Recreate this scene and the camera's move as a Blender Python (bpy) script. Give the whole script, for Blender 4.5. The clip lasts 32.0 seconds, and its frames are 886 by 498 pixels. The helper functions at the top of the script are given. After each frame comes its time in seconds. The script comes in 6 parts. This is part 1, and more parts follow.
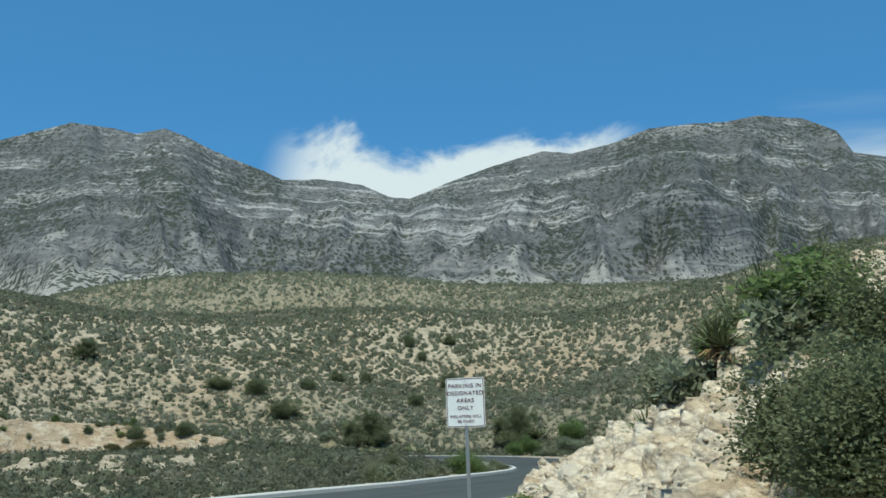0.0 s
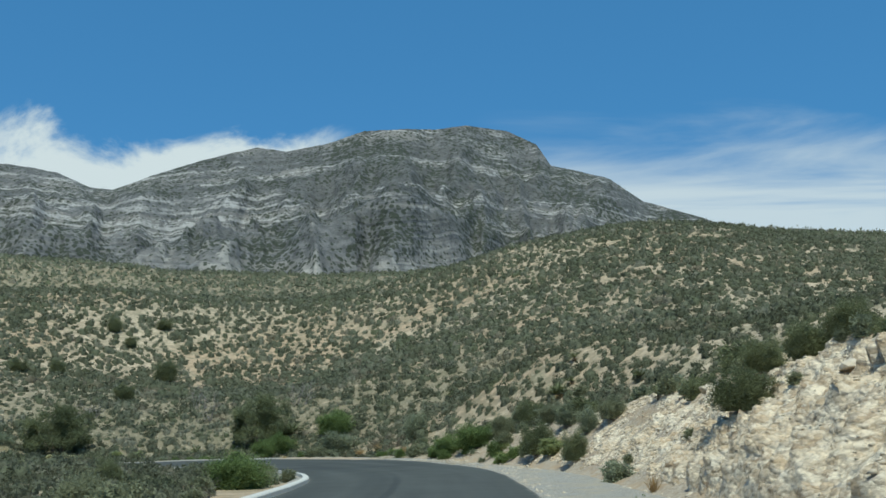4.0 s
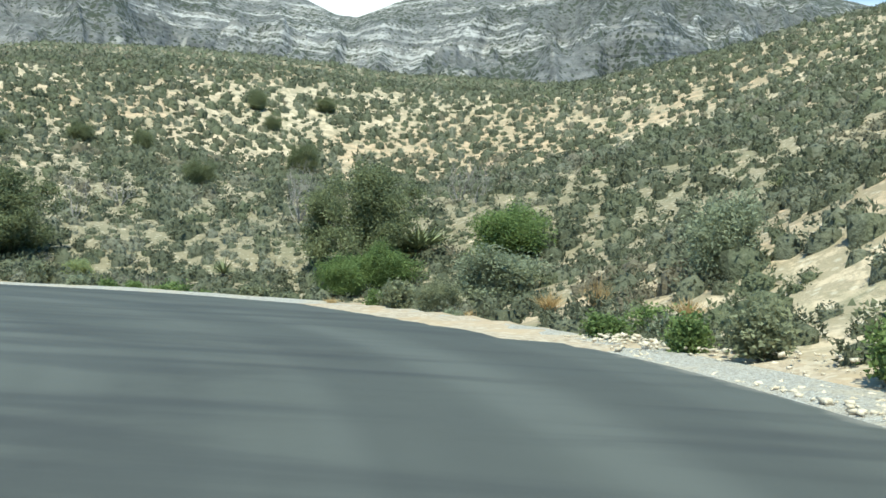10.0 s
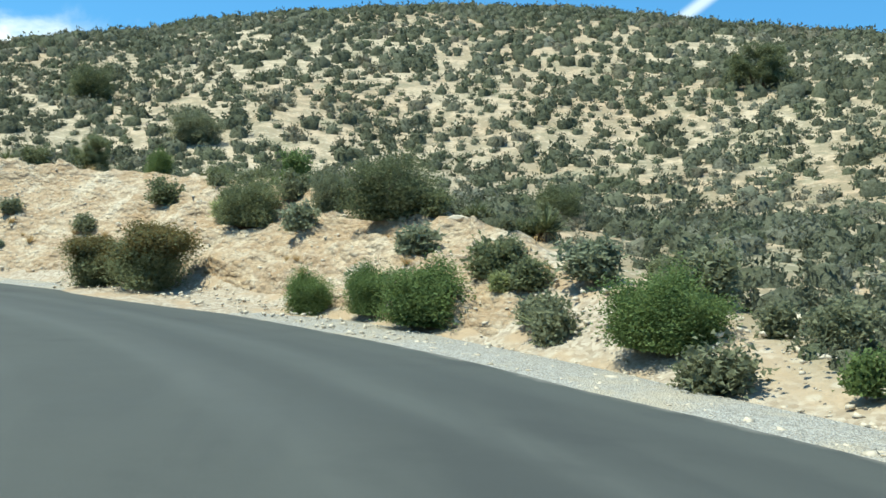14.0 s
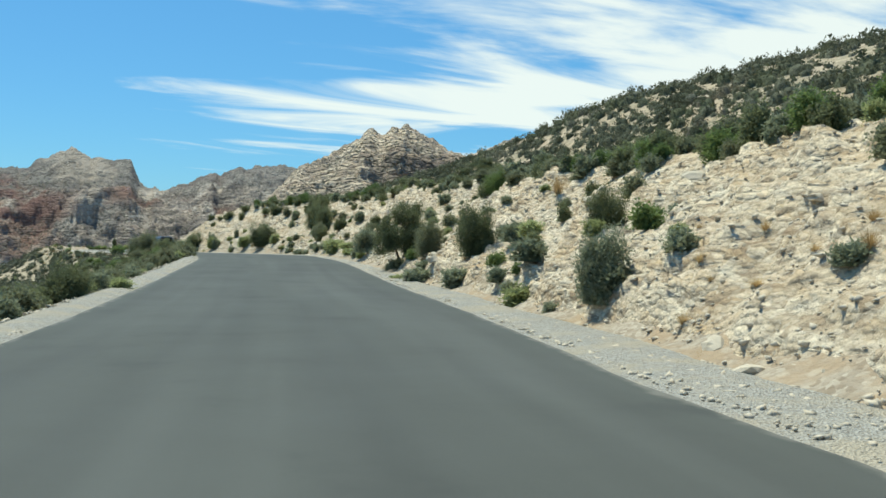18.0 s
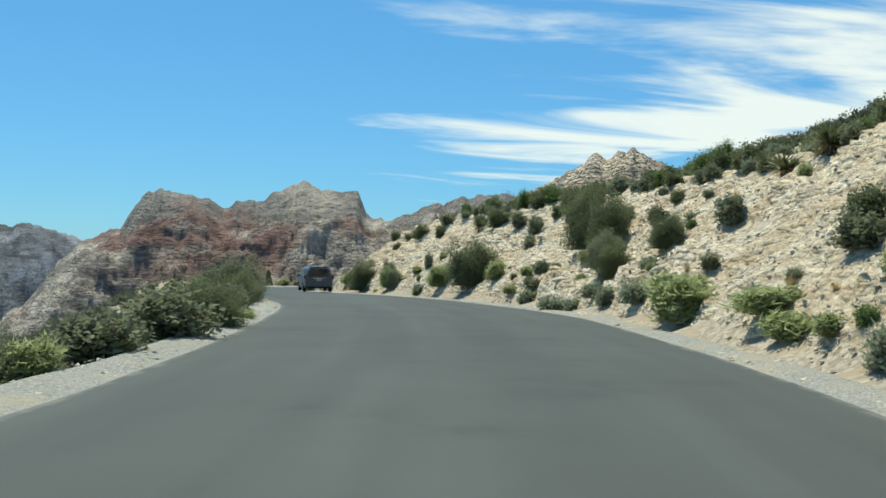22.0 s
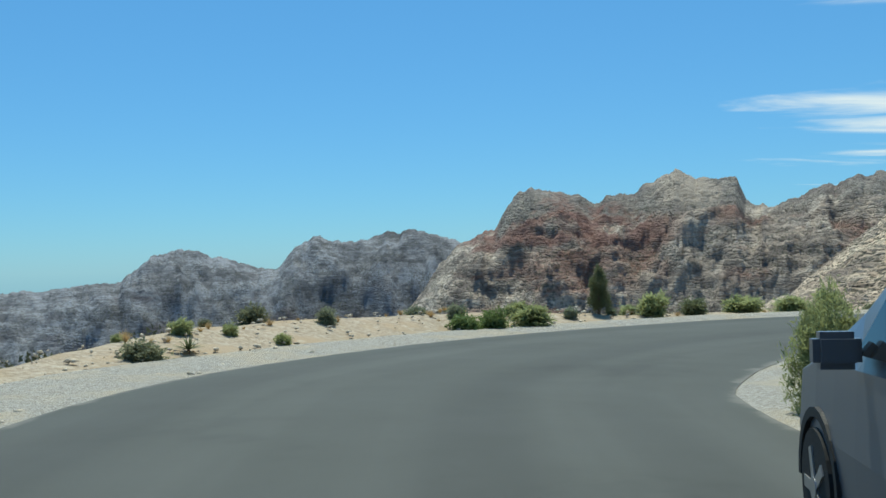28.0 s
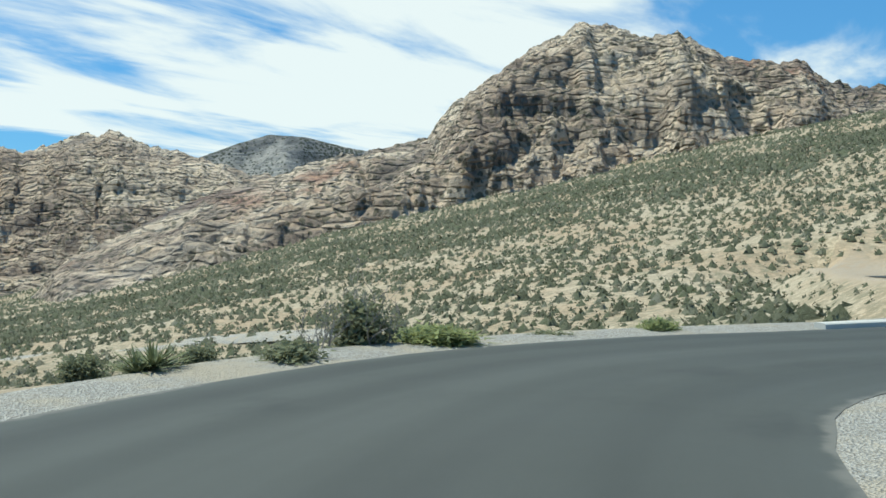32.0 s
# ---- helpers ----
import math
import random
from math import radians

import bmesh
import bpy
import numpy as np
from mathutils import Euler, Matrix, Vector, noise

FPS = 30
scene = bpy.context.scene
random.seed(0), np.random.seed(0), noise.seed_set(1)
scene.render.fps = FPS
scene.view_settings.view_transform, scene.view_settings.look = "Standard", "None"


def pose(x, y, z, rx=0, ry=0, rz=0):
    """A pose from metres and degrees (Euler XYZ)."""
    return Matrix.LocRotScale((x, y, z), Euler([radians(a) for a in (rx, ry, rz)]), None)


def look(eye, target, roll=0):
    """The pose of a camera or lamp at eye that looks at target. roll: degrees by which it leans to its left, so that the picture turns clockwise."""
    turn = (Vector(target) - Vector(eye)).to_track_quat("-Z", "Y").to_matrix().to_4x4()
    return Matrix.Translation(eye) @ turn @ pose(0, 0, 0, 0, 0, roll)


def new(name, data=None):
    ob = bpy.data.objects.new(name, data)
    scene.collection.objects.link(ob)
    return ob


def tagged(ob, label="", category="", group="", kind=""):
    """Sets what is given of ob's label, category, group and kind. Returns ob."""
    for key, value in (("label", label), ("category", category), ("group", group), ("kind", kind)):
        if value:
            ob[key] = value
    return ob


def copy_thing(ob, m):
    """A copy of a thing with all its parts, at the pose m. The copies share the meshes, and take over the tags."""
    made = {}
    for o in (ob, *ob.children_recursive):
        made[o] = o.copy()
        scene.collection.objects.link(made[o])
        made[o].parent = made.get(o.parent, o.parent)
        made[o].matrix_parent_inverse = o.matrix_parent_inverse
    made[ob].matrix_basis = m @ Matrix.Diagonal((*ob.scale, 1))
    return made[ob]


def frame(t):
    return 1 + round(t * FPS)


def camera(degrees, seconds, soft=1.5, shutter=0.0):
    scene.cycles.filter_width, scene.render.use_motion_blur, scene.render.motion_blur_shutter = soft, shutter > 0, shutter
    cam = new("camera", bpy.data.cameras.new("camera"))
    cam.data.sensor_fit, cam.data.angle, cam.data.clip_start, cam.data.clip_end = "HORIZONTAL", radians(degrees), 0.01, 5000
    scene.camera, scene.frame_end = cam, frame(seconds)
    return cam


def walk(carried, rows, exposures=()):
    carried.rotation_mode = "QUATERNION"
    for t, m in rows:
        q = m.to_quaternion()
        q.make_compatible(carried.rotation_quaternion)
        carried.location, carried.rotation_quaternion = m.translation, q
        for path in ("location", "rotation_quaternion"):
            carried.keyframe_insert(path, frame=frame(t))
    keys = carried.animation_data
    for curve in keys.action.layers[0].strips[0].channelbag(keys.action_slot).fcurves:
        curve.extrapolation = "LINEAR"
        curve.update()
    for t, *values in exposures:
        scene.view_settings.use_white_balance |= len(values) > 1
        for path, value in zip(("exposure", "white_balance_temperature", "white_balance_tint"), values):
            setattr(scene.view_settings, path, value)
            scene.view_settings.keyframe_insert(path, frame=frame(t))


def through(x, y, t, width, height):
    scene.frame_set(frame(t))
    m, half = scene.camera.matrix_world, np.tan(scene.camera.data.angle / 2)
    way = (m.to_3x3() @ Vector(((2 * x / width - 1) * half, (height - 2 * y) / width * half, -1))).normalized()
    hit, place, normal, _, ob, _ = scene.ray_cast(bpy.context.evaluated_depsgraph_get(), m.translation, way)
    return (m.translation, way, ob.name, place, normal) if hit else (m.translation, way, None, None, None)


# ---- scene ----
# ================= camera =================
cam = camera(49.0, 32.0, soft=1.6)
PATH = [
    (0, pose(10.15, -46.52, 0.10, 101.58, -0.31, 16.56)),
    (1, pose(6.84, -41.12, 0.03, 103.03, 0.73, 10.99)),
    (1.5, pose(5.25, -38.36, 0.00, 103.82, 0.83, 7.44)),
    (2, pose(3.77, -35.46, -0.03, 103.97, 1.37, 3.77)),
    (3, pose(1.43, -28.91, -0.10, 103.39, 0.59, -0.52)),
    (4, pose(0.34, -21.45, -0.17, 101.51, 1.49, -0.40)),
    (4.5, pose(0.18, -17.46, -0.20, 94.50, 1.62, 1.28)),
    (5.5, pose(0.08, -9.03, -0.10, 88.20, 0.80, 0.90)),
    (6.5, pose(0.00, 0.00, 0.00, 86.70, -0.00, 0.00)),
    (7.0, pose(-0.09, 4.77, -0.02, 88.40, -0.73, -0.46)),
    (7.5, pose(-0.17, 9.36, -0.03, 89.70, -1.14, -0.74)),
    (8.0, pose(-0.26, 14.05, -0.04, 90.20, -1.03, -0.54)),
    (8.5, pose(-0.34, 18.73, -0.06, 90.50, -1.26, 0.77)),
    (9.0, pose(-0.76, 23.41, 0.01, 90.90, -1.70, 3.50)),
    (9.5, pose(-1.45, 28.02, 0.09, 91.33, -2.36, 7.75)),
    (10.0, pose(-2.55, 32.53, 0.08, 91.88, -2.86, 13.08)),
    (10.5, pose(-4.17, 37.05, 0.16, 93.28, -2.81, 19.38)),
    (11.0, pose(-6.38, 41.22, 0.26, 95.94, -3.02, 26.69)),
    (11.5, pose(-9.18, 45.06, 0.30, 96.29, -3.80, 35.32)),
    (12.0, pose(-12.41, 48.30, 0.37, 94.94, -4.38, 44.83)),
    (12.5, pose(-16.23, 51.20, 0.45, 93.74, -4.44, 53.80)),
    (13.0, pose(-20.06, 53.24, 0.51, 92.63, -4.29, 61.86)),
    (13.5, pose(-24.48, 54.86, 0.50, 91.51, -4.58, 70.82)),
    (14.0, pose(-28.99, 55.88, 0.44, 90.80, -4.65, 79.67)),
    (14.5, pose(-33.83, 56.13, 0.42, 90.54, -4.30, 88.91)),
    (15.0, pose(-38.76, 55.62, 0.37, 89.65, -4.25, 99.54)),
    (15.5, pose(-43.61, 54.17, 0.28, 88.62, -3.00, 109.81)),
    (16.5, pose(-52.29, 49.39, 0.23, 88.20, -2.00, 129.50)),
    (17.5, pose(-59.15, 42.23, 0.18, 89.15, -1.00, 145.00)),
    (18.0, pose(-61.71, 37.80, 0.10, 89.56, -1.01, 150.60)),
    (18.5, pose(-63.99, 32.95, 0.10, 89.88, -0.83, 155.40)),
    (19.0, pose(-66.02, 27.83, -0.01, 90.14, -0.87, 158.70)),
    (19.5, pose(-67.94, 22.39, -0.02, 90.30, -1.02, 161.21)),
    (20.0, pose(-69.84, 16.83, -0.05, 90.59, -1.39, 162.71)),
    (20.5, pose(-71.84, 10.79, 0.01, 91.18, -1.68, 163.62)),
    (21.0, pose(-73.85, 4.75, 0.07, 91.47, -1.57, 164.02)),
    (21.5, pose(-75.91, -1.37, 0.13, 91.37, -1.27, 163.91)),
    (22.0, pose(-77.89, -7.53, 0.19, 91.08, -0.88, 163.60)),
    (22.5, pose(-79.88, -13.70, 0.25, 91.07, -0.77, 163.90)),
    (23.0, pose(-81.73, -19.85, 0.30, 91.06, -0.76, 164.60)),
    (23.5, pose(-83.52, -26.04, 0.36, 91.15, -0.53, 165.90)),
    (24.0, pose(-84.99, -32.12, 0.32, 91.33, -0.59, 168.00)),
    (24.5, pose(-86.22, -38.15, 0.29, 91.70, -0.33, 170.79)),
    (25.0, pose(-86.94, -44.09, 0.16, 91.87, -0.27, 173.79)),
    (25.5, pose(-87.44, -50.13, 0.01, 91.41, -0.13, 176.70)),
    (26.0, pose(-87.65, -56.09, 0.01, 90.95, -0.00, 179.60)),
    (26.5, pose(-87.55, -61.20, -0.02, 90.05, 0.26, 181.90)),
    (27.5, pose(-86.80, -69.20, -0.09, 91.20, 1.20, 185.60)),
    (28.5, pose(-85.95, -76.00, -0.17, 90.35, 2.42, 184.24)),
    (29.0, pose(-85.80, -79.35, -0.20, 89.55, 4.01, 179.17)),
    (29.5, pose(-85.91, -82.49, -0.24, 87.94, 4.76, 169.98)),
    (30.0, pose(-86.40, -85.55, -0.27, 86.70, 4.12, 160.06)),
    (30.5, pose(-87.32, -88.31, -0.31, 86.73, 2.37, 150.03)),
    (31.0, pose(-88.61, -90.87, -0.35, 87.94, 1.09, 141.11)),
    (31.5, pose(-90.23, -93.12, -0.38, 89.25, 0.59, 133.00)),
    (32.0, pose(-92.19, -95.05, -0.42, 90.24, 0.38, 124.20)),
]
walk(cam, PATH, exposures=[(0.0, -0.14, 6250, -6), (4.0, -0.28, 6250, -6), (4.6, -0.15, 6300, -6), (6.5, 0.66, 6550, -8), (10.0, 0.68, 6550, -8), (13.0, 0.6, 6550, -8), (15.5, 0.32, 6550, -8), (18.0, 0.1, 6800, -6), (26.0, 0.08, 6850, -6), (29.0, -0.05, 6500, -5), (32.0, 0.08, 6500, -5)])

# ================= world, sun =================
SUN_BEARING, SUN_ELEV = 188.0, 64.0     # bearing counted to the left of +y


def bearing_dir(b, e=0.0):
    b, e = radians(b), radians(e)
    return Vector((-math.sin(b) * math.cos(e), math.cos(b) * math.cos(e), math.sin(e)))


class Nodes:
    """Short hand for node trees."""

    def __init__(self, tree):
        self.t = tree
        tree.nodes.clear()

    def n(self, kind, **props):
        node = self.t.nodes.new(kind)
        ins = props.pop("ins", {})
        for k, v in props.items():
            setattr(node, k, v)
        for k, v in ins.items():
            if isinstance(v, bpy.types.NodeSocket):
                self.t.links.new(v, node.inputs[k])
            else:
                node.inputs[k].default_value = v
        return node

    def math(self, op, a, b=0.0, c=0.0, clamp=False):
        return self.n("ShaderNodeMath", operation=op, use_clamp=clamp, ins={0: a, 1: b, 2: c}).outputs[0]

    def mix(self, f, a, b, blend="MIX"):
        m = self.n("ShaderNodeMix", data_type="RGBA", blend_type=blend)
        for k, v in (("Factor", f), ("A", a), ("B", b)):
            s = [q for q in m.inputs if q.name == k and (q.type == "VALUE" if k == "Factor" else q.type == "RGBA")][0]
            if isinstance(v, bpy.types.NodeSocket):
                self.t.links.new(v, s)
            else:
                s.default_value = v if k == "Factor" else (*v, 1.0)
        return [q for q in m.outputs if q.type == "RGBA"][0]

    def ramp(self, f, *stops):
        r = self.n("ShaderNodeValToRGB", ins={"Fac": f})
        els = r.color_ramp.elements
        while len(els) < len(stops):
            els.new(0.5)
        for e, (p, c) in zip(els, stops):
            e.position = p
            e.color = (c, c, c, 1) if isinstance(c, (int, float)) else (*c, 1)
        return r.outputs["Color"]

    def noise(self, vec, scale, detail=4.0, rough=0.55, dist=0.0):
        return self.n("ShaderNodeTexNoise", ins={"Vector": vec, "Scale": scale, "Detail": detail, "Roughness": rough, "Distortion": dist}).outputs["Fac"]

    def smooth(self, x, lo, hi):
        return self.n("ShaderNodeMapRange", interpolation_type="SMOOTHSTEP", ins={"Value": x, "From Min": lo, "From Max": hi}).outputs[0]

    def scaled(self, vec, sx, sy, sz):
        return self.n("ShaderNodeMapping", ins={"Vector": vec, "Scale": (sx, sy, sz)}).outputs[0]


world = bpy.data.worlds.new("world")
scene.world = world
world.use_nodes = True
w = Nodes(world.node_tree)
sky = w.n("ShaderNodeTexSky", sky_type="NISHITA", sun_disc=False, sun_elevation=radians(SUN_ELEV), sun_rotation=radians(-SUN_BEARING), altitude=1400.0, air_density=1.25, dust_density=0.25, ozone_density=3.0)
way = w.n("ShaderNodeTexCoord").outputs["Generated"]
xyz = w.n("ShaderNodeSeparateXYZ", ins={0: way})
up = w.math("MAXIMUM", w.math("ADD", xyz.outputs[2], 0.06), 0.03)
deck = w.n("ShaderNodeCombineXYZ", ins={0: w.math("DIVIDE", xyz.outputs[0], up), 1: w.math("DIVIDE", xyz.outputs[1], up), 2: 0.0}).outputs[0]


def toward(b, e, wide, narrow):
    """1 near the direction, falling to 0: where a bank of cloud stands."""
    d = w.n("ShaderNodeVectorMath", operation="DOT_PRODUCT", ins={0: way, 1: tuple(bearing_dir(b, e))}).outputs["Value"]
    return w.smooth(d, math.cos(radians(wide)), math.cos(radians(narrow)))


streaks = w.noise(w.n("ShaderNodeMapping", ins={"Vector": deck, "Rotation": (0, 0, radians(35)), "Scale": (0.7, 1.9, 1.0)}).outputs[0], 0.8, 7.0, 0.55, 0.6)
bank = w.math("SUBTRACT", w.math("MULTIPLY", toward(128, 13, 24, 8), 0.10), w.math("MULTIPLY", w.math("SUBTRACT", 1.0, toward(131, 14, 46, 14)), 0.30))
cirrus = w.smooth(w.math("ADD", streaks, bank), 0.42, 0.62)
puffs = w.noise(w.scaled(way, 9.0, 9.0, 14.0), 1.0, 6.0, 0.6, 0.4)
low = w.math("ADD", w.math("SUBTRACT", 0.303, xyz.outputs[2]), w.math("MULTIPLY", w.math("SUBTRACT", puffs, 0.5), 0.14))
cumulus = w.math("MULTIPLY", w.smooth(low, -0.012, 0.02), toward(15.5, 13, 12.5, 8.5))
wedge = w.math("SUBTRACT", w.math("SUBTRACT", 0.318, w.math("MULTIPLY", xyz.outputs[0], 0.16)), xyz.outputs[2])
wedge = w.math("ADD", wedge, w.math("MULTIPLY", w.math("SUBTRACT", streaks, 0.5), 0.20))
wedge = w.math("MULTIPLY", w.math("MULTIPLY", w.smooth(wedge, -0.02, 0.05), toward(343, 14, 15, 8)), 0.85)
contrail = w.n("ShaderNodeVectorMath", operation="DOT_PRODUCT", ins={0: way, 1: tuple((bearing_dir(68.1, 13.9).cross(bearing_dir(64.5, 16.8))).normalized())}).outputs["Value"]
contrail = w.math("MULTIPLY", w.math("SUBTRACT", 1.0, w.smooth(w.math("ABSOLUTE", contrail), 0.001, 0.009)), w.math("MULTIPLY", toward(65, 16, 7, 4), 0.7))
cover = w.math("MAXIMUM", w.math("MAXIMUM", w.math("MAXIMUM", cirrus, wedge), cumulus), contrail, clamp=True)
clear = w.mix(0.52, w.mix(1.0, sky.outputs[0], (0.56, 0.90, 1.24), "MULTIPLY"), (0.64, 2.25, 4.7))
colour = w.mix(w.math("MULTIPLY", cover, 0.92), clear, (7.1, 7.25, 7.6))
back = w.n("ShaderNodeBackground", ins={"Color": colour, "Strength": 0.125})
w.n("ShaderNodeOutputWorld", ins={"Surface": back.outputs[0]})

sun = new("sun", bpy.data.lights.new("sun", "SUN"))
sun.data.energy, sun.data.angle, sun.data.color = 4.7, radians(0.53), (1.0, 0.955, 0.88)
sun.matrix_world = look(bearing_dir(SUN_BEARING, SUN_ELEV) * 100, (0, 0, 0))

# ================= materials =================
def material(name, rough=0.9, metal=0.0, spec=0.3):
    m = bpy.data.materials.new(name)
    m.use_nodes = True
    k = Nodes(m.node_tree)
    bsdf = k.n("ShaderNodeBsdfPrincipled", ins={"Roughness": rough, "Metallic": metal, "Specular IOR Level": spec})
    k.n("ShaderNodeOutputMaterial", ins={"Surface": bsdf.outputs[0]})
    k.bsdf = bsdf
    k.pos = k.n("ShaderNodeTexCoord").outputs["Object"]
    k.m = m
    return k


def finish(k, colour, bump=None, strength=0.5, dist=0.05, rough=None):
    k.t.links.new(colour, k.bsdf.inputs["Base Color"])
    if bump is not None:
        b = k.n("ShaderNodeBump", ins={"Height": bump, "Strength": strength, "Distance": dist})
        k.t.links.new(b.outputs[0], k.bsdf.inputs["Normal"])
    if rough is not None:
        k.t.links.new(rough, k.bsdf.inputs["Roughness"])
    return k.m


def plain(name, colour, rough=0.6, metal=0.0, vary=0.12, scale=6.0, bump=0.15):
    k = material(name, rough, metal)
    a = k.noise(k.pos, scale, 5.0)
    col = k.mix(a, tuple(c * (1 - vary) for c in colour), tuple(min(1, c * (1 + vary)) for c in colour))
    return finish(k, col, k.noise(k.pos, scale * 9, 4.0), bump, 0.01)


def soil_material():
    """Desert hillside: pale tan soil with pinkish patches, small stones and low dry growth between the shrubs."""
    k = material("desert_soil", 0.95)
    cut = k.n("ShaderNodeAttribute", attribute_name="cut").outputs["Fac"]
    big = k.noise(k.pos, 0.035, 5.0)
    mid = k.noise(k.pos, 0.33, 6.0, 0.65)
    fine = k.noise(k.pos, 3.2, 6.0, 0.7)
    col = k.mix(k.smooth(big, 0.38, 0.62), (0.43, 0.315, 0.205), (0.48, 0.39, 0.275))
    col = k.mix(k.smooth(mid, 0.5, 0.66), col, (0.30, 0.26, 0.17))
    brush = k.n("ShaderNodeAttribute", attribute_name="brush").outputs["Fac"]
    low = k.math("MULTIPLY", k.smooth(k.math("ADD", k.noise(k.pos, 0.75, 6.0, 0.75), k.math("MULTIPLY", brush, 0.13)), 0.45, 0.54), k.math("SUBTRACT", 1.0, cut))
    col = k.mix(k.math("MULTIPLY", low, k.math("ADD", 0.45, k.math("MULTIPLY", brush, 0.4))), col, k.mix(fine, (0.095, 0.092, 0.050), (0.19, 0.17, 0.105)))
    pale = k.mix(fine, (0.30, 0.215, 0.135), (0.44, 0.335, 0.225))
    col = k.mix(cut, col, pale)
    stones = k.n("ShaderNodeTexVoronoi", ins={"Vector": k.pos, "Scale": 2.6})
    col = k.mix(k.math("MULTIPLY", k.smooth(stones.outputs["Distance"], 0.33, 0.16), 0.38), col, (0.56, 0.50, 0.40))
    col = k.mix(k.smooth(fine, 0.62, 0.75), col, (0.27, 0.19, 0.12))
    chips = k.n("ShaderNodeTexVoronoi", ins={"Vector": k.pos, "Scale": 12.0})
    grey = k.n("ShaderNodeSeparateColor", ins={0: chips.outputs["Color"]}).outputs[0]
    col = k.mix(k.math("MULTIPLY", k.math("MULTIPLY", cut, k.smooth(k.noise(k.pos, 0.9, 4.0), 0.36, 0.55)), 0.75), col, k.mix(grey, (0.23, 0.185, 0.135), (0.50, 0.44, 0.355)))
    h = k.math("ADD", k.math("ADD", k.math("MULTIPLY", fine, 0.6), k.math("MULTIPLY", chips.outputs["Distance"], -0.12)), k.math("MULTIPLY", mid, 0.8))
    return finish(k, col, h, 0.7, 0.15)


def cut_material(name, pale, earth=0.0):
    """Broken limestone and caliche of the road cut, with tan earth and grey rubble between the ledges."""
    k = material(name, 0.95)
    warp = k.n("ShaderNodeTexNoise", ins={"Vector": k.pos, "Scale": 0.6, "Detail": 4.0}).outputs["Color"]
    bent = k.n("ShaderNodeVectorMath", operation="ADD", ins={0: k.scaled(k.pos, 0.9, 0.9, 2.0), 1: warp}).outputs[0]
    a = k.noise(bent, 0.9, 7.0, 0.65, 0.3)
    f = k.noise(k.pos, 5.0, 7.0, 0.72)
    m = k.noise(k.pos, 0.45, 5.0, 0.6)
    v = k.n("ShaderNodeTexVoronoi", ins={"Vector": bent, "Scale": 3.0})
    tone = k.n("ShaderNodeSeparateColor", ins={0: v.outputs["Color"]}).outputs[0]
    q = 0.92 + 0.32 * pale
    c = lambda r, g, b: (r * q, g * q, b * q)
    col = k.ramp(a, (0.30, c(0.30, 0.215, 0.135)), (0.43, c(0.50, 0.385, 0.255)), (0.56, c(0.63, 0.525, 0.385)), (0.78, c(0.52, 0.47, 0.385)))
    col = k.mix(k.math("MULTIPLY", k.smooth(tone, 0.55, 0.95), 0.2 + 0.4 * pale), col, c(0.74, 0.645, 0.49))
    col = k.mix(k.math("MULTIPLY", k.smooth(tone, 0.35, 0.05), 0.5), col, c(0.30, 0.215, 0.14))
    col = k.mix(k.math("MULTIPLY", k.smooth(m, 0.48, 0.62), 0.85 - 0.45 * pale), col, k.mix(f, c(0.37, 0.25, 0.14), c(0.53, 0.39, 0.24)))
    if earth:
        col = k.mix(k.math("MULTIPLY", k.smooth(k.noise(k.pos, 0.7, 5.0, 0.65), 0.36, 0.60), earth), col, k.mix(f, c(0.29, 0.185, 0.10), c(0.50, 0.34, 0.195)))
    col = k.mix(k.smooth(f, 0.57, 0.72), col, c(0.24, 0.175, 0.115))
    rub = k.n("ShaderNodeTexVoronoi", ins={"Vector": k.scaled(k.pos, 1.0, 1.0, 1.6), "Scale": 8.0})
    rt = k.n("ShaderNodeSeparateColor", ins={0: rub.outputs["Color"]}).outputs[0]
    col = k.mix(k.math("MULTIPLY", k.smooth(rt, 0.5, 0.9), 0.3 + 0.2 * pale), col, c(0.70, 0.61, 0.475))
    col = k.mix(k.math("MULTIPLY", k.smooth(rub.outputs["Distance"], 0.45, 0.7), 0.3), col, c(0.22, 0.16, 0.105))
    f = k.math("SUBTRACT", f, k.math("MULTIPLY", rub.outputs["Distance"], 0.35))
    h = k.math("ADD", k.math("MULTIPLY", f, 0.8), k.math("ADD", k.math("MULTIPLY", a, 1.2), k.math("MULTIPLY", k.smooth(v.outputs["Distance"], 0.7, 0.2), 0.5)))
    return finish(k, col, h, 1.0, 0.11)


def gravel_material():
    k = material("gravel", 0.95)
    a = k.noise(k.pos, 0.7, 5.0, 0.6)
    s = k.n("ShaderNodeTexVoronoi", ins={"Vector": k.pos, "Scale": 34.0})
    t = k.n("ShaderNodeSeparateColor", ins={0: s.outputs["Color"]}).outputs[0]
    col = k.mix(t, (0.27, 0.25, 0.215), (0.50, 0.47, 0.415))
    col = k.mix(k.smooth(a, 0.45, 0.65), col, (0.45, 0.39, 0.30))
    col = k.mix(k.smooth(k.noise(k.pos, 28.0, 3.0), 0.58, 0.7), col, (0.22, 0.19, 0.15))
    return finish(k, col, k.math("ADD", s.outputs["Distance"], k.noise(k.pos, 9.0, 5.0)), 0.8, 0.05)


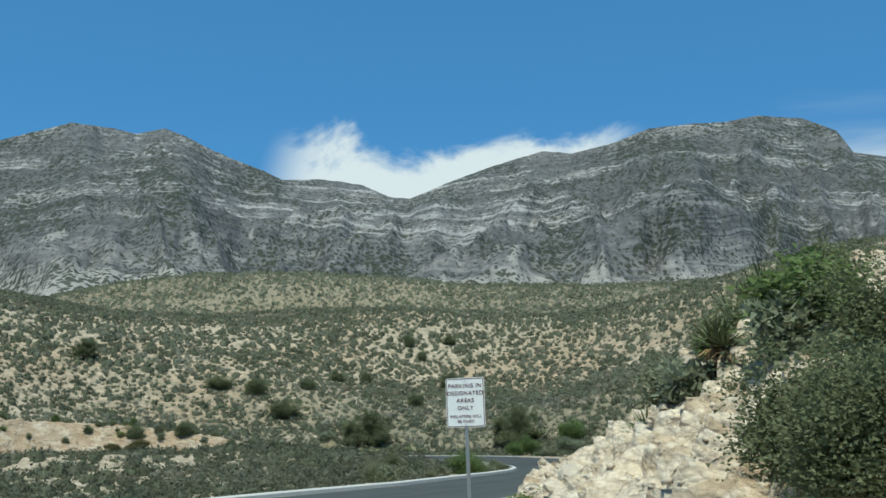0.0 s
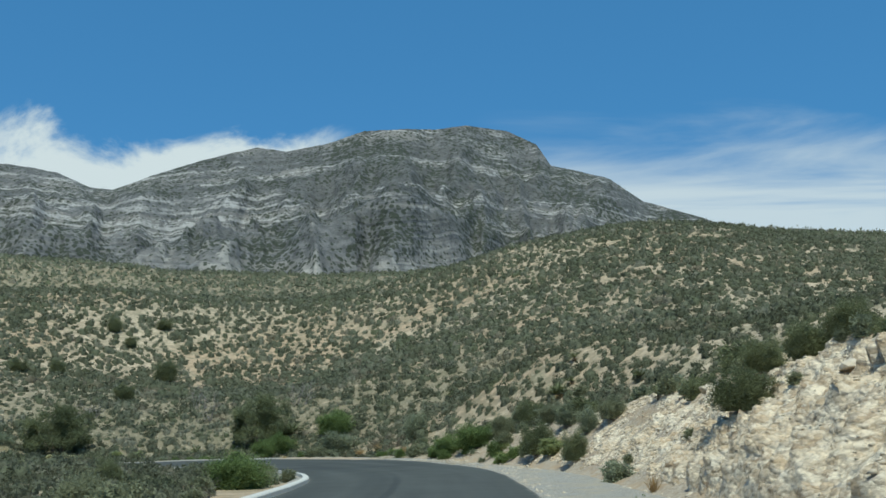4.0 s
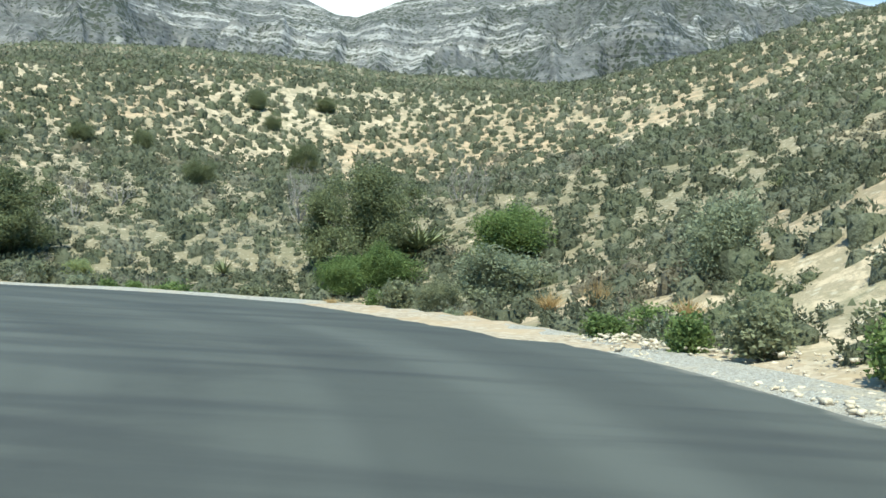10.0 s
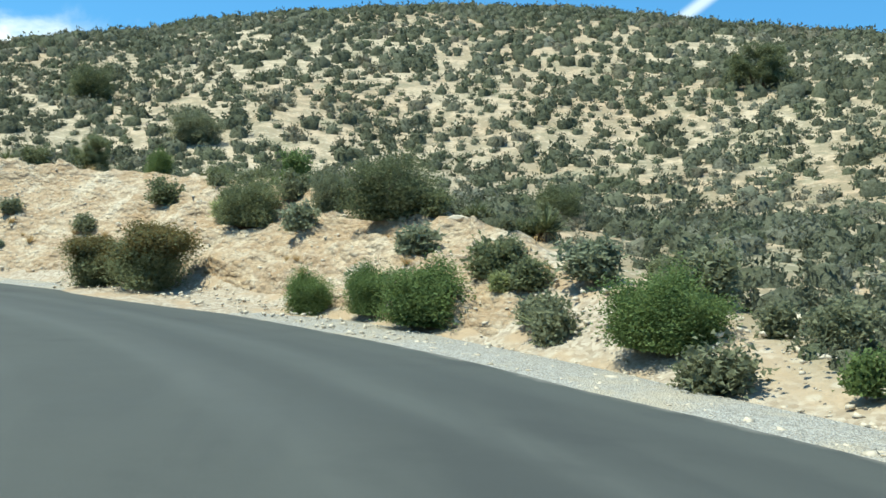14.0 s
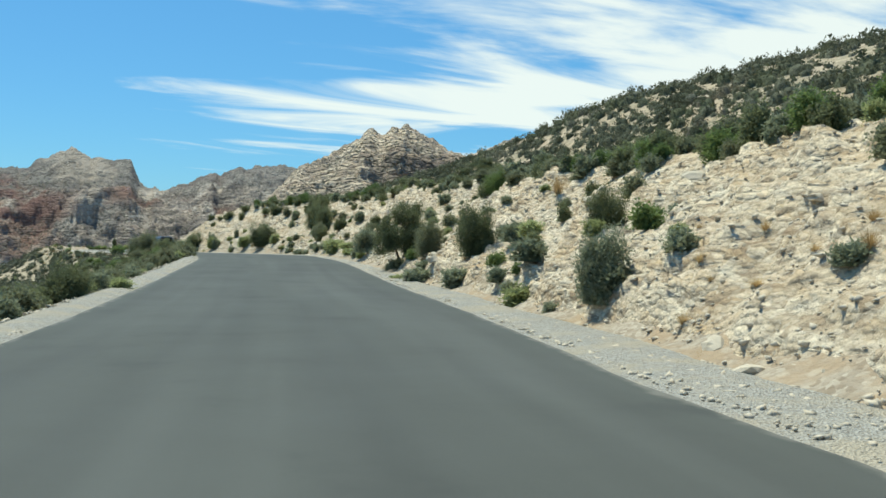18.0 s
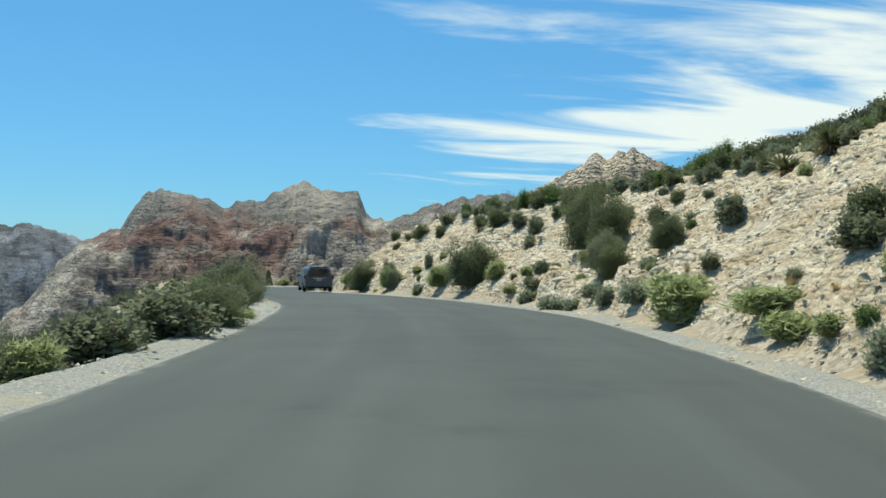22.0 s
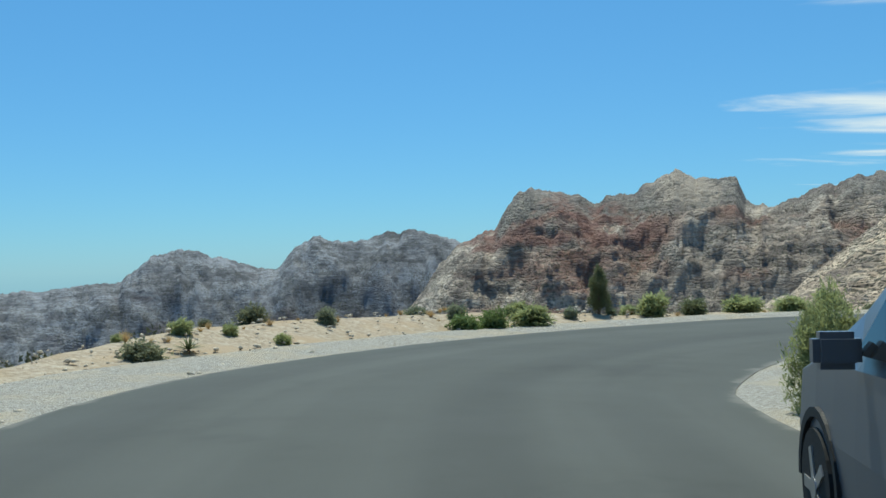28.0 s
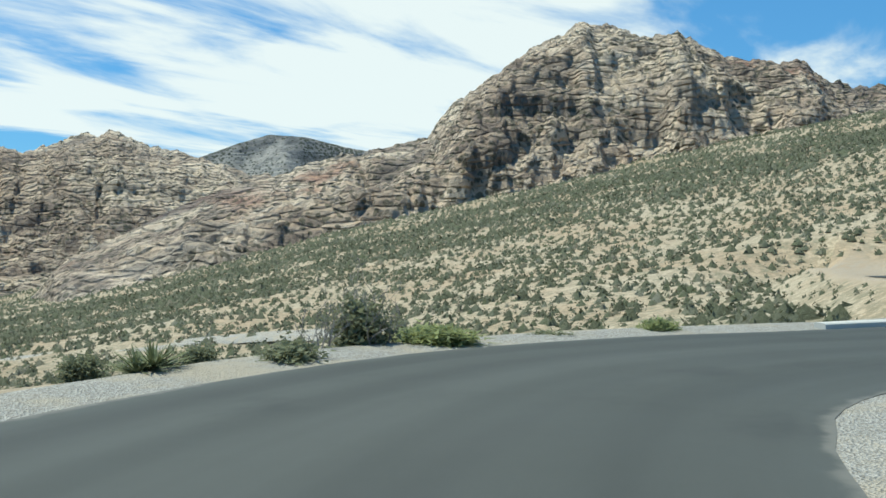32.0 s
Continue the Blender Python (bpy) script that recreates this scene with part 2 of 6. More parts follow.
def asphalt_material():
    """Dark smooth asphalt with tyre-polished strips, thin joints and skid marks of its own."""
    k = material("asphalt", 0.72, 0.0, 0.22)
    uv = k.n("ShaderNodeUVMap").outputs[0]
    sep = k.n("ShaderNodeSeparateXYZ", ins={0: uv})
    across = sep.outputs[0]
    grain = k.noise(k.pos, 90.0, 3.0, 0.7)
    blot = k.noise(k.pos, 0.45, 5.0, 0.6)
    long = k.noise(k.scaled(uv, 0.9, 0.03, 1.0), 1.0, 3.0, 0.5)
    col = k.mix(grain, (0.053, 0.0560, 0.049), (0.092, 0.0955, 0.086))
    col = k.mix(k.math("MULTIPLY", k.smooth(long, 0.42, 0.68), 0.35), col, (0.113, 0.117, 0.106))
    col = k.mix(k.math("MULTIPLY", k.smooth(blot, 0.55, 0.75), 0.35), col, (0.038, 0.040, 0.041))
    seam = k.math("ABSOLUTE", k.math("ADD", k.math("SUBTRACT", across, 3.35), k.math("MULTIPLY", k.math("SUBTRACT", k.noise(k.scaled(uv, 0.0, 0.25, 1.0), 1.0, 3.0), 0.5), 0.25)))
    col = k.mix(k.math("MULTIPLY", k.math("MULTIPLY", k.smooth(seam, 0.20, 0.06), k.smooth(sep.outputs[1], 84.0, 66.0)), 0.4), col, (0.026, 0.027, 0.028))
    track = k.math("ABSOLUTE", k.math("SUBTRACT", k.math("FRACT", k.math("DIVIDE", k.math("ADD", across, k.math("MULTIPLY", k.math("SUBTRACT", k.noise(k.scaled(uv, 0.0, 0.02, 1.0), 1.0, 2.0), 0.5), 0.8)), 1.75)), 0.5))
    col = k.mix(k.math("MULTIPLY", k.math("MULTIPLY", k.smooth(track, 0.42, 0.16), k.smooth(k.noise(k.scaled(uv, 0.5, 0.05, 1.0), 1.0, 3.0), 0.35, 0.65)), 0.42), col, (0.045, 0.047, 0.044))
    edge = k.math("MINIMUM", across, k.math("SUBTRACT", 7.4, across))
    edge = k.math("ADD", edge, k.math("MULTIPLY", k.math("SUBTRACT", k.noise(k.pos, 1.8, 5.0), 0.5), 0.5))
    col = k.mix(k.math("MULTIPLY", k.smooth(edge, 0.12, -0.04), 0.6), col, (0.22, 0.205, 0.175))
    along = sep.outputs[1]
    swirl = k.noise(k.n("ShaderNodeMapping", ins={"Vector": k.pos, "Rotation": (0, 0, 0.5), "Scale": (0.10, 0.75, 1.0)}).outputs[0], 1.0, 4.0, 0.55, 0.8)
    skid = k.math("MULTIPLY", k.smooth(swirl, 0.44, 0.66), k.math("MULTIPLY", k.smooth(along, 80.0, 90.0), k.smooth(along, 134.0, 116.0)))
    col = k.mix(k.math("MULTIPLY", skid, 0.55), col, (0.036, 0.038, 0.038))
    rough = k.math("ADD", 0.66, k.math("MULTIPLY", blot, 0.25))
    return finish(k, col, grain, 0.25, 0.004, rough)


def leaf_material(name, dark, light, scale=0.35, through=0.42):
    k = material(name, 0.75, 0.0, 0.2)
    a = k.noise(k.n("ShaderNodeNewGeometry").outputs["Position"], scale, 3.0)
    r = k.n("ShaderNodeNewGeometry").outputs["Random Per Island"]
    o = k.n("ShaderNodeObjectInfo").outputs["Random"]
    f = k.math("ADD", k.math("MULTIPLY", k.smooth(a, 0.3, 0.7), 0.45), k.math("ADD", k.math("MULTIPLY", r, 0.35), k.math("MULTIPLY", o, 0.2)))
    col = k.mix(f, dark, light)
    k.bsdf.inputs["Transmission Weight"].default_value = 0.0
    tr = k.n("ShaderNodeBsdfTranslucent", ins={"Color": col})
    mix = k.n("ShaderNodeMixShader", ins={0: through, 1: k.bsdf.outputs[0], 2: tr.outputs[0]})
    out = [n for n in k.t.nodes if n.type == "OUTPUT_MATERIAL"][0]
    k.t.links.new(mix.outputs[0], out.inputs[0])
    return finish(k, col)


def scrub_material():
    """Mixed desert scrub: olive, grey-green, dull brown, from shrub to shrub."""
    k = material("scrub", 0.85, 0.0, 0.15)
    p = k.n("ShaderNodeNewGeometry").outputs["Position"]
    r = k.n("ShaderNodeNewGeometry").outputs["Random Per Island"]
    cell = k.n("ShaderNodeSeparateColor", ins={0: k.n("ShaderNodeTexVoronoi", ins={"Vector": k.scaled(p, 1, 1, 0.0), "Scale": 0.42}).outputs["Color"]}).outputs[0]
    big = k.noise(p, 0.02, 3.0)
    col = k.ramp(cell, (0, (0.079, 0.085, 0.056)), (0.3, (0.113, 0.122, 0.077)), (0.55, (0.171, 0.178, 0.128)), (0.75, (0.131, 0.148, 0.083)), (0.9, (0.243, 0.241, 0.184)), (1, (0.203, 0.171, 0.122)))
    col = k.mix(k.math("MULTIPLY", k.smooth(big, 0.42, 0.6), 0.3), col, (0.115, 0.12, 0.07))
    col = k.mix(k.math("MULTIPLY", r, 0.35), col, (0.18, 0.19, 0.12))
    twig = k.noise(p, 5.0, 4.0, 0.75)
    # dark gaps between twigs: shade in the hollows put into the colour
    col = k.mix(k.math("MULTIPLY", k.smooth(twig, 0.50, 0.36), 0.5), col, (0.050, 0.054, 0.033))
    col = k.mix(k.math("MULTIPLY", k.smooth(twig, 0.55, 0.68), 0.5), col, (0.28, 0.285, 0.195))
    bump = k.n("ShaderNodeBump", ins={"Height": twig, "Strength": 0.8, "Distance": 0.2})
    k.t.links.new(bump.outputs[0], k.bsdf.inputs["Normal"])
    tr = k.n("ShaderNodeBsdfTranslucent", ins={"Color": col})
    mix = k.n("ShaderNodeMixShader", ins={0: 0.25, 1: k.bsdf.outputs[0], 2: tr.outputs[0]})
    out = [n for n in k.t.nodes if n.type == "OUTPUT_MATERIAL"][0]
    k.t.links.new(mix.outputs[0], out.inputs[0])
    return finish(k, col)


def limestone_material():
    """Grey banded limestone mountain: pale ledges across the upper half, chutes and scree below, dark trees."""
    k = material("limestone", 0.95)
    sep = k.n("ShaderNodeSeparateXYZ", ins={0: k.pos})
    z = sep.outputs[2]
    warp = k.noise(k.pos, 0.0011, 3.0)
    up = k.math("ADD", z, k.math("MULTIPLY", warp, 230.0))
    layer = lambda f, d=2.0: k.noise(k.n("ShaderNodeCombineXYZ", ins={0: k.math("MULTIPLY", warp, 2.0), 1: 0.0, 2: k.math("MULTIPLY", up, f)}).outputs[0], 1.0, d, 0.55)
    broad, thin = layer(0.019), layer(0.085, 3.0)
    fine = k.noise(k.pos, 0.05, 7.0, 0.72)
    patch = k.noise(k.pos, 0.006, 5.0, 0.6)
    high = k.smooth(k.math("ADD", z, k.math("MULTIPLY", k.math("SUBTRACT", patch, 0.5), 300.0)), 430.0, 520.0)
    col = k.mix(k.smooth(fine, 0.3, 0.7), (0.078, 0.079, 0.079), (0.19, 0.187, 0.182))
    col = k.mix(k.math("MULTIPLY", k.math("MULTIPLY", k.smooth(broad, 0.50, 0.55), k.smooth(patch, 0.38, 0.62)), 0.5), col, (0.29, 0.27, 0.24))
    col = k.mix(k.math("MULTIPLY", k.smooth(broad, 0.47, 0.42), 0.35), col, (0.066, 0.067, 0.060))
    ledge = k.math("MULTIPLY", k.smooth(k.math("ADD", thin, k.math("MULTIPLY", k.math("SUBTRACT", fine, 0.5), 0.55)), 0.51, 0.58), k.smooth(k.math("ADD", broad, k.math("MULTIPLY", k.math("SUBTRACT", patch, 0.5), 0.8)), 0.44, 0.56))
    ledge = k.math("MULTIPLY", ledge, k.math("ADD", 0.25, k.math("MULTIPLY", high, 0.75)))
    col = k.mix(k.math("MULTIPLY", ledge, 0.65), col, k.mix(fine, (0.26, 0.252, 0.24), (0.63, 0.605, 0.57)))
    chute = k.noise(k.n("ShaderNodeVectorMath", operation="ADD", ins={0: k.scaled(k.pos, 0.016, 0.006, 0.0012), 1: k.n("ShaderNodeVectorMath", operation="SCALE", ins={0: k.n("ShaderNodeTexNoise", ins={"Vector": k.pos, "Scale": 0.008, "Detail": 3.0}).outputs["Color"], "Scale": 0.8}).outputs[0]}).outputs[0], 1.0, 3.0, 0.6)
    chute = k.math("MULTIPLY", k.smooth(chute, 0.60, 0.66), k.math("SUBTRACT", 1.0, high))
    col = k.mix(k.math("MULTIPLY", chute, 0.6), col, (0.42, 0.395, 0.35))
    fan = k.smooth(k.math("ADD", z, k.math("MULTIPLY", k.math("SUBTRACT", patch, 0.5), 330.0)), 325.0, 270.0)
    col = k.mix(k.math("MULTIPLY", fan, 0.75), col, k.mix(fine, (0.33, 0.305, 0.265), (0.52, 0.485, 0.43)))
    cell = k.n("ShaderNodeTexVoronoi", ins={"Vector": k.pos, "Scale": 0.10})
    own = k.n("ShaderNodeSeparateColor", ins={0: cell.outputs["Color"]}).outputs[0]
    grove = k.smooth(k.noise(k.pos, 0.0045, 5.0, 0.62), 0.36, 0.62)
    size = k.math("ADD", k.math("MULTIPLY", own, 0.30), k.math("ADD", 0.10, k.math("MULTIPLY", grove, 0.34)))
    green = k.smooth(k.math("SUBTRACT", size, cell.outputs["Distance"]), -0.03, 0.05)
    col = k.mix(k.math("MULTIPLY", green, k.math("SUBTRACT", 0.9, k.math("MULTIPLY", ledge, 0.5))), col, (0.042, 0.050, 0.033))
    h = k.math("ADD", fine, k.math("MULTIPLY", thin, 1.2))
    return finish(k, col, h, 0.7, 12.0)


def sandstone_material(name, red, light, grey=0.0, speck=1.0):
    """Blocky sandstone: cream and tan slickrock, rust bands, dark varnish, brush in the cracks; cliff shade and
    distance haze put into the colour.
    """
    k = material(name, 0.95)
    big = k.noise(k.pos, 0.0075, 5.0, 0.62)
    bent = k.n("ShaderNodeVectorMath", operation="ADD", ins={0: k.scaled(k.pos, 0.8, 0.8, 2.6), 1: k.n("ShaderNodeVectorMath", operation="SCALE", ins={0: k.n("ShaderNodeTexNoise", ins={"Vector": k.pos, "Scale": 0.03, "Detail": 4.0}).outputs["Color"], "Scale": 22.0}).outputs[0]}).outputs[0]
    blk = k.n("ShaderNodeTexVoronoi", ins={"Vector": bent, "Scale": 0.055})
    tone = k.n("ShaderNodeSeparateColor", ins={0: blk.outputs["Color"]}).outputs[0]
    crack = k.n("ShaderNodeTexVoronoi", feature="DISTANCE_TO_EDGE", ins={"Vector": bent, "Scale": 0.055}).outputs["Distance"]
    fine = k.noise(k.scaled(k.pos, 1.0, 1.0, 2.2), 0.10, 7.0, 0.72)
    # grey pulls every tone to blue-grey: distance haze put into the base colour
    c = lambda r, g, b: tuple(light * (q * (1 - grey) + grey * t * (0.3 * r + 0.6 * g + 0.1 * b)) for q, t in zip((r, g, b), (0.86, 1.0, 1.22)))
    mix = k.math("ADD", k.math("MULTIPLY", big, 1.05), k.math("ADD", k.math("MULTIPLY", tone, 0.16), k.math("SUBTRACT", k.math("MULTIPLY", fine, 0.22), 0.165)))
    # dark end of the broad patches doubles as shaded cliff in the colour
    col = k.ramp(mix, (0.36, c(0.20, 0.155, 0.125)), (0.45, c(0.36, 0.275, 0.205)), (0.54, c(0.50, 0.39, 0.29)), (0.65, c(0.63, 0.515, 0.39)))
    rust = k.math("MULTIPLY", k.smooth(k.noise(k.scaled(k.pos, 0.25, 0.25, 1.0), 0.02, 4.0), 0.48, 0.60), k.smooth(k.noise(k.pos, 0.004, 4.0), 0.56 - 0.16 * red, 0.68 - 0.16 * red))
    col = k.mix(k.math("MULTIPLY", rust, 0.7), col, c(0.29, 0.115, 0.07))
    if red > 0.5:
        px, py, pz = (k.n("ShaderNodeSeparateXYZ", ins={0: k.pos}).outputs[i] for i in range(3))
        high = k.math("ADD", pz, k.math("MULTIPLY", k.math("SUBTRACT", k.noise(k.pos, 0.006, 6.0, 0.65), 0.5), 190.0))
        # grey varnished caprock above the red beds, tan rubble below them
        col = k.mix(k.math("MULTIPLY", k.smooth(high, 62.0, 96.0), 0.75), col, k.mix(fine, c(0.13, 0.118, 0.108), c(0.33, 0.295, 0.25)))
        seam = k.math("MULTIPLY", k.smooth(high, 24.0, 44.0), k.smooth(high, 92.0, 70.0))
        seam = k.math("MULTIPLY", seam, k.smooth(px, -350.0, -270.0))
        dome = k.math("MULTIPLY", k.smooth(k.math("ABSOLUTE", k.math("ADD", px, k.math("ADD", 352.0, k.math("MULTIPLY", k.math("SUBTRACT", big, 0.5), 120.0)))), 62.0, 38.0), k.smooth(pz, 78.0, 104.0))
    pale = k.math("MULTIPLY", k.smooth(k.noise(k.pos, 0.0085, 5.0, 0.6, 0.6), 0.54, 0.62), speck)
    col = k.mix(k.math("MULTIPLY", pale, 0.65), col, k.mix(fine, c(0.50, 0.40, 0.285), c(0.68, 0.565, 0.43)))
    # large dark patches: varnish stain and cliff shade, both put into the colour
    shade_stain = k.math("MULTIPLY", k.smooth(k.noise(k.pos, 0.011, 6.0, 0.65, 0.8), 0.53, 0.62), 0.6)
    col = k.mix(shade_stain, col, k.mix(fine, c(0.10, 0.088, 0.08), c(0.26, 0.225, 0.19)))
    col = k.mix(k.math("MULTIPLY", k.smooth(crack, 0.05, 0.005), 0.3 * speck), col, c(0.10, 0.08, 0.065))
    bed = k.noise(k.n("ShaderNodeVectorMath", operation="ADD", ins={0: k.scaled(k.pos, 0.02, 0.02, 0.26), 1: k.n("ShaderNodeTexNoise", ins={"Vector": k.pos, "Scale": 0.006, "Detail": 3.0}).outputs["Color"]}).outputs[0], 1.0, 4.0, 0.65)
    show = k.smooth(k.noise(k.pos, 0.007, 4.0), 0.44, 0.6)
    col = k.mix(k.math("MULTIPLY", k.math("MULTIPLY", k.smooth(bed, 0.50, 0.42), show), 0.5), col, c(0.15, 0.12, 0.098))
    col = k.mix(k.math("MULTIPLY", k.math("MULTIPLY", k.smooth(bed, 0.54, 0.62), show), 0.4), col, c(0.62, 0.51, 0.39))
    dots = k.n("ShaderNodeTexVoronoi", ins={"Vector": k.pos, "Scale": 0.17}).outputs["Distance"]
    grow = k.smooth(k.noise(k.pos, 0.012, 5.0, 0.65), 0.38, 0.52)
    col = k.mix(k.math("MULTIPLY", k.math("MULTIPLY", k.smooth(dots, 0.48, 0.34), grow), 0.42 + 0.33 * speck), col, (0.070, 0.075, 0.048))
    col = k.mix(k.math("MULTIPLY", k.smooth(fine, 0.58, 0.74), 0.2 + 0.4 * speck), col, c(0.16, 0.128, 0.102))
    streak = k.noise(k.scaled(k.pos, 1.0, 1.0, 0.12), 0.028, 5.0, 0.6, 0.5)
    col = k.mix(k.math("MULTIPLY", k.smooth(streak, 0.50, 0.64), 0.7 - 0.35 * speck), col, c(0.15, 0.118, 0.10))
    if red > 0.5:
        col = k.mix(k.math("MULTIPLY", k.math("MULTIPLY", seam, k.smooth(k.noise(k.pos, 0.014, 5.0), 0.36, 0.52)), 0.8), col, k.mix(fine, c(0.15, 0.060, 0.048), c(0.37, 0.17, 0.12)))
        col = k.mix(k.math("MULTIPLY", dome, 0.7), col, k.mix(fine, c(0.44, 0.33, 0.225), c(0.66, 0.54, 0.40)))
    h = k.math("ADD", k.math("ADD", fine, k.math("MULTIPLY", k.math("MULTIPLY", bed, show), 0.5 + 0.5 * speck)), k.math("ADD", k.math("MULTIPLY", k.smooth(crack, 0.0, 0.22), 0.8 * speck), k.math("MULTIPLY", tone, 0.3 * speck)))
    return finish(k, col, h, 1.0, 6.0)


SOIL, GRAVEL, ASPHALT = soil_material(), gravel_material(), asphalt_material()
CUT_PALE, CUT_TAN, CUT_EARTH = cut_material("pale_cut_rock", 1.0), cut_material("tan_cut_rock", 0.6), cut_material("tan_earth", 0.0, 0.7)
SCRUB, LIME = scrub_material(), limestone_material()
# the two farther rocks carry a painted-in haze tint
SAND, SAND_RED, SAND_HAZY = sandstone_material("sandstone", 0.15, 1.2), sandstone_material("red_sandstone", 0.8, 0.92, 0.15, 0.4), sandstone_material("hazy_varnished_sandstone", 0.3, 0.6, 0.7, 0.25)
CONCRETE = plain("concrete", (0.55, 0.53, 0.48), 0.9, 0, 0.15, 3.0, 0.3)
ROCK = plain("pale_rock", (0.56, 0.48, 0.37), 0.95, 0, 0.3, 2.5, 0.7)
BARK = plain("bark", (0.16, 0.125, 0.095), 0.95, 0, 0.3, 8.0, 0.6)
DEADWOOD = plain("dead_wood", (0.27, 0.245, 0.22), 0.95, 0, 0.25, 8.0, 0.5)
GREEN = leaf_material("green_leaf", (0.105, 0.152, 0.052), (0.235, 0.305, 0.112))
JUNIPER = leaf_material("juniper_leaf", (0.112, 0.130, 0.066), (0.265, 0.285, 0.15), 0.35, 0.42)
OLIVE = leaf_material("olive_leaf", (0.156, 0.166, 0.096), (0.312, 0.324, 0.198))
SAGE = leaf_material("sage_leaf", (0.184, 0.207, 0.132), (0.356, 0.380, 0.253))
LIME_GREEN = leaf_material("bright_leaf", (0.25, 0.28, 0.12), (0.47, 0.50, 0.255), 0.35, 0.6)
YUCCA = leaf_material("yucca_leaf", (0.10, 0.12, 0.055), (0.25, 0.27, 0.14), 0.35, 0.12)
RUST_LEAF = leaf_material("rusty_leaf", (0.10, 0.085, 0.03), (0.25, 0.20, 0.085))
CREAM = leaf_material("cream_flower", (0.62, 0.51, 0.31), (0.82, 0.72, 0.50))
YELLOW = leaf_material("yellow_flower", (0.68, 0.60, 0.27), (0.86, 0.79, 0.46))
STRAW = leaf_material("dry_grass", (0.36, 0.24, 0.11), (0.58, 0.43, 0.22))
from mathutils.bvhtree import BVHTree


# ================= helpers =================
def mesh_object(name, verts, faces, mat, parent=None, smooth=False):
    """verts: (n, 3) array; faces: (m, 3 or 4) array or a list of tuples."""
    me = bpy.data.meshes.new(name)
    verts = np.asarray(verts, dtype=np.float32)
    if isinstance(faces, np.ndarray):
        k = faces.shape[1]
        me.vertices.add(len(verts))
        me.vertices.foreach_set("co", verts.ravel())
        me.loops.add(faces.size)
        me.loops.foreach_set("vertex_index", faces.astype(np.int32).ravel())
        me.polygons.add(len(faces))
        me.polygons.foreach_set("loop_start", np.arange(0, faces.size, k, dtype=np.int32))
        me.polygons.foreach_set("loop_total", np.full(len(faces), k, dtype=np.int32))
        me.update(calc_edges=True)
    else:
        me.from_pydata([tuple(map(float, v)) for v in verts], [], faces)
    if smooth:
        me.polygons.foreach_set("use_smooth", np.ones(len(me.polygons), dtype=bool))
    me.materials.append(mat)
    ob = new(name, me)
    if parent is not None:
        ob.parent = parent
    return ob


def part(name, bm, mat, parent, label="", smooth=False):
    me = bpy.data.meshes.new(name)
    bm.to_mesh(me)
    bm.free()
    if smooth:
        for p in me.polygons:
            p.use_smooth = True
    me.materials.append(mat)
    ob = new(name, me)
    ob.parent = parent
    if label:
        tagged(ob, label)
    return ob


def grid_faces(nu, nv):
    i = np.arange(nu - 1)[:, None] * nv + np.arange(nv - 1)[None, :]
    return np.stack([i, i + nv, i + nv + 1, i + 1], -1).reshape(-1, 4)


def hash2(ix, iy, seed):
    h = (ix.astype(np.int64) * 374761393 + iy.astype(np.int64) * 668265263 + seed * 974634777) & 0xFFFFFFFF
    h = ((h ^ (h >> 13)) * 1274126177) & 0xFFFFFFFF
    return ((h ^ (h >> 16)) & 0xFFFF) / 65535.0


def vnoise(x, y, seed=0):
    ix, iy = np.floor(x), np.floor(y)
    fx, fy = x - ix, y - iy
    fx, fy = fx * fx * fx * (fx * (fx * 6 - 15) + 10), fy * fy * fy * (fy * (fy * 6 - 15) + 10)
    a, b = hash2(ix, iy, seed), hash2(ix + 1, iy, seed)
    c, d = hash2(ix, iy + 1, seed), hash2(ix + 1, iy + 1, seed)
    return (a * (1 - fx) + b * fx) * (1 - fy) + (c * (1 - fx) + d * fx) * fy


def fbm(x, y, octaves=4, seed=0, gain=0.5, ridged=False):
    out, amp, tot = 0.0, 1.0, 0.0
    for o in range(octaves):
        v = vnoise(x * 2 ** o + 17.3 * o, y * 2 ** o - 9.1 * o, seed + o)
        out = out + amp * (1 - abs(2 * v - 1) if ridged else v)
        tot += amp
        amp *= gain
    return out / tot


def cells(u, v, seed):
    """Jittered cells: a random value a cell, and the distance to the nearest joint."""
    iu, iv = np.floor(u), np.floor(v)
    best, second, tone = np.full(u.shape, 9.0), np.full(u.shape, 9.0), np.zeros(u.shape)
    for du in (-1, 0, 1):
        for dv in (-1, 0, 1):
            cu, cv = iu + du, iv + dv
            d = np.hypot(u - cu - hash2(cu, cv, seed), v - cv - hash2(cu, cv, seed + 1))
            near = d < best
            second = np.where(near, best, np.minimum(second, d))
            tone = np.where(near, hash2(cu, cv, seed + 2), tone)
            best = np.where(near, d, best)
    return tone, second - best


def sstep(x, lo, hi):
    t = np.clip((x - lo) / (hi - lo), 0, 1)
    return t * t * (3 - 2 * t)


def soft(x, k):
    return k * np.logaddexp(0.0, x / k)


# ================= road line =================
LEG_IN = [(120.0, -190.0), (68.0, -132.0), (38.0, -92.0), (23.0, -68.0), (9.6, -46.9), (4.2, -37.8), (0.8, -28.0), (-0.5, -17.6), (-0.6, -7.1), (-0.8, 3.5), (-1.0, 14.0), (-1.7, 24.4)]
HAIRPIN = [(-4.1, 34.6), (-9.2, 43.7), (-17.0, 50.7), (-26.7, 54.6), (-37.2, 55.0), (-47.0, 51.5), (-55.4, 45.2), (-61.4, 36.6)]
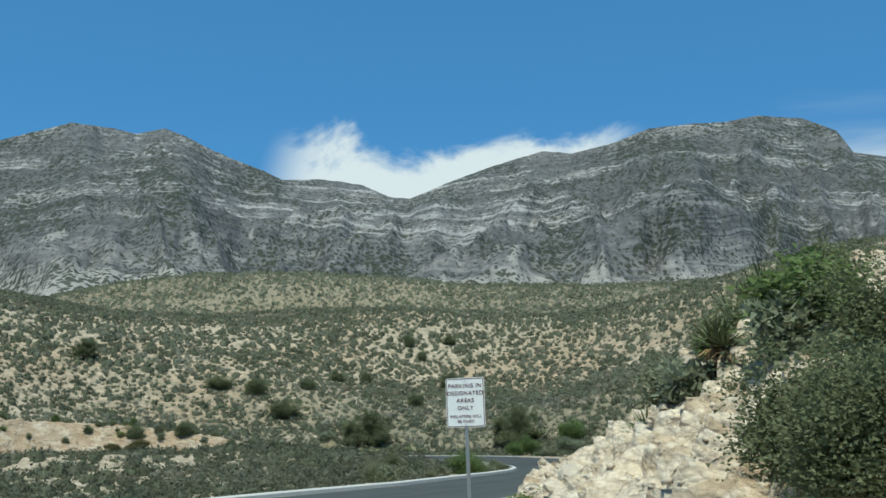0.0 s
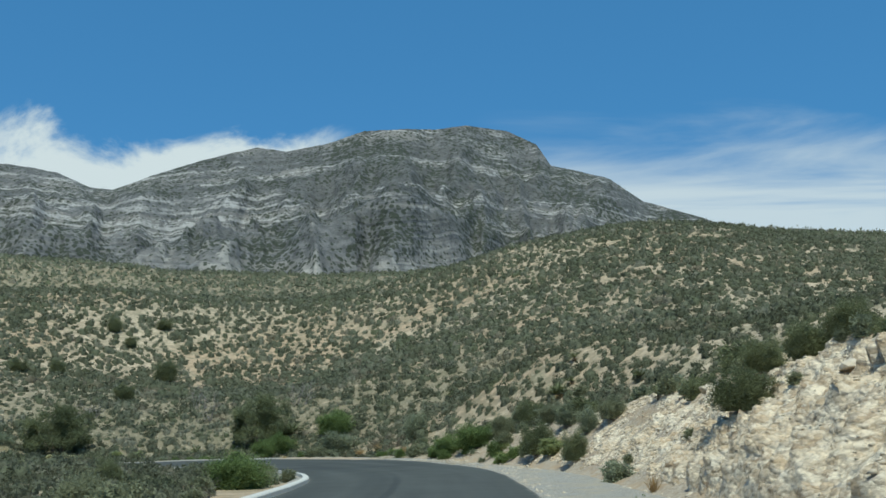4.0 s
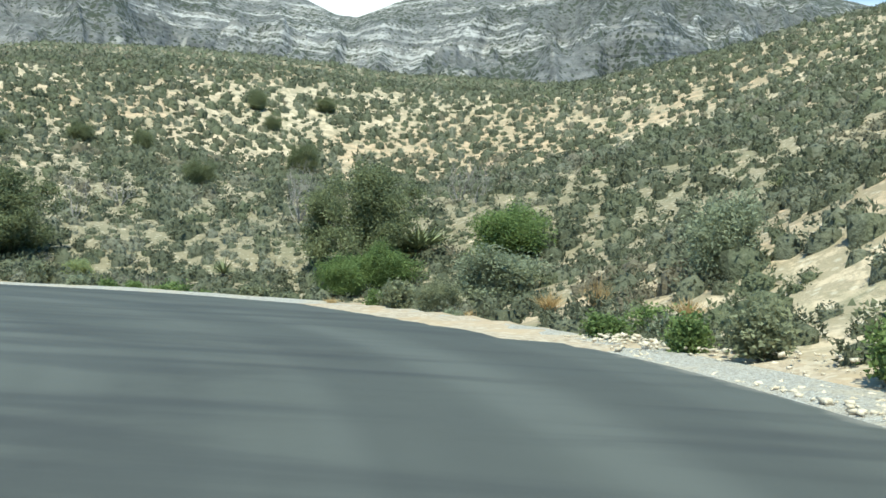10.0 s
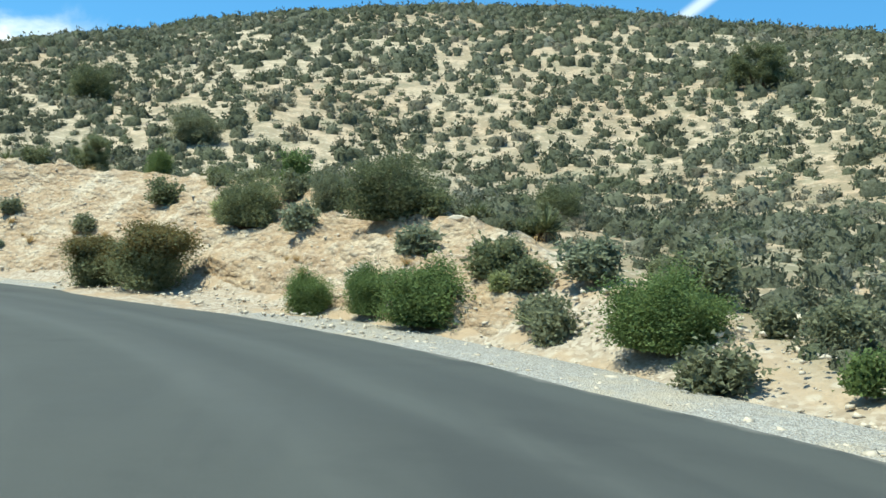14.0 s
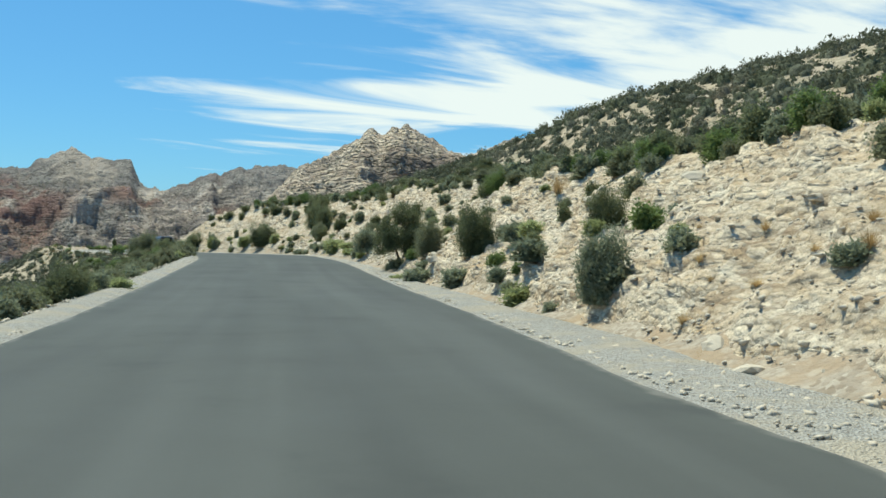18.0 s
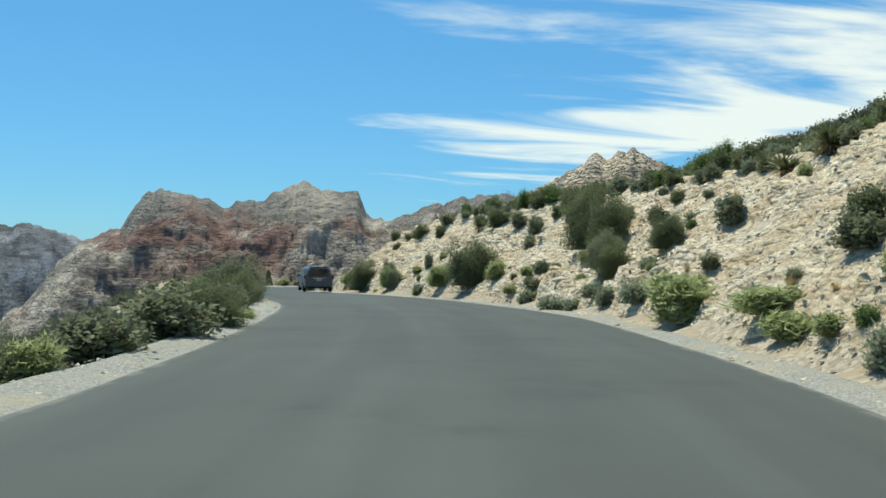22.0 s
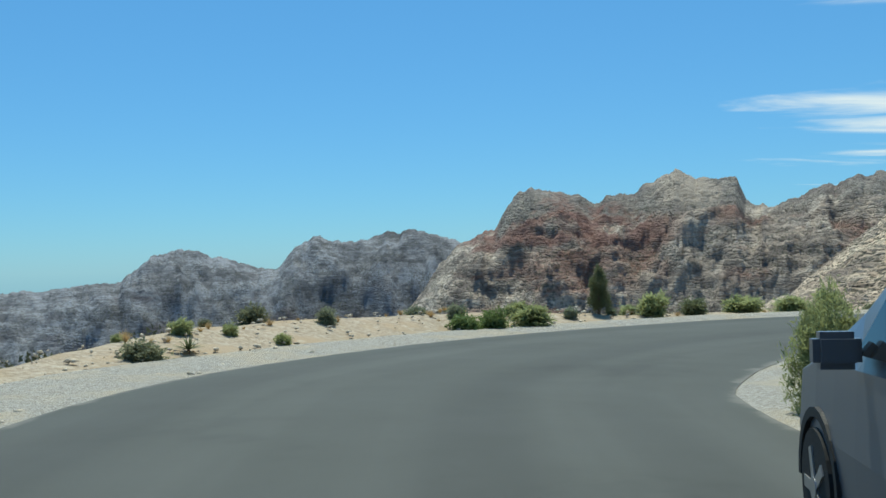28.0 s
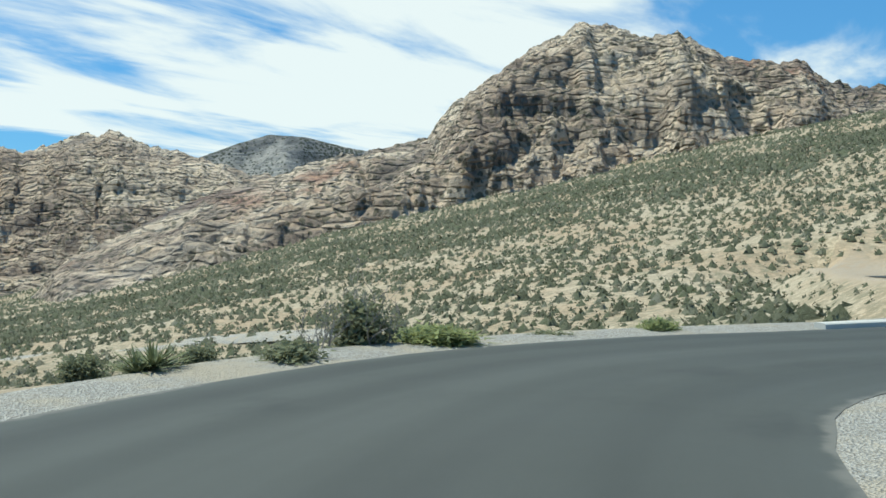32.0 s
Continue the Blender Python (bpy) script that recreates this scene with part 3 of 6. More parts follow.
LEG_OUT = [(-65.5, 27.0), (-69.0, 17.1), (-72.3, 7.1), (-75.6, -2.9), (-78.9, -12.9), (-81.9, -22.9), (-84.4, -33.1), (-86.1, -43.5), (-86.8, -54.0), (-86.5, -65.0), (-85.4, -76.0)]
RIGHT_BEND = [(-84.9, -80.5), (-84.7, -84.9), (-85.5, -88.0), (-86.7, -90.7), (-88.4, -93.4), (-90.7, -95.8), (-93.3, -98.0), (-96.4, -99.6), (-100.0, -100.5), (-103.4, -100.6), (-107.0, -99.4), (-111.0, -96.8), (-118.5, -93.2), (-129.0, -90.5), (-143.0, -90.5), (-160.0, -95.0), (-190.0, -108.0), (-260.0, -130.0)]
STATIONS = LEG_IN + HAIRPIN + LEG_OUT + RIGHT_BEND


def catmull(pts, step=1.0):
    p = np.array(pts, float)
    p = np.vstack([2 * p[0] - p[1], p, 2 * p[-1] - p[-2]])
    out = []
    for i in range(1, len(p) - 2):
        n = max(2, int(np.linalg.norm(p[i + 1] - p[i]) / step))
        t = np.linspace(0, 1, n, endpoint=False)[:, None]
        out.append(0.5 * (2 * p[i] + (p[i + 1] - p[i - 1]) * t + (2 * p[i - 1] - 5 * p[i] + 4 * p[i + 1] - p[i + 2]) * t ** 2 + (3 * p[i] - p[i - 1] - 3 * p[i + 1] + p[i + 2]) * t ** 3))
    return np.vstack(out + [p[-2:-1]])


RC = catmull(STATIONS)
RS = np.r_[0, np.cumsum(np.hypot(*np.diff(RC, axis=0).T))]
S0 = RS[np.argmin(np.hypot(RC[:, 0] - 9.6, RC[:, 1] + 46.9))]
RS = RS - S0            # 0 m where the drive begins
RT = np.gradient(RC, axis=0)
RT /= np.hypot(RT[:, 0], RT[:, 1])[:, None]
RN = np.stack([RT[:, 1], -RT[:, 0]], 1)      # to the right
RZ = np.interp(RS, [-200, 0, 10, 20, 31, 42, 63, 84, 95, 110, 126, 147, 168, 189, 210, 231, 245, 260, 275, 293, 302, 314, 335, 420], [-3, -1.35, -1.45, -1.55, -1.63, -1.55, -1.49, -1.32, -1.12, -0.97, -1.07, -1.24, -1.44, -1.4, -1.21, -1.13, -1.33, -1.48, -1.68, -1.87, -1.92, -1.96, -2.1, -3.2])
BANK = np.interp(RS, [60, 85, 130, 160, 262, 275, 300, 320], [0, 0.03, 0.03, 0, 0, -0.01, -0.01, 0])
W_RIGHT = [(0, 3.7), (18, 3.2), (31, 2.6), (40, 2.7), (52, 3.8), (72, 4.6), (85, 5.6), (95, 7.5), (105, 9.0), (114, 7.8), (128, 5.2), (145, 5.0), (167, 4.1), (190, 4.4), (217, 4.9), (252, 4.7), (262, 4.1), (275, 4.0), (284, 4.0), (290, 3.8), (297, 3.55), (300, 3.9), (304, 3.85), (308, 3.5), (314, 3.3), (325, 3.4)]
W_LEFT = [(0, 3.7), (20, 4.6), (31, 5.2), (45, 3.8), (110, 3.8), (167, 3.8), (217, 3.4), (254, 4.0), (270, 3.9), (284, 4.0), (290, 3.8), (297, 3.45), (307, 3.25), (325, 3.4)]


def by_s(s, table):
    return np.interp(s, [a for a, _ in table], [b for _, b in table])


R_CUT = [(-60, 5), (0, 4.6), (12, 4.2), (25, 3.6), (45, 3.6), (58, 3.4), (70, 3.0), (80, 2.3), (88, 1.0), (95, -0.5), (101, -1.2), (108, -1.2), (116, -0.1), (126, 0.3), (133, 1.5), (139, 2.6), (150, 4.0), (170, 3.6), (205, 4.2), (235, 5.0), (252, 5.2), (264, 5.2), (272, 4.8), (280, 3.6), (288, 1.8), (296, 0.8), (320, 0.8), (345, 1.5)]
R_SHO = [(-60, 1.5), (0, 1.2), (12, 1.4), (25, 2.2), (45, 3.4), (66, 3.4), (80, 2.0), (95, 1.3), (118, 1.3), (135, 2.2), (150, 2.2), (175, 1.6), (210, 1.0), (255, 0.8), (268, 0.9), (276, 1.4), (284, 3.0), (292, 4.5), (310, 4.5), (345, 2)]
L_DROP = [(-60, 2), (0, 2), (30, 1.2), (44, 0.2), (100, 0.2), (125, 0.6), (150, 1.2), (200, 2.2), (240, 3.0), (258, 4), (280, 5), (320, 5), (345, 3)]
L_SHO = [(-60, 1), (30, 1), (40, 0.6), (100, 0.6), (150, 1.3), (167, 0.9), (200, 0.9), (245, 1.3), (258, 1.5), (268, 1.7), (280, 2.6), (290, 2.4), (300, 1.6), (345, 1.5)]
L_BERM = [(272, 0.0), (282, 0.12), (288, 0.5), (294, 0.5), (301, 0.25), (312, 0.0)]
SLOPE = 0.72


HILLS = [(-24, 74, -5.1, 24, 13), (115, 270, 28.3, 95, 120), (46, -28, 17.2, 23, 60), (-165, 72, 29.6, 52, 58), (-122, -26, 12.5, 22, 28), (-45, 330, 9.3, 60, 60), (-190, 330, 30.1, 80, 80)]
HILLS += [(38, 190, 12.4, 40, 50), (9, 52, 2.8, 9, 14), (-72, 72, -3.2, 14, 14), (20, 120, 3.7, 25, 28), (-25, 140, -9.5, 30, 30), (-75, 170, 11.1, 35, 40)]
HILLS += [(-168, 150, 5.9, 35, 35), (120, 200, -2.5, 40, 50), (-106, -66, 9.0, 14, 18), (-10, 230, -2.4, 45, 45), (-100, 60, -1.5, 20, 30)]


def broad(x, y):
    """The hills at large."""
    n = y - 82
    z = 0.055 * n + 0.115 * soft(n, 25) - 0.11 * soft(n - 560, 80) - 0.025 * soft(-y - 60, 40)
    z = z - 0.075 * soft(-y - 135, 25) * sstep(x + 0.25 * (-y - 100), -140, -70)
    z = np.maximum(z, -260)
    west = -x - 215 - 0.25 * np.maximum(0, -y - 150)
    z = z + 0.2 * (soft(west, 45) - soft(west - 685, 60)) * sstep(y, 500, 100)
    for cx, cy, amp, sx, sy in HILLS:
        z = z + amp * np.exp(-0.5 * (((x - cx) / sx) ** 2 + ((y - cy) / sy) ** 2))
    return z


def side(s, zr, bank, d):
    """Height of road, shoulder and slope at d metres right of the road line, and how far the open hillside takes over."""
    right = d > 0
    W = np.where(right, by_s(s, W_RIGHT), by_s(s, W_LEFT))
    e = np.abs(d) - W
    sho = np.where(right, by_s(s, R_SHO), by_s(s, L_SHO))
    rise = np.where(right, by_s(s, R_CUT), -by_s(s, L_DROP))
    run = np.abs(rise) / np.where(right, SLOPE, 0.5)
    berm = np.where(right, 0.0, by_s(s, L_BERM))
    sho = sho + berm * 3.5
    k = np.clip((e - sho) / np.maximum(run, 0.01), 0, 1)
    z = zr + bank * np.clip(d, -W - 1, W + 1) + rise * k + berm * sstep(e, 1.2, 4.0) * sstep(e, sho + 3, sho) - 0.09 * sstep(e, np.minimum(sho, 5.0) + 0.4, np.minimum(sho, 5.0))
    over = sstep(e, sho + run, sho + run + np.where(right, 16.0, 22.0))
    cut = np.where(right & (rise > 0.5), sstep(e, sho - 0.5, sho) * sstep(e, sho + run + 1.2, sho + run - 0.4), 0.0)
    return z, over, np.maximum(cut, sstep(e, sho + 1.2, sho - 0.3) * np.where(berm > 0.02, 0.75, 1.0))


LEGS = [RS <= 92, (RS >= 92) & (RS <= 150), RS >= 150]


def ground(x, y, detail=True):
    """Height of the ground and the share of bare cut rock, for arrays x and y."""
    x, y = np.asarray(x, float).ravel(), np.asarray(y, float).ravel()
    z = broad(x, y)
    cut = np.zeros_like(z)
    rough = np.ones_like(z)
    near = np.nonzero((x > -290) & (x < 160) & (y > -230) & (y < 150))[0]
    for i in range(0, len(near), 20000):
        j = near[i:i + 20000]
        acc, wt, cc, best = 0.0, 0.0, 0.0, np.full(len(j), 1e9)
        for leg in LEGS:
            c, nrm, ss, zz, bb = RC[leg], RN[leg], RS[leg], RZ[leg], BANK[leg]
            dx, dy = x[j][:, None] - c[None, :, 0], y[j][:, None] - c[None, :, 1]
            k = np.argmin(dx * dx + dy * dy, 1)
            a = np.arange(len(j))
            dist = np.hypot(dx[a, k], dy[a, k])
            d = np.sign(dx[a, k] * nrm[k, 0] + dy[a, k] * nrm[k, 1] + 1e-9) * dist
            h, over, ct = side(ss[k], zz[k], bb[k], d)
            h = h * (1 - over) + z[j] * over
            wgt = 1 / np.maximum(dist, 0.3) ** 4
            acc, wt, cc = acc + h * wgt, wt + wgt, cc + ct * (1 - over) * wgt
            best = np.minimum(best, dist)
        z[j], cut[j] = acc / wt, cc / wt
        rough[j] = sstep(best, 7.5, 19)
    if detail:
        far = np.hypot(x + 40, y)
        z = z + rough * ((fbm(x / 9, y / 9, 3, 5) - 0.5) * 1.1 + (fbm(x / 60, y / 60, 3, 9) - 0.5) * (2.0 + 5.0 * sstep(far, 120, 320)))
    return z, cut


def road_at(s):
    """Point, right-hand normal and height of the road line at s metres."""
    return np.array([np.interp(s, RS, RC[:, 0]), np.interp(s, RS, RC[:, 1])]), np.array([np.interp(s, RS, RN[:, 0]), np.interp(s, RS, RN[:, 1])]), float(np.interp(s, RS, RZ))


def beside(s, d):
    p, n, _ = road_at(s)
    return p + n * d


def axis(lo, hi, step, reach, growth=1.07):
    mid = np.arange(lo, hi + step, step)
    out, q = [], step
    while sum(out) < reach:
        q *= growth
        out.append(q)
    tail = np.cumsum(out)
    return np.r_[lo - tail[::-1], mid, mid[-1] + tail]


gx, gy = axis(-150, 40, 1.0, 3600), axis(-140, 110, 1.0, 3600)
GX, GY = np.meshgrid(gx, gy, indexing="ij")
gz, gcut = ground(GX, GY)
terrain = mesh_object("ground", np.stack([GX.ravel(), GY.ravel(), gz], 1), grid_faces(len(gx), len(gy)), SOIL, smooth=True)
at = terrain.data.attributes.new("cut", "FLOAT", "POINT")
at.data.foreach_set("value", gcut.astype(np.float32))
at = terrain.data.attributes.new("brush", "FLOAT", "POINT")
at.data.foreach_set("value", np.maximum(0.9 * sstep(-GY - 0.35 * GX, 110, 240) * sstep(GX, -240, -130), np.maximum(0.7 * sstep(GY, 110, 260), 0.9 * np.exp(-((GX + 20) / 45) ** 2 - ((GY - 85) / 28) ** 2))).ravel().astype(np.float32))
tagged(terrain, "dry tan desert ground with stones and low growth", "ground", kind="structure")


# ================= road =================
def wl(s):
    return float(by_s(s, W_LEFT))


def wr(s):
    return float(by_s(s, W_RIGHT))


def ribbon(name, s0, s1, lats, lift, mat, step=1.0, flip=False):
    """A strip along the road; lats(s) gives the distances right of the line, lift(s, i) heights above the road plane."""
    ss = np.arange(s0, s1, step)
    v, uv = [], []
    for s in ss:
        p, n, z = road_at(s)
        b = float(np.interp(s, RS, BANK))
        a, c = wl(s), wr(s)
        for i, d in enumerate(lats(s)):
            v.append((*(p + n * d), z + b * float(np.clip(d, -a - 1, c + 1)) + lift(s, i)))
            uv.append(((d + a) / (a + c) * 7.4, s))
    k = len(lats(s0))
    f = grid_faces(len(ss), k)
    ob = mesh_object(name, np.array(v), f if flip else f[:, ::-1], mat, smooth=True)
    layer = ob.data.uv_layers.new(name="UVMap")
    idx = np.zeros(len(ob.data.loops), dtype=np.int32)
    ob.data.loops.foreach_get("vertex_index", idx)
    layer.data.foreach_set("uv", np.array(uv, dtype=np.float32)[idx].ravel())
    return ob


def wob(s, f, seed):
    return float(fbm(np.array([s * f]), np.array([seed * 3.7]), 3, seed)[0] - 0.5)


def right_edge(s):
    a, b = wr(s), float(by_s(s, R_SHO))
    return [a - 0.06, a + 0.2 + 0.25 * wob(s, 0.5, 3), a + 0.35 * b, a + 0.8 * b + 0.5 * wob(s, 0.2, 4), a + b + 0.5 + 0.6 * wob(s, 0.3, 6)]


def left_edge(s):
    a, b = wl(s), float(by_s(s, L_SHO))
    return [-a + 0.06, -a - 0.2 - 0.2 * wob(s, 0.5, 13), -a - 0.4 * b, -a - 0.8 * b - 0.4 * wob(s, 0.2, 14), -a - b - 0.4 - 0.5 * wob(s, 0.3, 16)]


tagged(ribbon("road", -190, 420, lambda s: [-wl(s) - 0.02 - 0.12 * wob(s, 0.7, 31), -0.6 * wl(s), 0, 0.6 * wr(s), wr(s) + 0.02 + 0.12 * wob(s, 0.7, 32)], lambda s, i: (-0.02, 0.02, 0.03, 0.02, -0.02)[i], ASPHALT), "dark grey asphalt road without markings", "road", kind="structure")
tagged(ribbon("gravel_shoulder", -120, 380, right_edge, lambda s, i: (-0.035, -0.015 + 0.02 * wob(s, 1.1, 2), 0.02 + 0.05 * wob(s, 0.6, 8), 0.03 + 0.06 * wob(s, 0.7, 9), -0.14)[i], GRAVEL), "pale crushed gravel shoulder along the asphalt", "gravel", kind="structure")
tagged(ribbon("gravel_verge", -120, 380, left_edge, lambda s, i: (-0.035, -0.015 + 0.02 * wob(s, 1.1, 12), 0.02 + 0.05 * wob(s, 0.6, 18), 0.03 + 0.06 * wob(s, 0.7, 19), -0.16)[i], GRAVEL, flip=True), "pale gravel verge on the valley side", "gravel", kind="structure")


# ================= road cut =================
def cut_bank(name, s0, s1, label, mat, step=0.2, levels=48, ledge=0.6, wide=1.0, fade_out=4.0, lumpy=1.0):
    """Broken rock face above the shoulder, with ledges and loose blocks."""
    ss = np.arange(s0, s1, step)
    ks = np.linspace(0, 1, levels)
    px, py = np.interp(ss, RS, RC[:, 0]), np.interp(ss, RS, RC[:, 1])
    nx, ny = np.interp(ss, RS, RN[:, 0]), np.interp(ss, RS, RN[:, 1])
    lo = by_s(ss, W_RIGHT) + by_s(ss, R_SHO) - 0.3
    run = np.maximum(by_s(ss, R_CUT), 0.4) / SLOPE + 1.7 + 0.9 * (fbm(ss / 3, ss * 0, 3, 61) - 0.5)
    D = lo[:, None] + run[:, None] * ks[None]
    X, Y = px[:, None] + nx[:, None] * D, py[:, None] + ny[:, None] * D
    z, _ = ground(X, Y)
    Z = z.reshape(X.shape)
    S = ss[:, None] + 0 * D
    warp = 1.2 * (fbm(S / 2.5, D / 2.5, 3, 71) - 0.5)
    tone, joint = cells(S / (0.9 * wide) + 1.6 * warp, (Z + 0.5 * warp) / 0.42, 5)
    tone2, joint2 = cells(S / (0.42 * wide) + 1.6 * warp, (Z + 0.3 * warp) / 0.24, 15)
    block = ledge * (0.1 + 0.34 * tone ** 2) * sstep(joint, 0.0, 0.3) + 0.24 * tone2 ** 2 * sstep(joint2, 0.0, 0.3)
    tone3, joint3 = cells(S / 0.30 + 2 * warp, (Z + 0.5 * warp) / 0.26, 25)
    block = block + 0.17 * tone3 ** 3 * sstep(joint3, 0.0, 0.2)
    lump = (fbm(S / 1.7, D / 1.2, 4, 81, 0.55, True) - 0.5) * 0.55 + (fbm(S / 6, D / 4, 3, 83) - 0.5) * 0.7
    lump = lump * lumpy
    fade = sstep(ks, 0.0, 0.16) * sstep(ks, 1.0, 0.84)
    ends = sstep(ss, s0, s0 + 4) * sstep(ss, s1, s1 - fade_out)
    out = (0.10 + block * np.clip(lump * 3 + 0.6, 0.1, 1.2) + np.maximum(lump, -0.08)) * fade[None] * ends[:, None] - 0.16 * (1 - fade[None] * ends[:, None])
    X, Y, Z = X - nx[:, None] * out * 0.55, Y - ny[:, None] * out * 0.55, Z + out * 0.75
    ob = mesh_object(name, np.stack([X.ravel(), Y.ravel(), Z.ravel()], 1), grid_faces(len(ss), len(ks))[:, ::-1], mat)
    BANK_TREES.append(BVHTree.FromPolygons([tuple(v) for v in np.stack([X.ravel(), Y.ravel(), Z.ravel()], 1).tolist()], grid_faces(len(ss), len(ks)).tolist()))
    return tagged(ob, label, "rock bank", kind="structure")


BANK_TREES = []
cut_bank("bank_first_leg", -6, 92, "pale broken limestone road cut", CUT_PALE, 0.16, 60, fade_out=46.0)
cut_bank("bank_hairpin", 131, 166, "tan earth bank with thin ledges of broken rock", CUT_EARTH, 0.16, 60, 0.45, 1.8, lumpy=0.7)
cut_bank("bank_third_leg", 159, 291, "tan layered rock cut above the shoulder", CUT_TAN, 0.16, 60, 0.5, 2.2, lumpy=0.6)


def surface(x, y):
    """Height of what one would stand on: bank or open ground."""
    z = float(ground([x], [y])[0][0])
    for tree in BANK_TREES:
        hit = tree.ray_cast(Vector((x, y, z + 4)), Vector((0, 0, -1)))[0]
        if hit is not None:
            z = max(z, hit.z)
    return z


# ================= mountains =================
HUB = np.array([-30.0, 0.0])


def mountain(name, ridge, dist, depth, foot, mat, label, columns, rows=70, style="lime", seed=1, taper=3.0, cliff=0.22, relief=0.5):
    """A range seen from the road: the ridge is a list of (bearing, height)."""
    b = np.linspace(ridge[0][0] - taper, ridge[-1][0] + taper, columns)
    crest = np.interp(b, [p[0] for p in ridge], [p[1] for p in ridge])
    ends = sstep(b, b[0], b[0] + taper) * sstep(b, b[-1], b[-1] - taper)
    crest = foot + (crest - foot) * (0.25 + 0.75 * ends)
    if style != "lime":
        run = np.radians(b) * dist
        knob = np.floor(fbm(run / 55, run * 0, 3, seed + 61) * 9) / 9 - 0.5
        crest = crest + ends * (knob * 0.05 + (fbm(run / 16, run * 0, 4, seed + 62, 0.6) - 0.5) * 0.055) * np.minimum(crest - foot, 260)
    v = np.r_[np.linspace(0, 1, rows), np.linspace(1.08, 1.8, 8)]
    B, V = np.meshgrid(b, v, indexing="ij")
    arc = np.radians(B) * dist
    H = (crest[:, None] - foot) + 0 * V
    wig = (fbm(np.radians(b) * dist / 330, b * 0, 4, seed + 40) - 0.5) * depth * 0.35
    R = dist + wig[:, None] - depth * (1 - V)
    H = H * (1 + wig / dist)[:, None] + (foot * wig / dist)[:, None]
    front = np.clip(V, 0, 1)
    bell = np.sin(np.pi * front) ** 0.8
    rock = np.maximum(bell, 0.4)
    size = np.clip(H / 150, 0.25, 1.2)
    lime = style == "lime"
    if lime:
        prof = 0.45 * front + 0.55 * front ** 1.9
        bend = 0.9 * (fbm(arc / 900, V * 1.2, 3, seed + 5) - 0.5)
        gul = 0.75 * fbm(arc / 520 + 1.8 * bend + 0.9 * V, V * 0.8 + bend, 4, seed, 0.5, True) + 0.25 * fbm(arc / 150 + 2 * bend - 1.1 * V, V * 1.6, 4, seed + 2, 0.5, True)
        Z = H * (prof + 0.68 * (gul - 0.62) * bell)
    else:
        prof = (0.74 - cliff) * front + 0.26 * sstep(front, 0.05, 0.95) + cliff * sstep(front + 0.25 * (fbm(arc / 160, V * 2, 3, seed + 31) - 0.5), 0.45, 0.72)
        gul = 0.6 * fbm(arc / 230, R / 240, 4, seed, 0.55, True) + 0.4 * fbm(arc / 85, R / 110, 4, seed + 2, 0.55, True)
        Z = H * (prof + relief * (gul - 0.62) * bell)
    step = 30.0 if lime else 24.0
    tilt = (fbm(arc / 700, R / 700, 2, seed + 3) - 0.5) * 120
    q = (Z + tilt) / step
    stair = (np.floor(q) + sstep(q - np.floor(q), 0.2, 0.8)) * step - tilt
    Z = Z + (stair - Z) * (0.4 if lime else 0.3) * bell
    # blocks and ledges stand out along the slope's own normal
    dR, dZ = np.gradient(R, axis=1), np.gradient(Z, axis=1)
    run = np.hypot(dR, dZ) + 1e-6
    L = np.cumsum(run, axis=1)
    k = 1.6 if lime else 1.0
    wa, wb = 30 * k * (fbm(arc / (60 * k), L / (60 * k), 3, seed + 8) - 0.5), 30 * k * (fbm(arc / (60 * k), L / (60 * k), 3, seed + 9) - 0.5)
    t1, j1 = cells((arc + wa) / (44 * k), (L + 0.5 * wb) / (34 * k), seed + 11)
    t2, j2 = cells((arc + wa) / (30 * k), (L + 0.3 * wb) / (9 * k), seed + 12)
    t3, j3 = cells((arc + wb) / 13.0, (L + 0.3 * wa) / 5.0, seed + 13)
    tall = dist < 1200 and not lime
    if tall:
        t5, j5 = cells((arc + wa) / 19, (L + wb) / 46, seed + 15)
    out = (7 * (t5 - 0.4) * sstep(j5, 0.0, 0.3) * sstep(fbm(arc / 150, L / 150, 2, seed + 16), 0.42, 0.55) if tall else 0) + ((9 if lime or tall else 5) * (t1 - 0.35) * sstep(j1, 0.0, 0.25) + (2.5 if tall else 4.2) * (t2 - 0.3) * sstep(j2, 0.0, 0.3) + (0 if lime else 3.0) * (t3 - 0.3) * sstep(j3, 0.0, 0.3))
    if not lime and dist > 1200:
        t4, j4 = cells((arc + 0.6 * wa) / 30, (L + wb) / 150, seed + 14)
        out = 0.75 * out + 7 * (t4 - 0.4) * sstep(j4, 0.0, 0.25) * sstep(front, 0.35, 0.6)
    out = out + (fbm(arc / 26, L / 16, 4, seed + 7, 0.6) - 0.5) * 10
    out = out * rock * size * (0.45 if lime else 0.6 if dist > 1500 else 1.0)
    out[:, 1:] = np.where(V[:, 1:] > 1.0, 0, out[:, 1:])
    R, Z = R - out * dZ / run, Z + out * dR / run
    Z = np.where(V > 1, Z * np.clip(1 - (V - 1) * 0.8, 0, 1), Z) + foot
    x, y = HUB[0] - np.sin(np.radians(B)) * R, HUB[1] + np.cos(np.radians(B)) * R
    ob = mesh_object(name, np.stack([x.ravel(), y.ravel(), Z.ravel()], 1), grid_faces(len(b), len(v))[:, ::-1], mat, smooth=dist > 2000)
    return tagged(ob, label, "mountain", kind="structure")


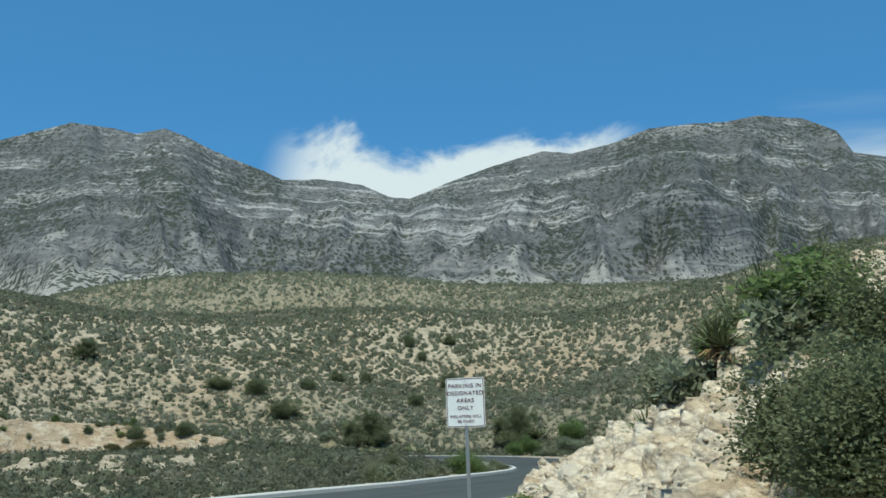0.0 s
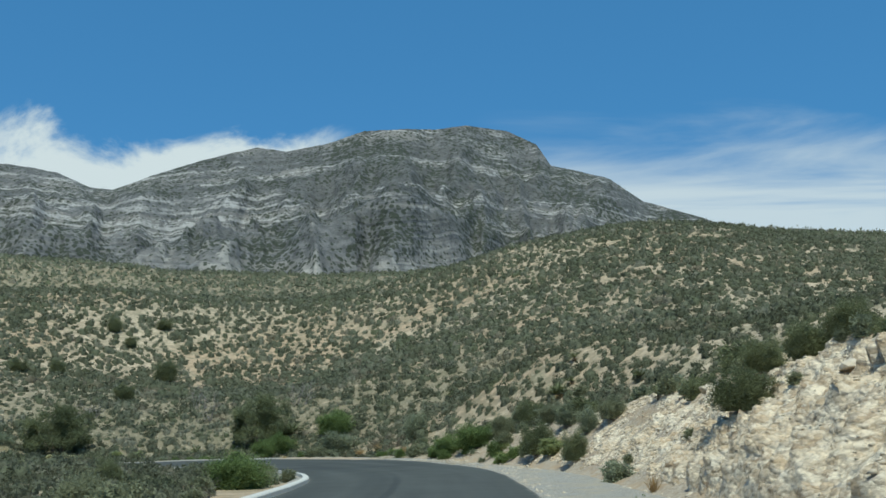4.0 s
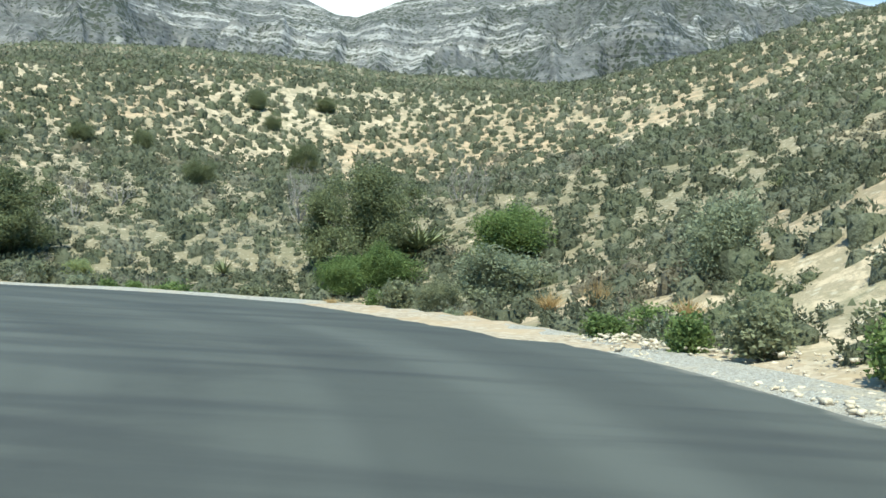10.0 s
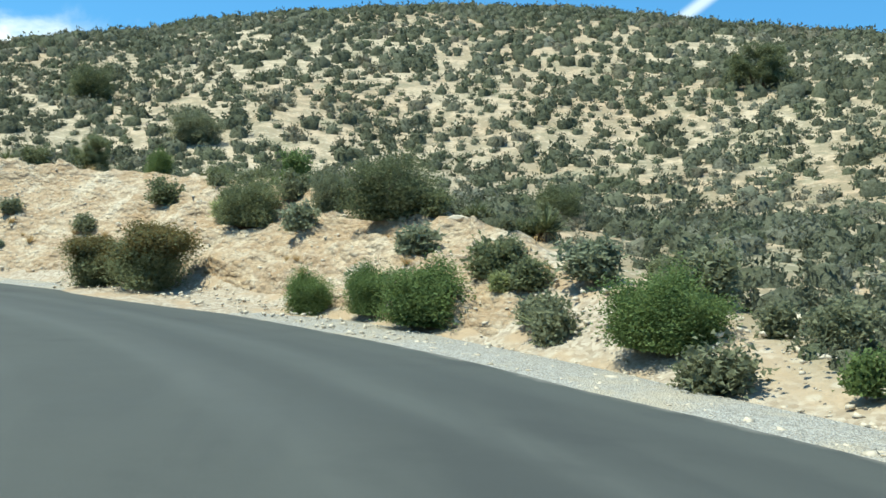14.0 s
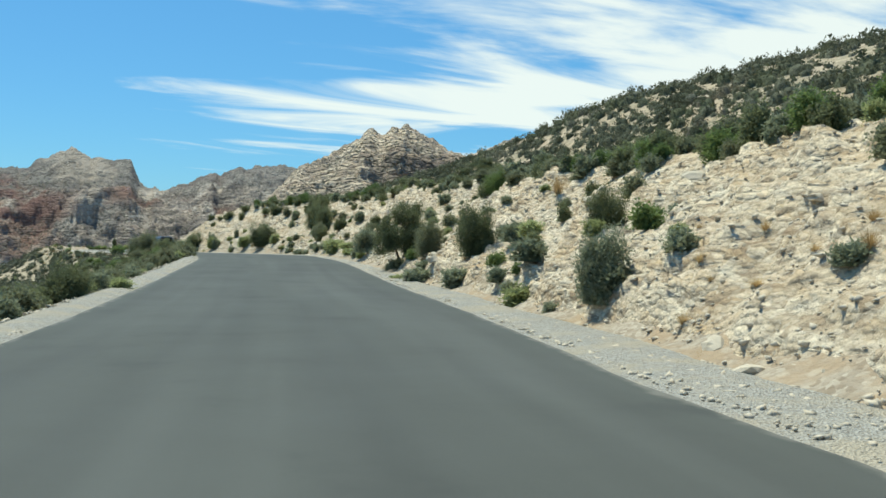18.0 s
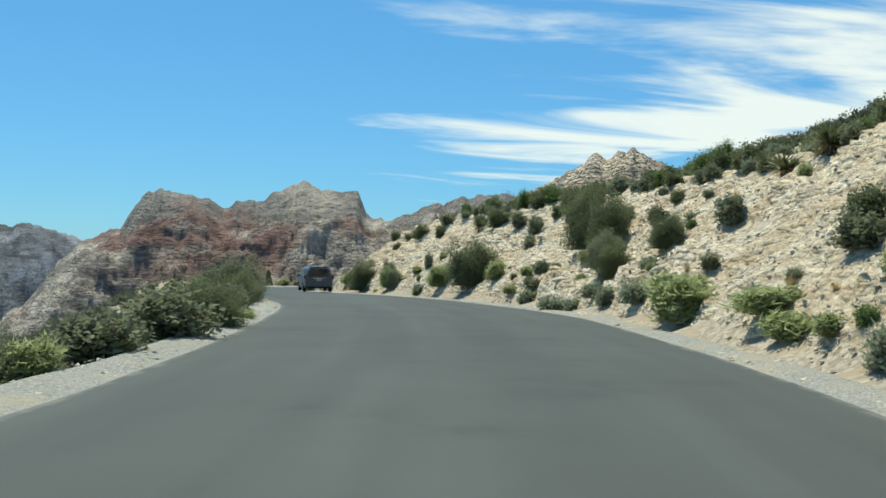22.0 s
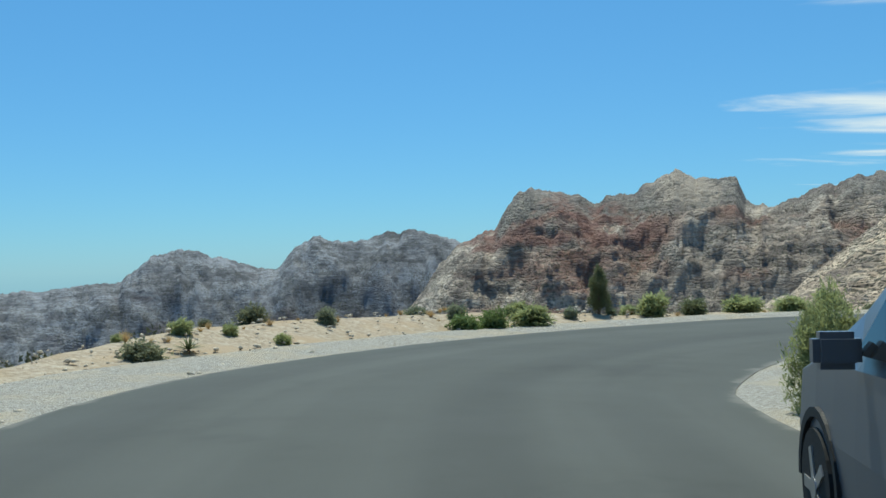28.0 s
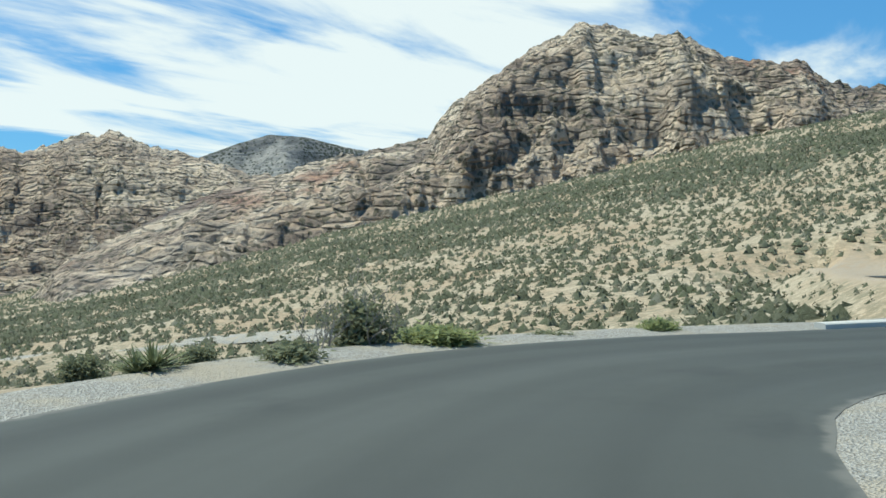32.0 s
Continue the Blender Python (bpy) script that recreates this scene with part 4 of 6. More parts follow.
GREY = [(-33, 430), (-27, 480), (-22.8, 490), (-21.2, 533), (-19.5, 509), (-17.3, 570), (-13.5, 637), (-11.6, 707), (-9.6, 737), (-8.1, 757), (-7.3, 820), (-5.5, 865), (-3.0, 887), (-1.1, 877), (0.6, 882), (3.3, 876), (5.7, 838), (8.1, 815), (9.9, 825), (13.0, 783), (15.9, 734), (18.1, 688), (19.4, 691), (21.1, 725), (23.8, 738), (26.0, 730), (27.1, 752), (30.2, 802), (32.0, 841), (33.2, 855), (34.8, 833), (36.1, 841), (38.5, 844), (42.2, 770), (44.5, 716), (48.5, 697), (53.4, 631), (56.5, 580), (63, 480)]
mountain("limestone_mountain", GREY, 2600, 1150, 190, LIME, "grey banded limestone mountain with sparse dark trees", 900, 90, "lime", 21, 6.0)
mountain("far_ridge", [(112, 230), (122, 290), (127.9, 309), (130.7, 339), (132.7, 368), (134.8, 373), (136.6, 341), (138.8, 294), (146, 220)], 3200, 700, -40, LIME, "far blue-grey mountain ridge", 240, 40, "lime", 33)
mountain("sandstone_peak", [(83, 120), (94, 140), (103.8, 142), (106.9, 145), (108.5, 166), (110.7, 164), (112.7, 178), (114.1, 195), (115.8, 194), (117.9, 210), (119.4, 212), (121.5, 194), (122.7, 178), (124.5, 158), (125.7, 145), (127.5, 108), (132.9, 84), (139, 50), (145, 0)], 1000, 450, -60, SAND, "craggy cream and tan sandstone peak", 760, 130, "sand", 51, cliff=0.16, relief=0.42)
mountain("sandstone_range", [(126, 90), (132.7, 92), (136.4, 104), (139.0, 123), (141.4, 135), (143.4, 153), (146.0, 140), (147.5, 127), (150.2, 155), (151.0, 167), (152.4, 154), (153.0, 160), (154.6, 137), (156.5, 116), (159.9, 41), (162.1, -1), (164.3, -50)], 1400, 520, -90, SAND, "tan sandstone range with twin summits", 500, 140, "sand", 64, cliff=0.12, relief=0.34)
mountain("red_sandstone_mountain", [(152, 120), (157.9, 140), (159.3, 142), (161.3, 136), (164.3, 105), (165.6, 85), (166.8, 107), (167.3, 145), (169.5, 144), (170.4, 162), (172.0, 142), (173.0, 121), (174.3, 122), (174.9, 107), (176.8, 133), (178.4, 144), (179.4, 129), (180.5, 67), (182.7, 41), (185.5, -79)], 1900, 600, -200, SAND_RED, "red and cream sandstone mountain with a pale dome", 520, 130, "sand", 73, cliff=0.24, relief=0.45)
mountain("distant_sandstone_ridge", [(178, -30), (180.7, -10), (182.6, 55), (183.8, 66), (185.7, 94), (187.3, 91), (188.0, 71), (189.9, 63), (191.1, 81), (192.3, 63), (193.6, -4), (196.6, 27), (198.4, 57), (200.2, 38), (202.0, -24), (212, -60)], 2600, 700, -260, SAND_HAZY, "distant brown sandstone ridge", 420, 60, "sand", 87, cliff=0.32)
mountain("low_hills", [(222, 20), (240, 60), (262, 40), (285, 90), (305, 160), (320, 260)], 3000, 700, -95, LIME, "low hills along the far horizon", 200, 24, "lime", 95, 6.0)

# ================= scrub on the hills =================
rng = np.random.default_rng(7)


def leaf_cloud(centres, radii, leaves, seed, flat=0.95, leaf=0.42, core=1, shrink=0.6):
    """Shrubs as clouds of small leaf blades round a dark heart: vertices and faces for all of them together."""
    r = np.random.default_rng(seed)
    n = len(centres)
    d = r.normal(size=(n, leaves, 3))
    d[..., 2] = np.abs(d[..., 2]) * 0.9 - 0.15
    d /= np.linalg.norm(d, axis=-1, keepdims=True)
    lump = 0.62 + 0.34 * r.random((n, leaves, 1))
    c = d * lump * radii[:, None, None] * np.array([1, 1, flat])
    a = r.normal(size=(n, leaves, 3)) * 0.7 + d + np.array([0, 0, 0.25])
    b = r.normal(size=(n, leaves, 3))
    a /= np.linalg.norm(a, axis=-1, keepdims=True)
    b /= np.linalg.norm(b, axis=-1, keepdims=True)
    b -= a * np.sum(a * b, -1, keepdims=True)
    b /= np.linalg.norm(b, axis=-1, keepdims=True)
    size = leaf * radii[:, None, None] * (0.6 + 0.8 * r.random((n, leaves, 1)))
    c = c + centres[:, None, :] + np.array([0, 0, 0.25]) * radii[:, None, None]
    v = np.stack([c - a * size * 0.5 - b * size * 0.4, c - a * size * 0.5 + b * size * 0.4, c + a * size * 0.75], 2).reshape(-1, 3)
    f = np.arange(len(v)).reshape(-1, 3)
    if core:
        a = np.arange(4) * 1.5708
        lower = np.stack([np.cos(a), np.sin(a), 0 * a - 0.55], 1)
        upper = np.stack([0.85 * np.cos(a + 0.78), 0.85 * np.sin(a + 0.78), 0 * a + 0.72], 1)
        o = np.vstack([lower, upper, [(0, 0, 1.12)]]) if core == 2 else np.vstack([lower + (0, 0, 0.35), [(0, 0, 0.95)]])
        m = len(o)
        o = o[None] * shrink * (0.72 + 0.5 * r.random((n, m, 1)))
        t = r.random(n) * 6.28
        ca, sa = np.cos(t)[:, None], np.sin(t)[:, None]
        o = np.stack([o[..., 0] * ca - o[..., 1] * sa, o[..., 0] * sa + o[..., 1] * ca, o[..., 2]], -1)
        cv = centres[:, None, :] + o * radii[:, None, None] * np.array([1, 1, flat]) - np.array([0, 0, 0.06])
        tri = []
        for k in range(4):
            j = (k + 1) % 4
            tri += [(k, j, 4 + k), (j, 4 + j, 4 + k), (4 + k, 4 + j, 8)] if core == 2 else [(k, j, 4)]
        cf = (np.arange(n)[:, None, None] * m + np.array(tri)[None]).reshape(-1, 3) + len(v)
        v, f = np.vstack([v, cv.reshape(-1, 3)]), np.vstack([f, cf])
    return v, f


def road_dist(x, y):
    out = np.full(len(x), 1e9)
    for i in range(0, len(x), 20000):
        j = slice(i, i + 20000)
        out[j] = np.sqrt(np.min((x[j][:, None] - RC[None, ::2, 0]) ** 2 + (y[j][:, None] - RC[None, ::2, 1]) ** 2, 1))
    return out


def scatter(gap, x0, x1, y0, y1, keep):
    """Places about one gap apart, none on top of another."""
    x, y = np.meshgrid(np.arange(x0, x1, gap), np.arange(y0, y1, gap))
    x, y = (x + rng.uniform(-0.45, 0.45, x.shape) * gap).ravel(), (y + rng.uniform(-0.45, 0.45, y.shape) * gap).ravel()
    m = keep(x, y)
    return x[m], y[m]


TRACK = catmull([(-190.0, -330.0), (-204.0, -290.0), (-217.0, -262.0), (-222.0, -228.0), (-216.0, -203.0), (-207.0, -184.0)], 4.0)
tn = np.gradient(TRACK, axis=0)
tn = np.stack([tn[:, 1], -tn[:, 0]], 1) / np.hypot(tn[:, 0], tn[:, 1])[:, None]
tp = np.stack([TRACK + tn * d for d in (-6.5, -2.2, 0.0, 2.2, 3.2)], 1)
tz = ground(tp[..., 0], tp[..., 1], False)[0].reshape(tp.shape[:2])
tz = tz[:, 2:3] + np.array([0.9, 0.2, 0.15, 0.15, -0.7])
tagged(mesh_object("dirt_track", np.concatenate([tp, tz[..., None]], -1).reshape(-1, 3), grid_faces(len(TRACK), 5), GRAVEL), "pale dirt track across the desert flat", "track", kind="structure")


def scrub(name, x, y, lo, hi, leaves, seed, label, leaf=0.42, core=1, shrink=0.6):
    z, cut = ground(x, y)
    m = rng.random(len(x)) > sstep(cut, 0.05, 0.4)
    m &= np.min((x[:, None] - TRACK[None, :, 0]) ** 2 + (y[:, None] - TRACK[None, :, 1]) ** 2, 1) > 9.0
    x, y, z = x[m], y[m], z[m]
    rad = lo + (hi - lo) * rng.random(len(x)) ** 2.2
    rad = np.where((y < -85) & (x < -90) & (road_dist(x, y) < 11), np.minimum(rad, 0.42), rad)
    v, f = leaf_cloud(np.stack([x, y, z], 1), rad, leaves, seed, leaf=leaf, core=core, shrink=shrink)
    ob = mesh_object(name, v, f, SCRUB)
    return tagged(ob, label, "shrubs", kind="stuff")


def patchy(x, y, lo=0.30, hi=0.62):
    return rng.random(len(x)) < 0.6 * np.exp(-((x + 20) / 36) ** 2 - ((y - 85) / 28) ** 2) + sstep(fbm(x / 14, y / 14, 3, 77), lo, hi) * 0.32 + 0.68


def sandy(x, y):
    """Bare slope by the hairpin and thin growth where the third leg begins."""
    bare = (x > -3) & (x < 7) & (y > 44) & (y < 61)
    thin = (x < -42) & (x > -75) & (y > 50) & (y < 76)
    return bare & (rng.random(len(x)) < 0.12) | thin & (rng.random(len(x)) < 0.15)


def near_zone(x, y):
    d = road_dist(x, y)
    return (d > 6.5) & (d < 15) & patchy(x, y) & ~sandy(x, y)


def second_zone(x, y):
    d = road_dist(x, y)
    return (d >= 15) & (d < 27) & patchy(x, y) & ~sandy(x, y)


x, y = scatter(1.05, -135, 40, -140, 92, near_zone)
scrub("desert_scrub", x, y, 0.28, 0.8, 130, 11, "low olive and grey-green desert shrubs", 0.165, 2, 0.80)
x, y = scatter(0.92, -135, 40, -140, 92, second_zone)
scrub("slope_scrub", x, y, 0.26, 0.76, 58, 15, "olive and grey-green shrubs on the slopes by the road", 0.20, 2, 0.82)


def mid_zone(x, y):
    d = road_dist(x, y)
    return (d >= 50) & (np.hypot(x + 30, y - 40) < 190) & patchy(x, y) & ((y > -95) | (rng.random(len(x)) < 0.6))


def third_zone(x, y):
    d = road_dist(x, y)
    return (d >= 27) & (d < 50) & patchy(x, y) & ((y > -100) | (x > -95) | (rng.random(len(x)) < 0.65))


x, y = scatter(1.2, -170, 75, -175, 115, third_zone)
scrub("shrubby_slope", x, y, 0.32, 0.95, 46, 16, "olive scrub with fine twigs on the middle slopes", 0.22, 2, 0.74)
x, y = scatter(1.26, -225, 165, -155, 235, mid_zone)
scrub("hillside_scrub", x, y, 0.42, 1.15, 20, 12, "dense low scrub over the hillsides", 0.27, 2, 0.80)


def outer_zone(x, y):
    d = np.hypot(x + 30, y - 40)
    a = np.degrees(np.arctan2(-(x + 30), y - 40)) % 360
    return (d >= 190) & (d < np.where((a > 92) & (a < 152), 680, 480)) & ((a > 318) | (a < 215)) & patchy(x, y) & ((y > -60) | (rng.random(len(x)) < 0.6))


x, y = scatter(2.3, -760, 460, -560, 530, outer_zone)
scrub("upper_scrub", x, y, 0.72, 1.65, 8, 14, "scrub on the upper hillsides", 0.33, 1, 1.0)


def far_zone(x, y):
    d = np.hypot(x + 30, y - 40)
    a = np.degrees(np.arctan2(-(x + 30), y - 40)) % 360
    return (d >= 480) & (d < 1150) & ((a > 318) | (a < 70) | (a > 90) & (a < 215)) & (rng.random(len(x)) < 1.5 - d / 1150)


x, y = scatter(4.3, -1180, 800, -1000, 1190, far_zone)
scrub("far_scrub", x, y, 1.2, 2.6, 1, 13, "scrub on the far slopes", 0.5, 1, 0.9)

# ================= plants beside the road =================
def root(name, label, category, group=""):
    return tagged(new(name), label, category, group)


def tube(pts, radii, sides=5):
    """Vertices and faces of a tapered stem along pts."""
    v, f = [], []
    for i, (p, r) in enumerate(zip(pts, radii)):
        a = Vector(pts[min(i + 1, len(pts) - 1)]) - Vector(pts[max(i - 1, 0)])
        q = a.to_track_quat("Z", "Y")
        for k in range(sides):
            t = 2 * math.pi * k / sides
            v.append(Vector(p) + q @ Vector((math.cos(t) * r, math.sin(t) * r, 0)))
    for i in range(len(pts) - 1):
        for k in range(sides):
            a, b = i * sides + k, i * sides + (k + 1) % sides
            f.append((a, b, b + sides, a + sides))
    return v, f


def stems(rnd, count, height, spread, radius, forks=2, bend=0.25):
    """Branching woody stems from one foot; returns vertices, faces and the tips."""
    V, F, tips = [], [], []

    def grow(p, d, length, r, level):
        pts, radii = [p], [r]
        for i in range(3):
            d = (d + Vector((rnd.uniform(-bend, bend), rnd.uniform(-bend, bend), rnd.uniform(-0.05, 0.15)))).normalized()
            p = p + d * length / 3
            pts.append(p)
            radii.append(max(r * (1 - 0.22 * (i + 1)), 0.003))
        v, f = tube(pts[::3] if level >= 2 else pts, radii[::3] if level >= 2 else radii, 3 if level >= 2 else 4)
        F.extend(tuple(i + len(V) for i in q) for q in f)
        V.extend(v)
        if level < forks:
            for _ in range(rnd.choice((2, 3))):
                j = rnd.choice((2, 3))
                grow(pts[j], (d + Vector((rnd.uniform(-0.9, 0.9), rnd.uniform(-0.9, 0.9), rnd.uniform(-0.2, 0.5)))).normalized(), length * rnd.uniform(0.45, 0.7), radii[j] * 0.75, level + 1)
        else:
            tips.append(p)

    for k in range(count):
        a = 2 * math.pi * (k + rnd.random()) / count
        lean = spread * rnd.uniform(0.3, 1.0)
        grow(Vector((0.03 * math.cos(a), 0.03 * math.sin(a), -0.06)), Vector((math.cos(a) * lean, math.sin(a) * lean, 1)).normalized(), height * rnd.uniform(0.5, 0.75), radius * rnd.uniform(0.7, 1.1), 0)
    return V, F, tips


def twig_leaves(tips, seed, per_tip, cloud, size, long=1.0, upward=0.3):
    """Small leaf blades in tufts round the twig tips."""
    r = np.random.default_rng(seed)
    c = np.repeat(np.array([tuple(t) for t in tips]), per_tip, 0)
    n = len(c)
    off = r.normal(size=(n, 3)) * cloud
    c = c + off
    c[:, 2] = np.maximum(c[:, 2], 0.03)
    a = r.normal(size=(n, 3)) + np.array([0, 0, upward]) + off / (cloud + 1e-6) * 0.5
    b = r.normal(size=(n, 3))
    a /= np.linalg.norm(a, axis=1, keepdims=True)
    b -= a * np.sum(a * b, 1, keepdims=True)
    b /= np.linalg.norm(b, axis=1, keepdims=True)
    s = size * (0.6 + 0.8 * r.random((n, 1)))
    v = np.stack([c - b * s * 0.55 - a * s * 0.3 * long, c + a * s * 0.65 * long, c + b * s * 0.55 - a * s * 0.2 * long], 1).reshape(-1, 3)
    v[:, 2] = np.maximum(v[:, 2], 0.0)
    return v, np.arange(len(v)).reshape(-1, 3)


def bush(name, label, category, leaf, seed, count=9, per_tip=26, cloud=0.085, size=0.055, spread=0.8, wood=None, forks=2, long=1.3, second=None):
    """A shrub one metre high: woody stems and foliage; second: flowers at the outer tips."""
    rnd = random.Random(seed)
    ob = root(name, label, category)
    V, F, tips = stems(rnd, count, 0.85, spread, 0.018, forks)
    top = max(t.z for t in tips)
    wide = max(max(abs(t.x), abs(t.y)) for t in tips)
    k, q = 0.92 / top, 0.46 / wide
    V = [Vector((p.x * q, p.y * q, p.z * k)) for p in V]
    tips = [Vector((t.x * q, t.y * q, t.z * k)) for t in tips]
    inner = []
    for t in tips + tips:
        u = rnd.uniform(0.35, 1.05)
        inner.append(Vector((t.x * u, t.y * u, t.z * rnd.uniform(0.12, 0.75))))
    for _ in range(46):
        a, u = rnd.uniform(0, 6.283), 0.40 * math.sqrt(rnd.random())
        inner.append(Vector((u * math.cos(a), u * math.sin(a), 0.08 + rnd.random() * 0.78 * math.sqrt(1 - (u / 0.46) ** 2))))
    mesh_object("stem", V, F, wood or BARK, ob)
    v, f = twig_leaves(tips + inner, seed, per_tip, cloud, size, long)
    mesh_object("foliage", v, f, leaf, ob)
    if second:
        outer = [t for t in tips if t.z > 0.35]
        v, f = twig_leaves(outer, seed + 1, int(per_tip * 3.4), cloud * 1.0, min(size, 0.042) * 1.15, 1.0)
        tagged(mesh_object("blossom", v + np.array([0, 0, 0.03]), f, second, ob), "dense pale blossom")
    return ob


def juniper(name, label, seed):
    """A juniper one metre high and one wide: forked trunk, limbs, dense dark crown with gaps."""
    rnd = random.Random(seed)
    ob = root(name, label, "tree")
    V, F, tips = stems(rnd, 3, 0.8, 0.75, 0.045, 3, 0.35)
    top, wide = max(t.z for t in tips), max(max(abs(t.x), abs(t.y)) for t in tips)
    k, q = 0.93 / top, 0.47 / wide
    V = [Vector((p.x * q, p.y * q, p.z * k)) for p in V]
    tips = [Vector((t.x * q, t.y * q, t.z * k)) for t in tips]
    low = [Vector((t.x * 1.02, t.y * 1.02, t.z * rnd.uniform(0.35, 0.8))) for t in tips]
    for _ in range(70):
        a, q = rnd.uniform(0, 6.283), 0.47 * math.sqrt(rnd.random())
        low.append(Vector((q * math.cos(a), q * math.sin(a), 0.15 + rnd.random() * (0.95 * math.sqrt(1 - (q / 0.5) ** 2) - 0.1))))
    mesh_object("trunk", V, F, BARK, ob)
    v, f = twig_leaves(tips + low, seed, 270, 0.046, 0.0145, 1.6, 0.6)
    mesh_object("crown", v, f, JUNIPER, ob)
    return ob


def blades(rnd, count, length, width, droop, base, tilt_lo=0.05, tilt_hi=1.35, up=0.0):
    """Stiff narrow leaves in a rosette."""
    V, F = [], []
    for k in range(count):
        a, t = rnd.uniform(0, 2 * math.pi), tilt_lo + (tilt_hi - tilt_lo) * math.sqrt((k + rnd.random()) / count)
        d = Vector((math.cos(a) * math.sin(t), math.sin(a) * math.sin(t), math.cos(t)))
        s = Vector((-math.sin(a), math.cos(a), 0))
        L = length * rnd.uniform(0.75, 1.1)
        i = len(V)
        o = Vector((0, 0, base + up * rnd.random()))
        for u, w in ((0.0, 0.6), (0.4, 1.0), (1.0, 0.0)):
            c = o + d * L * u - Vector((0, 0, droop * L * u * u))
            V += [c - s * width * w / 2, c + d.cross(s) * width * 0.18 * w, c + s * width * w / 2]
        for r in (0, 3):
            F += [(i + r, i + r + 1, i + r + 4, i + r + 3), (i + r + 1, i + r + 2, i + r + 5, i + r + 4)]
    return V, F


def yucca(name, label, seed, heads=1, trunk=0.25):
    """A yucca one metre high: short shaggy trunk and rosettes of stiff leaves."""
    rnd = random.Random(seed)
    ob = root(name, label, "yucca")
    V, F, DV, DF, TV, TF = [], [], [], [], [], []
    for h in range(heads):
        a, r = rnd.uniform(0, 6.28), (0.0 if heads == 1 else rnd.uniform(0.1, 0.28))
        o = Vector((math.cos(a) * r, math.sin(a) * r, 0))
        high = trunk * rnd.uniform(0.6, 1.1)
        v, f = tube([o + Vector((0, 0, -0.05)), o + Vector((rnd.uniform(-0.03, 0.03), 0, high * 0.5)), o + Vector((0, 0, high))], [0.06, 0.05, 0.045], 7)
        TF += [tuple(i + len(TV) for i in q) for q in f]
        TV += v
        v, f = blades(rnd, 54, 0.62, 0.042, 0.12, high)
        F += [tuple(i + len(V) for i in q) for q in f]
        V += [p + o for p in v]
        v, f = blades(rnd, 22, 0.34, 0.03, 0.55, high * 0.8, 1.2, 1.7)
        DF += [tuple(i + len(DV) for i in q) for q in f]
        DV += [p + o for p in v]
    mesh_object("trunk", TV, TF, BARK, ob)
    mesh_object("leaf_rosette", V, F, YUCCA, ob)
    tagged(mesh_object("dry_leaves", DV, DF, STRAW, ob), "dead straw-coloured leaf skirt")
    return ob


def dead_shrub(name, label, seed):
    rnd = random.Random(seed)
    ob = root(name, label, "dead shrub")
    V, F, tips = stems(rnd, 7, 0.8, 0.7, 0.022, 3, 0.4)
    top, wide = max(t.z for t in tips), max(max(abs(t.x), abs(t.y)) for t in tips)
    mesh_object("branching", [Vector((p.x * 0.5 / wide, p.y * 0.5 / wide, p.z / top)) for p in V], F, DEADWOOD, ob)
    return ob


def grass_tuft(name, label, seed):
    rnd = random.Random(seed)
    ob = root(name, label, "grass tuft")
    v, f = blades(rnd, 150, 1.0, 0.016, 0.25, -0.02, 0.0, 0.75)
    mesh_object("blade_tuft", [Vector((p.x * 0.7, p.y * 0.7, p.z)) for p in v], f, STRAW, ob)
    v, f = blades(rnd, 26, 0.5, 0.014, 0.35, -0.02, 0.3, 1.2)
    mesh_object("green_tuft", v, f, SAGE, ob)
    return ob


SHRUBS = {
    "green": ("green_shrub", "leafy bright green roadside shrub", GREEN, 9, 44, 0.085, 0.034, 0.8, 1.3, None),
    "dark": ("dark_shrub", "dark olive evergreen shrub on the bank", JUNIPER, 9, 40, 0.08, 0.032, 0.8, 1.3, None),
    "olive": ("olive_shrub", "olive-brown desert shrub with thin twigs", OLIVE, 10, 32, 0.08, 0.034, 0.8, 1.5, None),
    "sage": ("sage_shrub", "grey-green sagebrush with fine leaves", SAGE, 13, 22, 0.07, 0.032, 0.7, 2.4, None),
    "rusty": ("rusty_shrub", "shrub with dark leaves and rust-yellow tips", JUNIPER, 9, 34, 0.08, 0.034, 0.8, 1.3, RUST_LEAF),
    "lime": ("rabbitbrush", "fine-leaved yellow-green rabbitbrush beside the road", LIME_GREEN, 18, 30, 0.06, 0.021, 0.6, 4.5, None),
    "cream": ("flowering_shrub", "rounded shrub covered in cream blossom", OLIVE, 11, 20, 0.08, 0.036, 0.8, 1.3, CREAM),
    "yellow": ("yellow_flower_shrub", "low shrub covered in pale yellow flowers", OLIVE, 12, 18, 0.08, 0.036, 0.8, 1.3, YELLOW),
}
KINDS = {}
MAKERS = {}
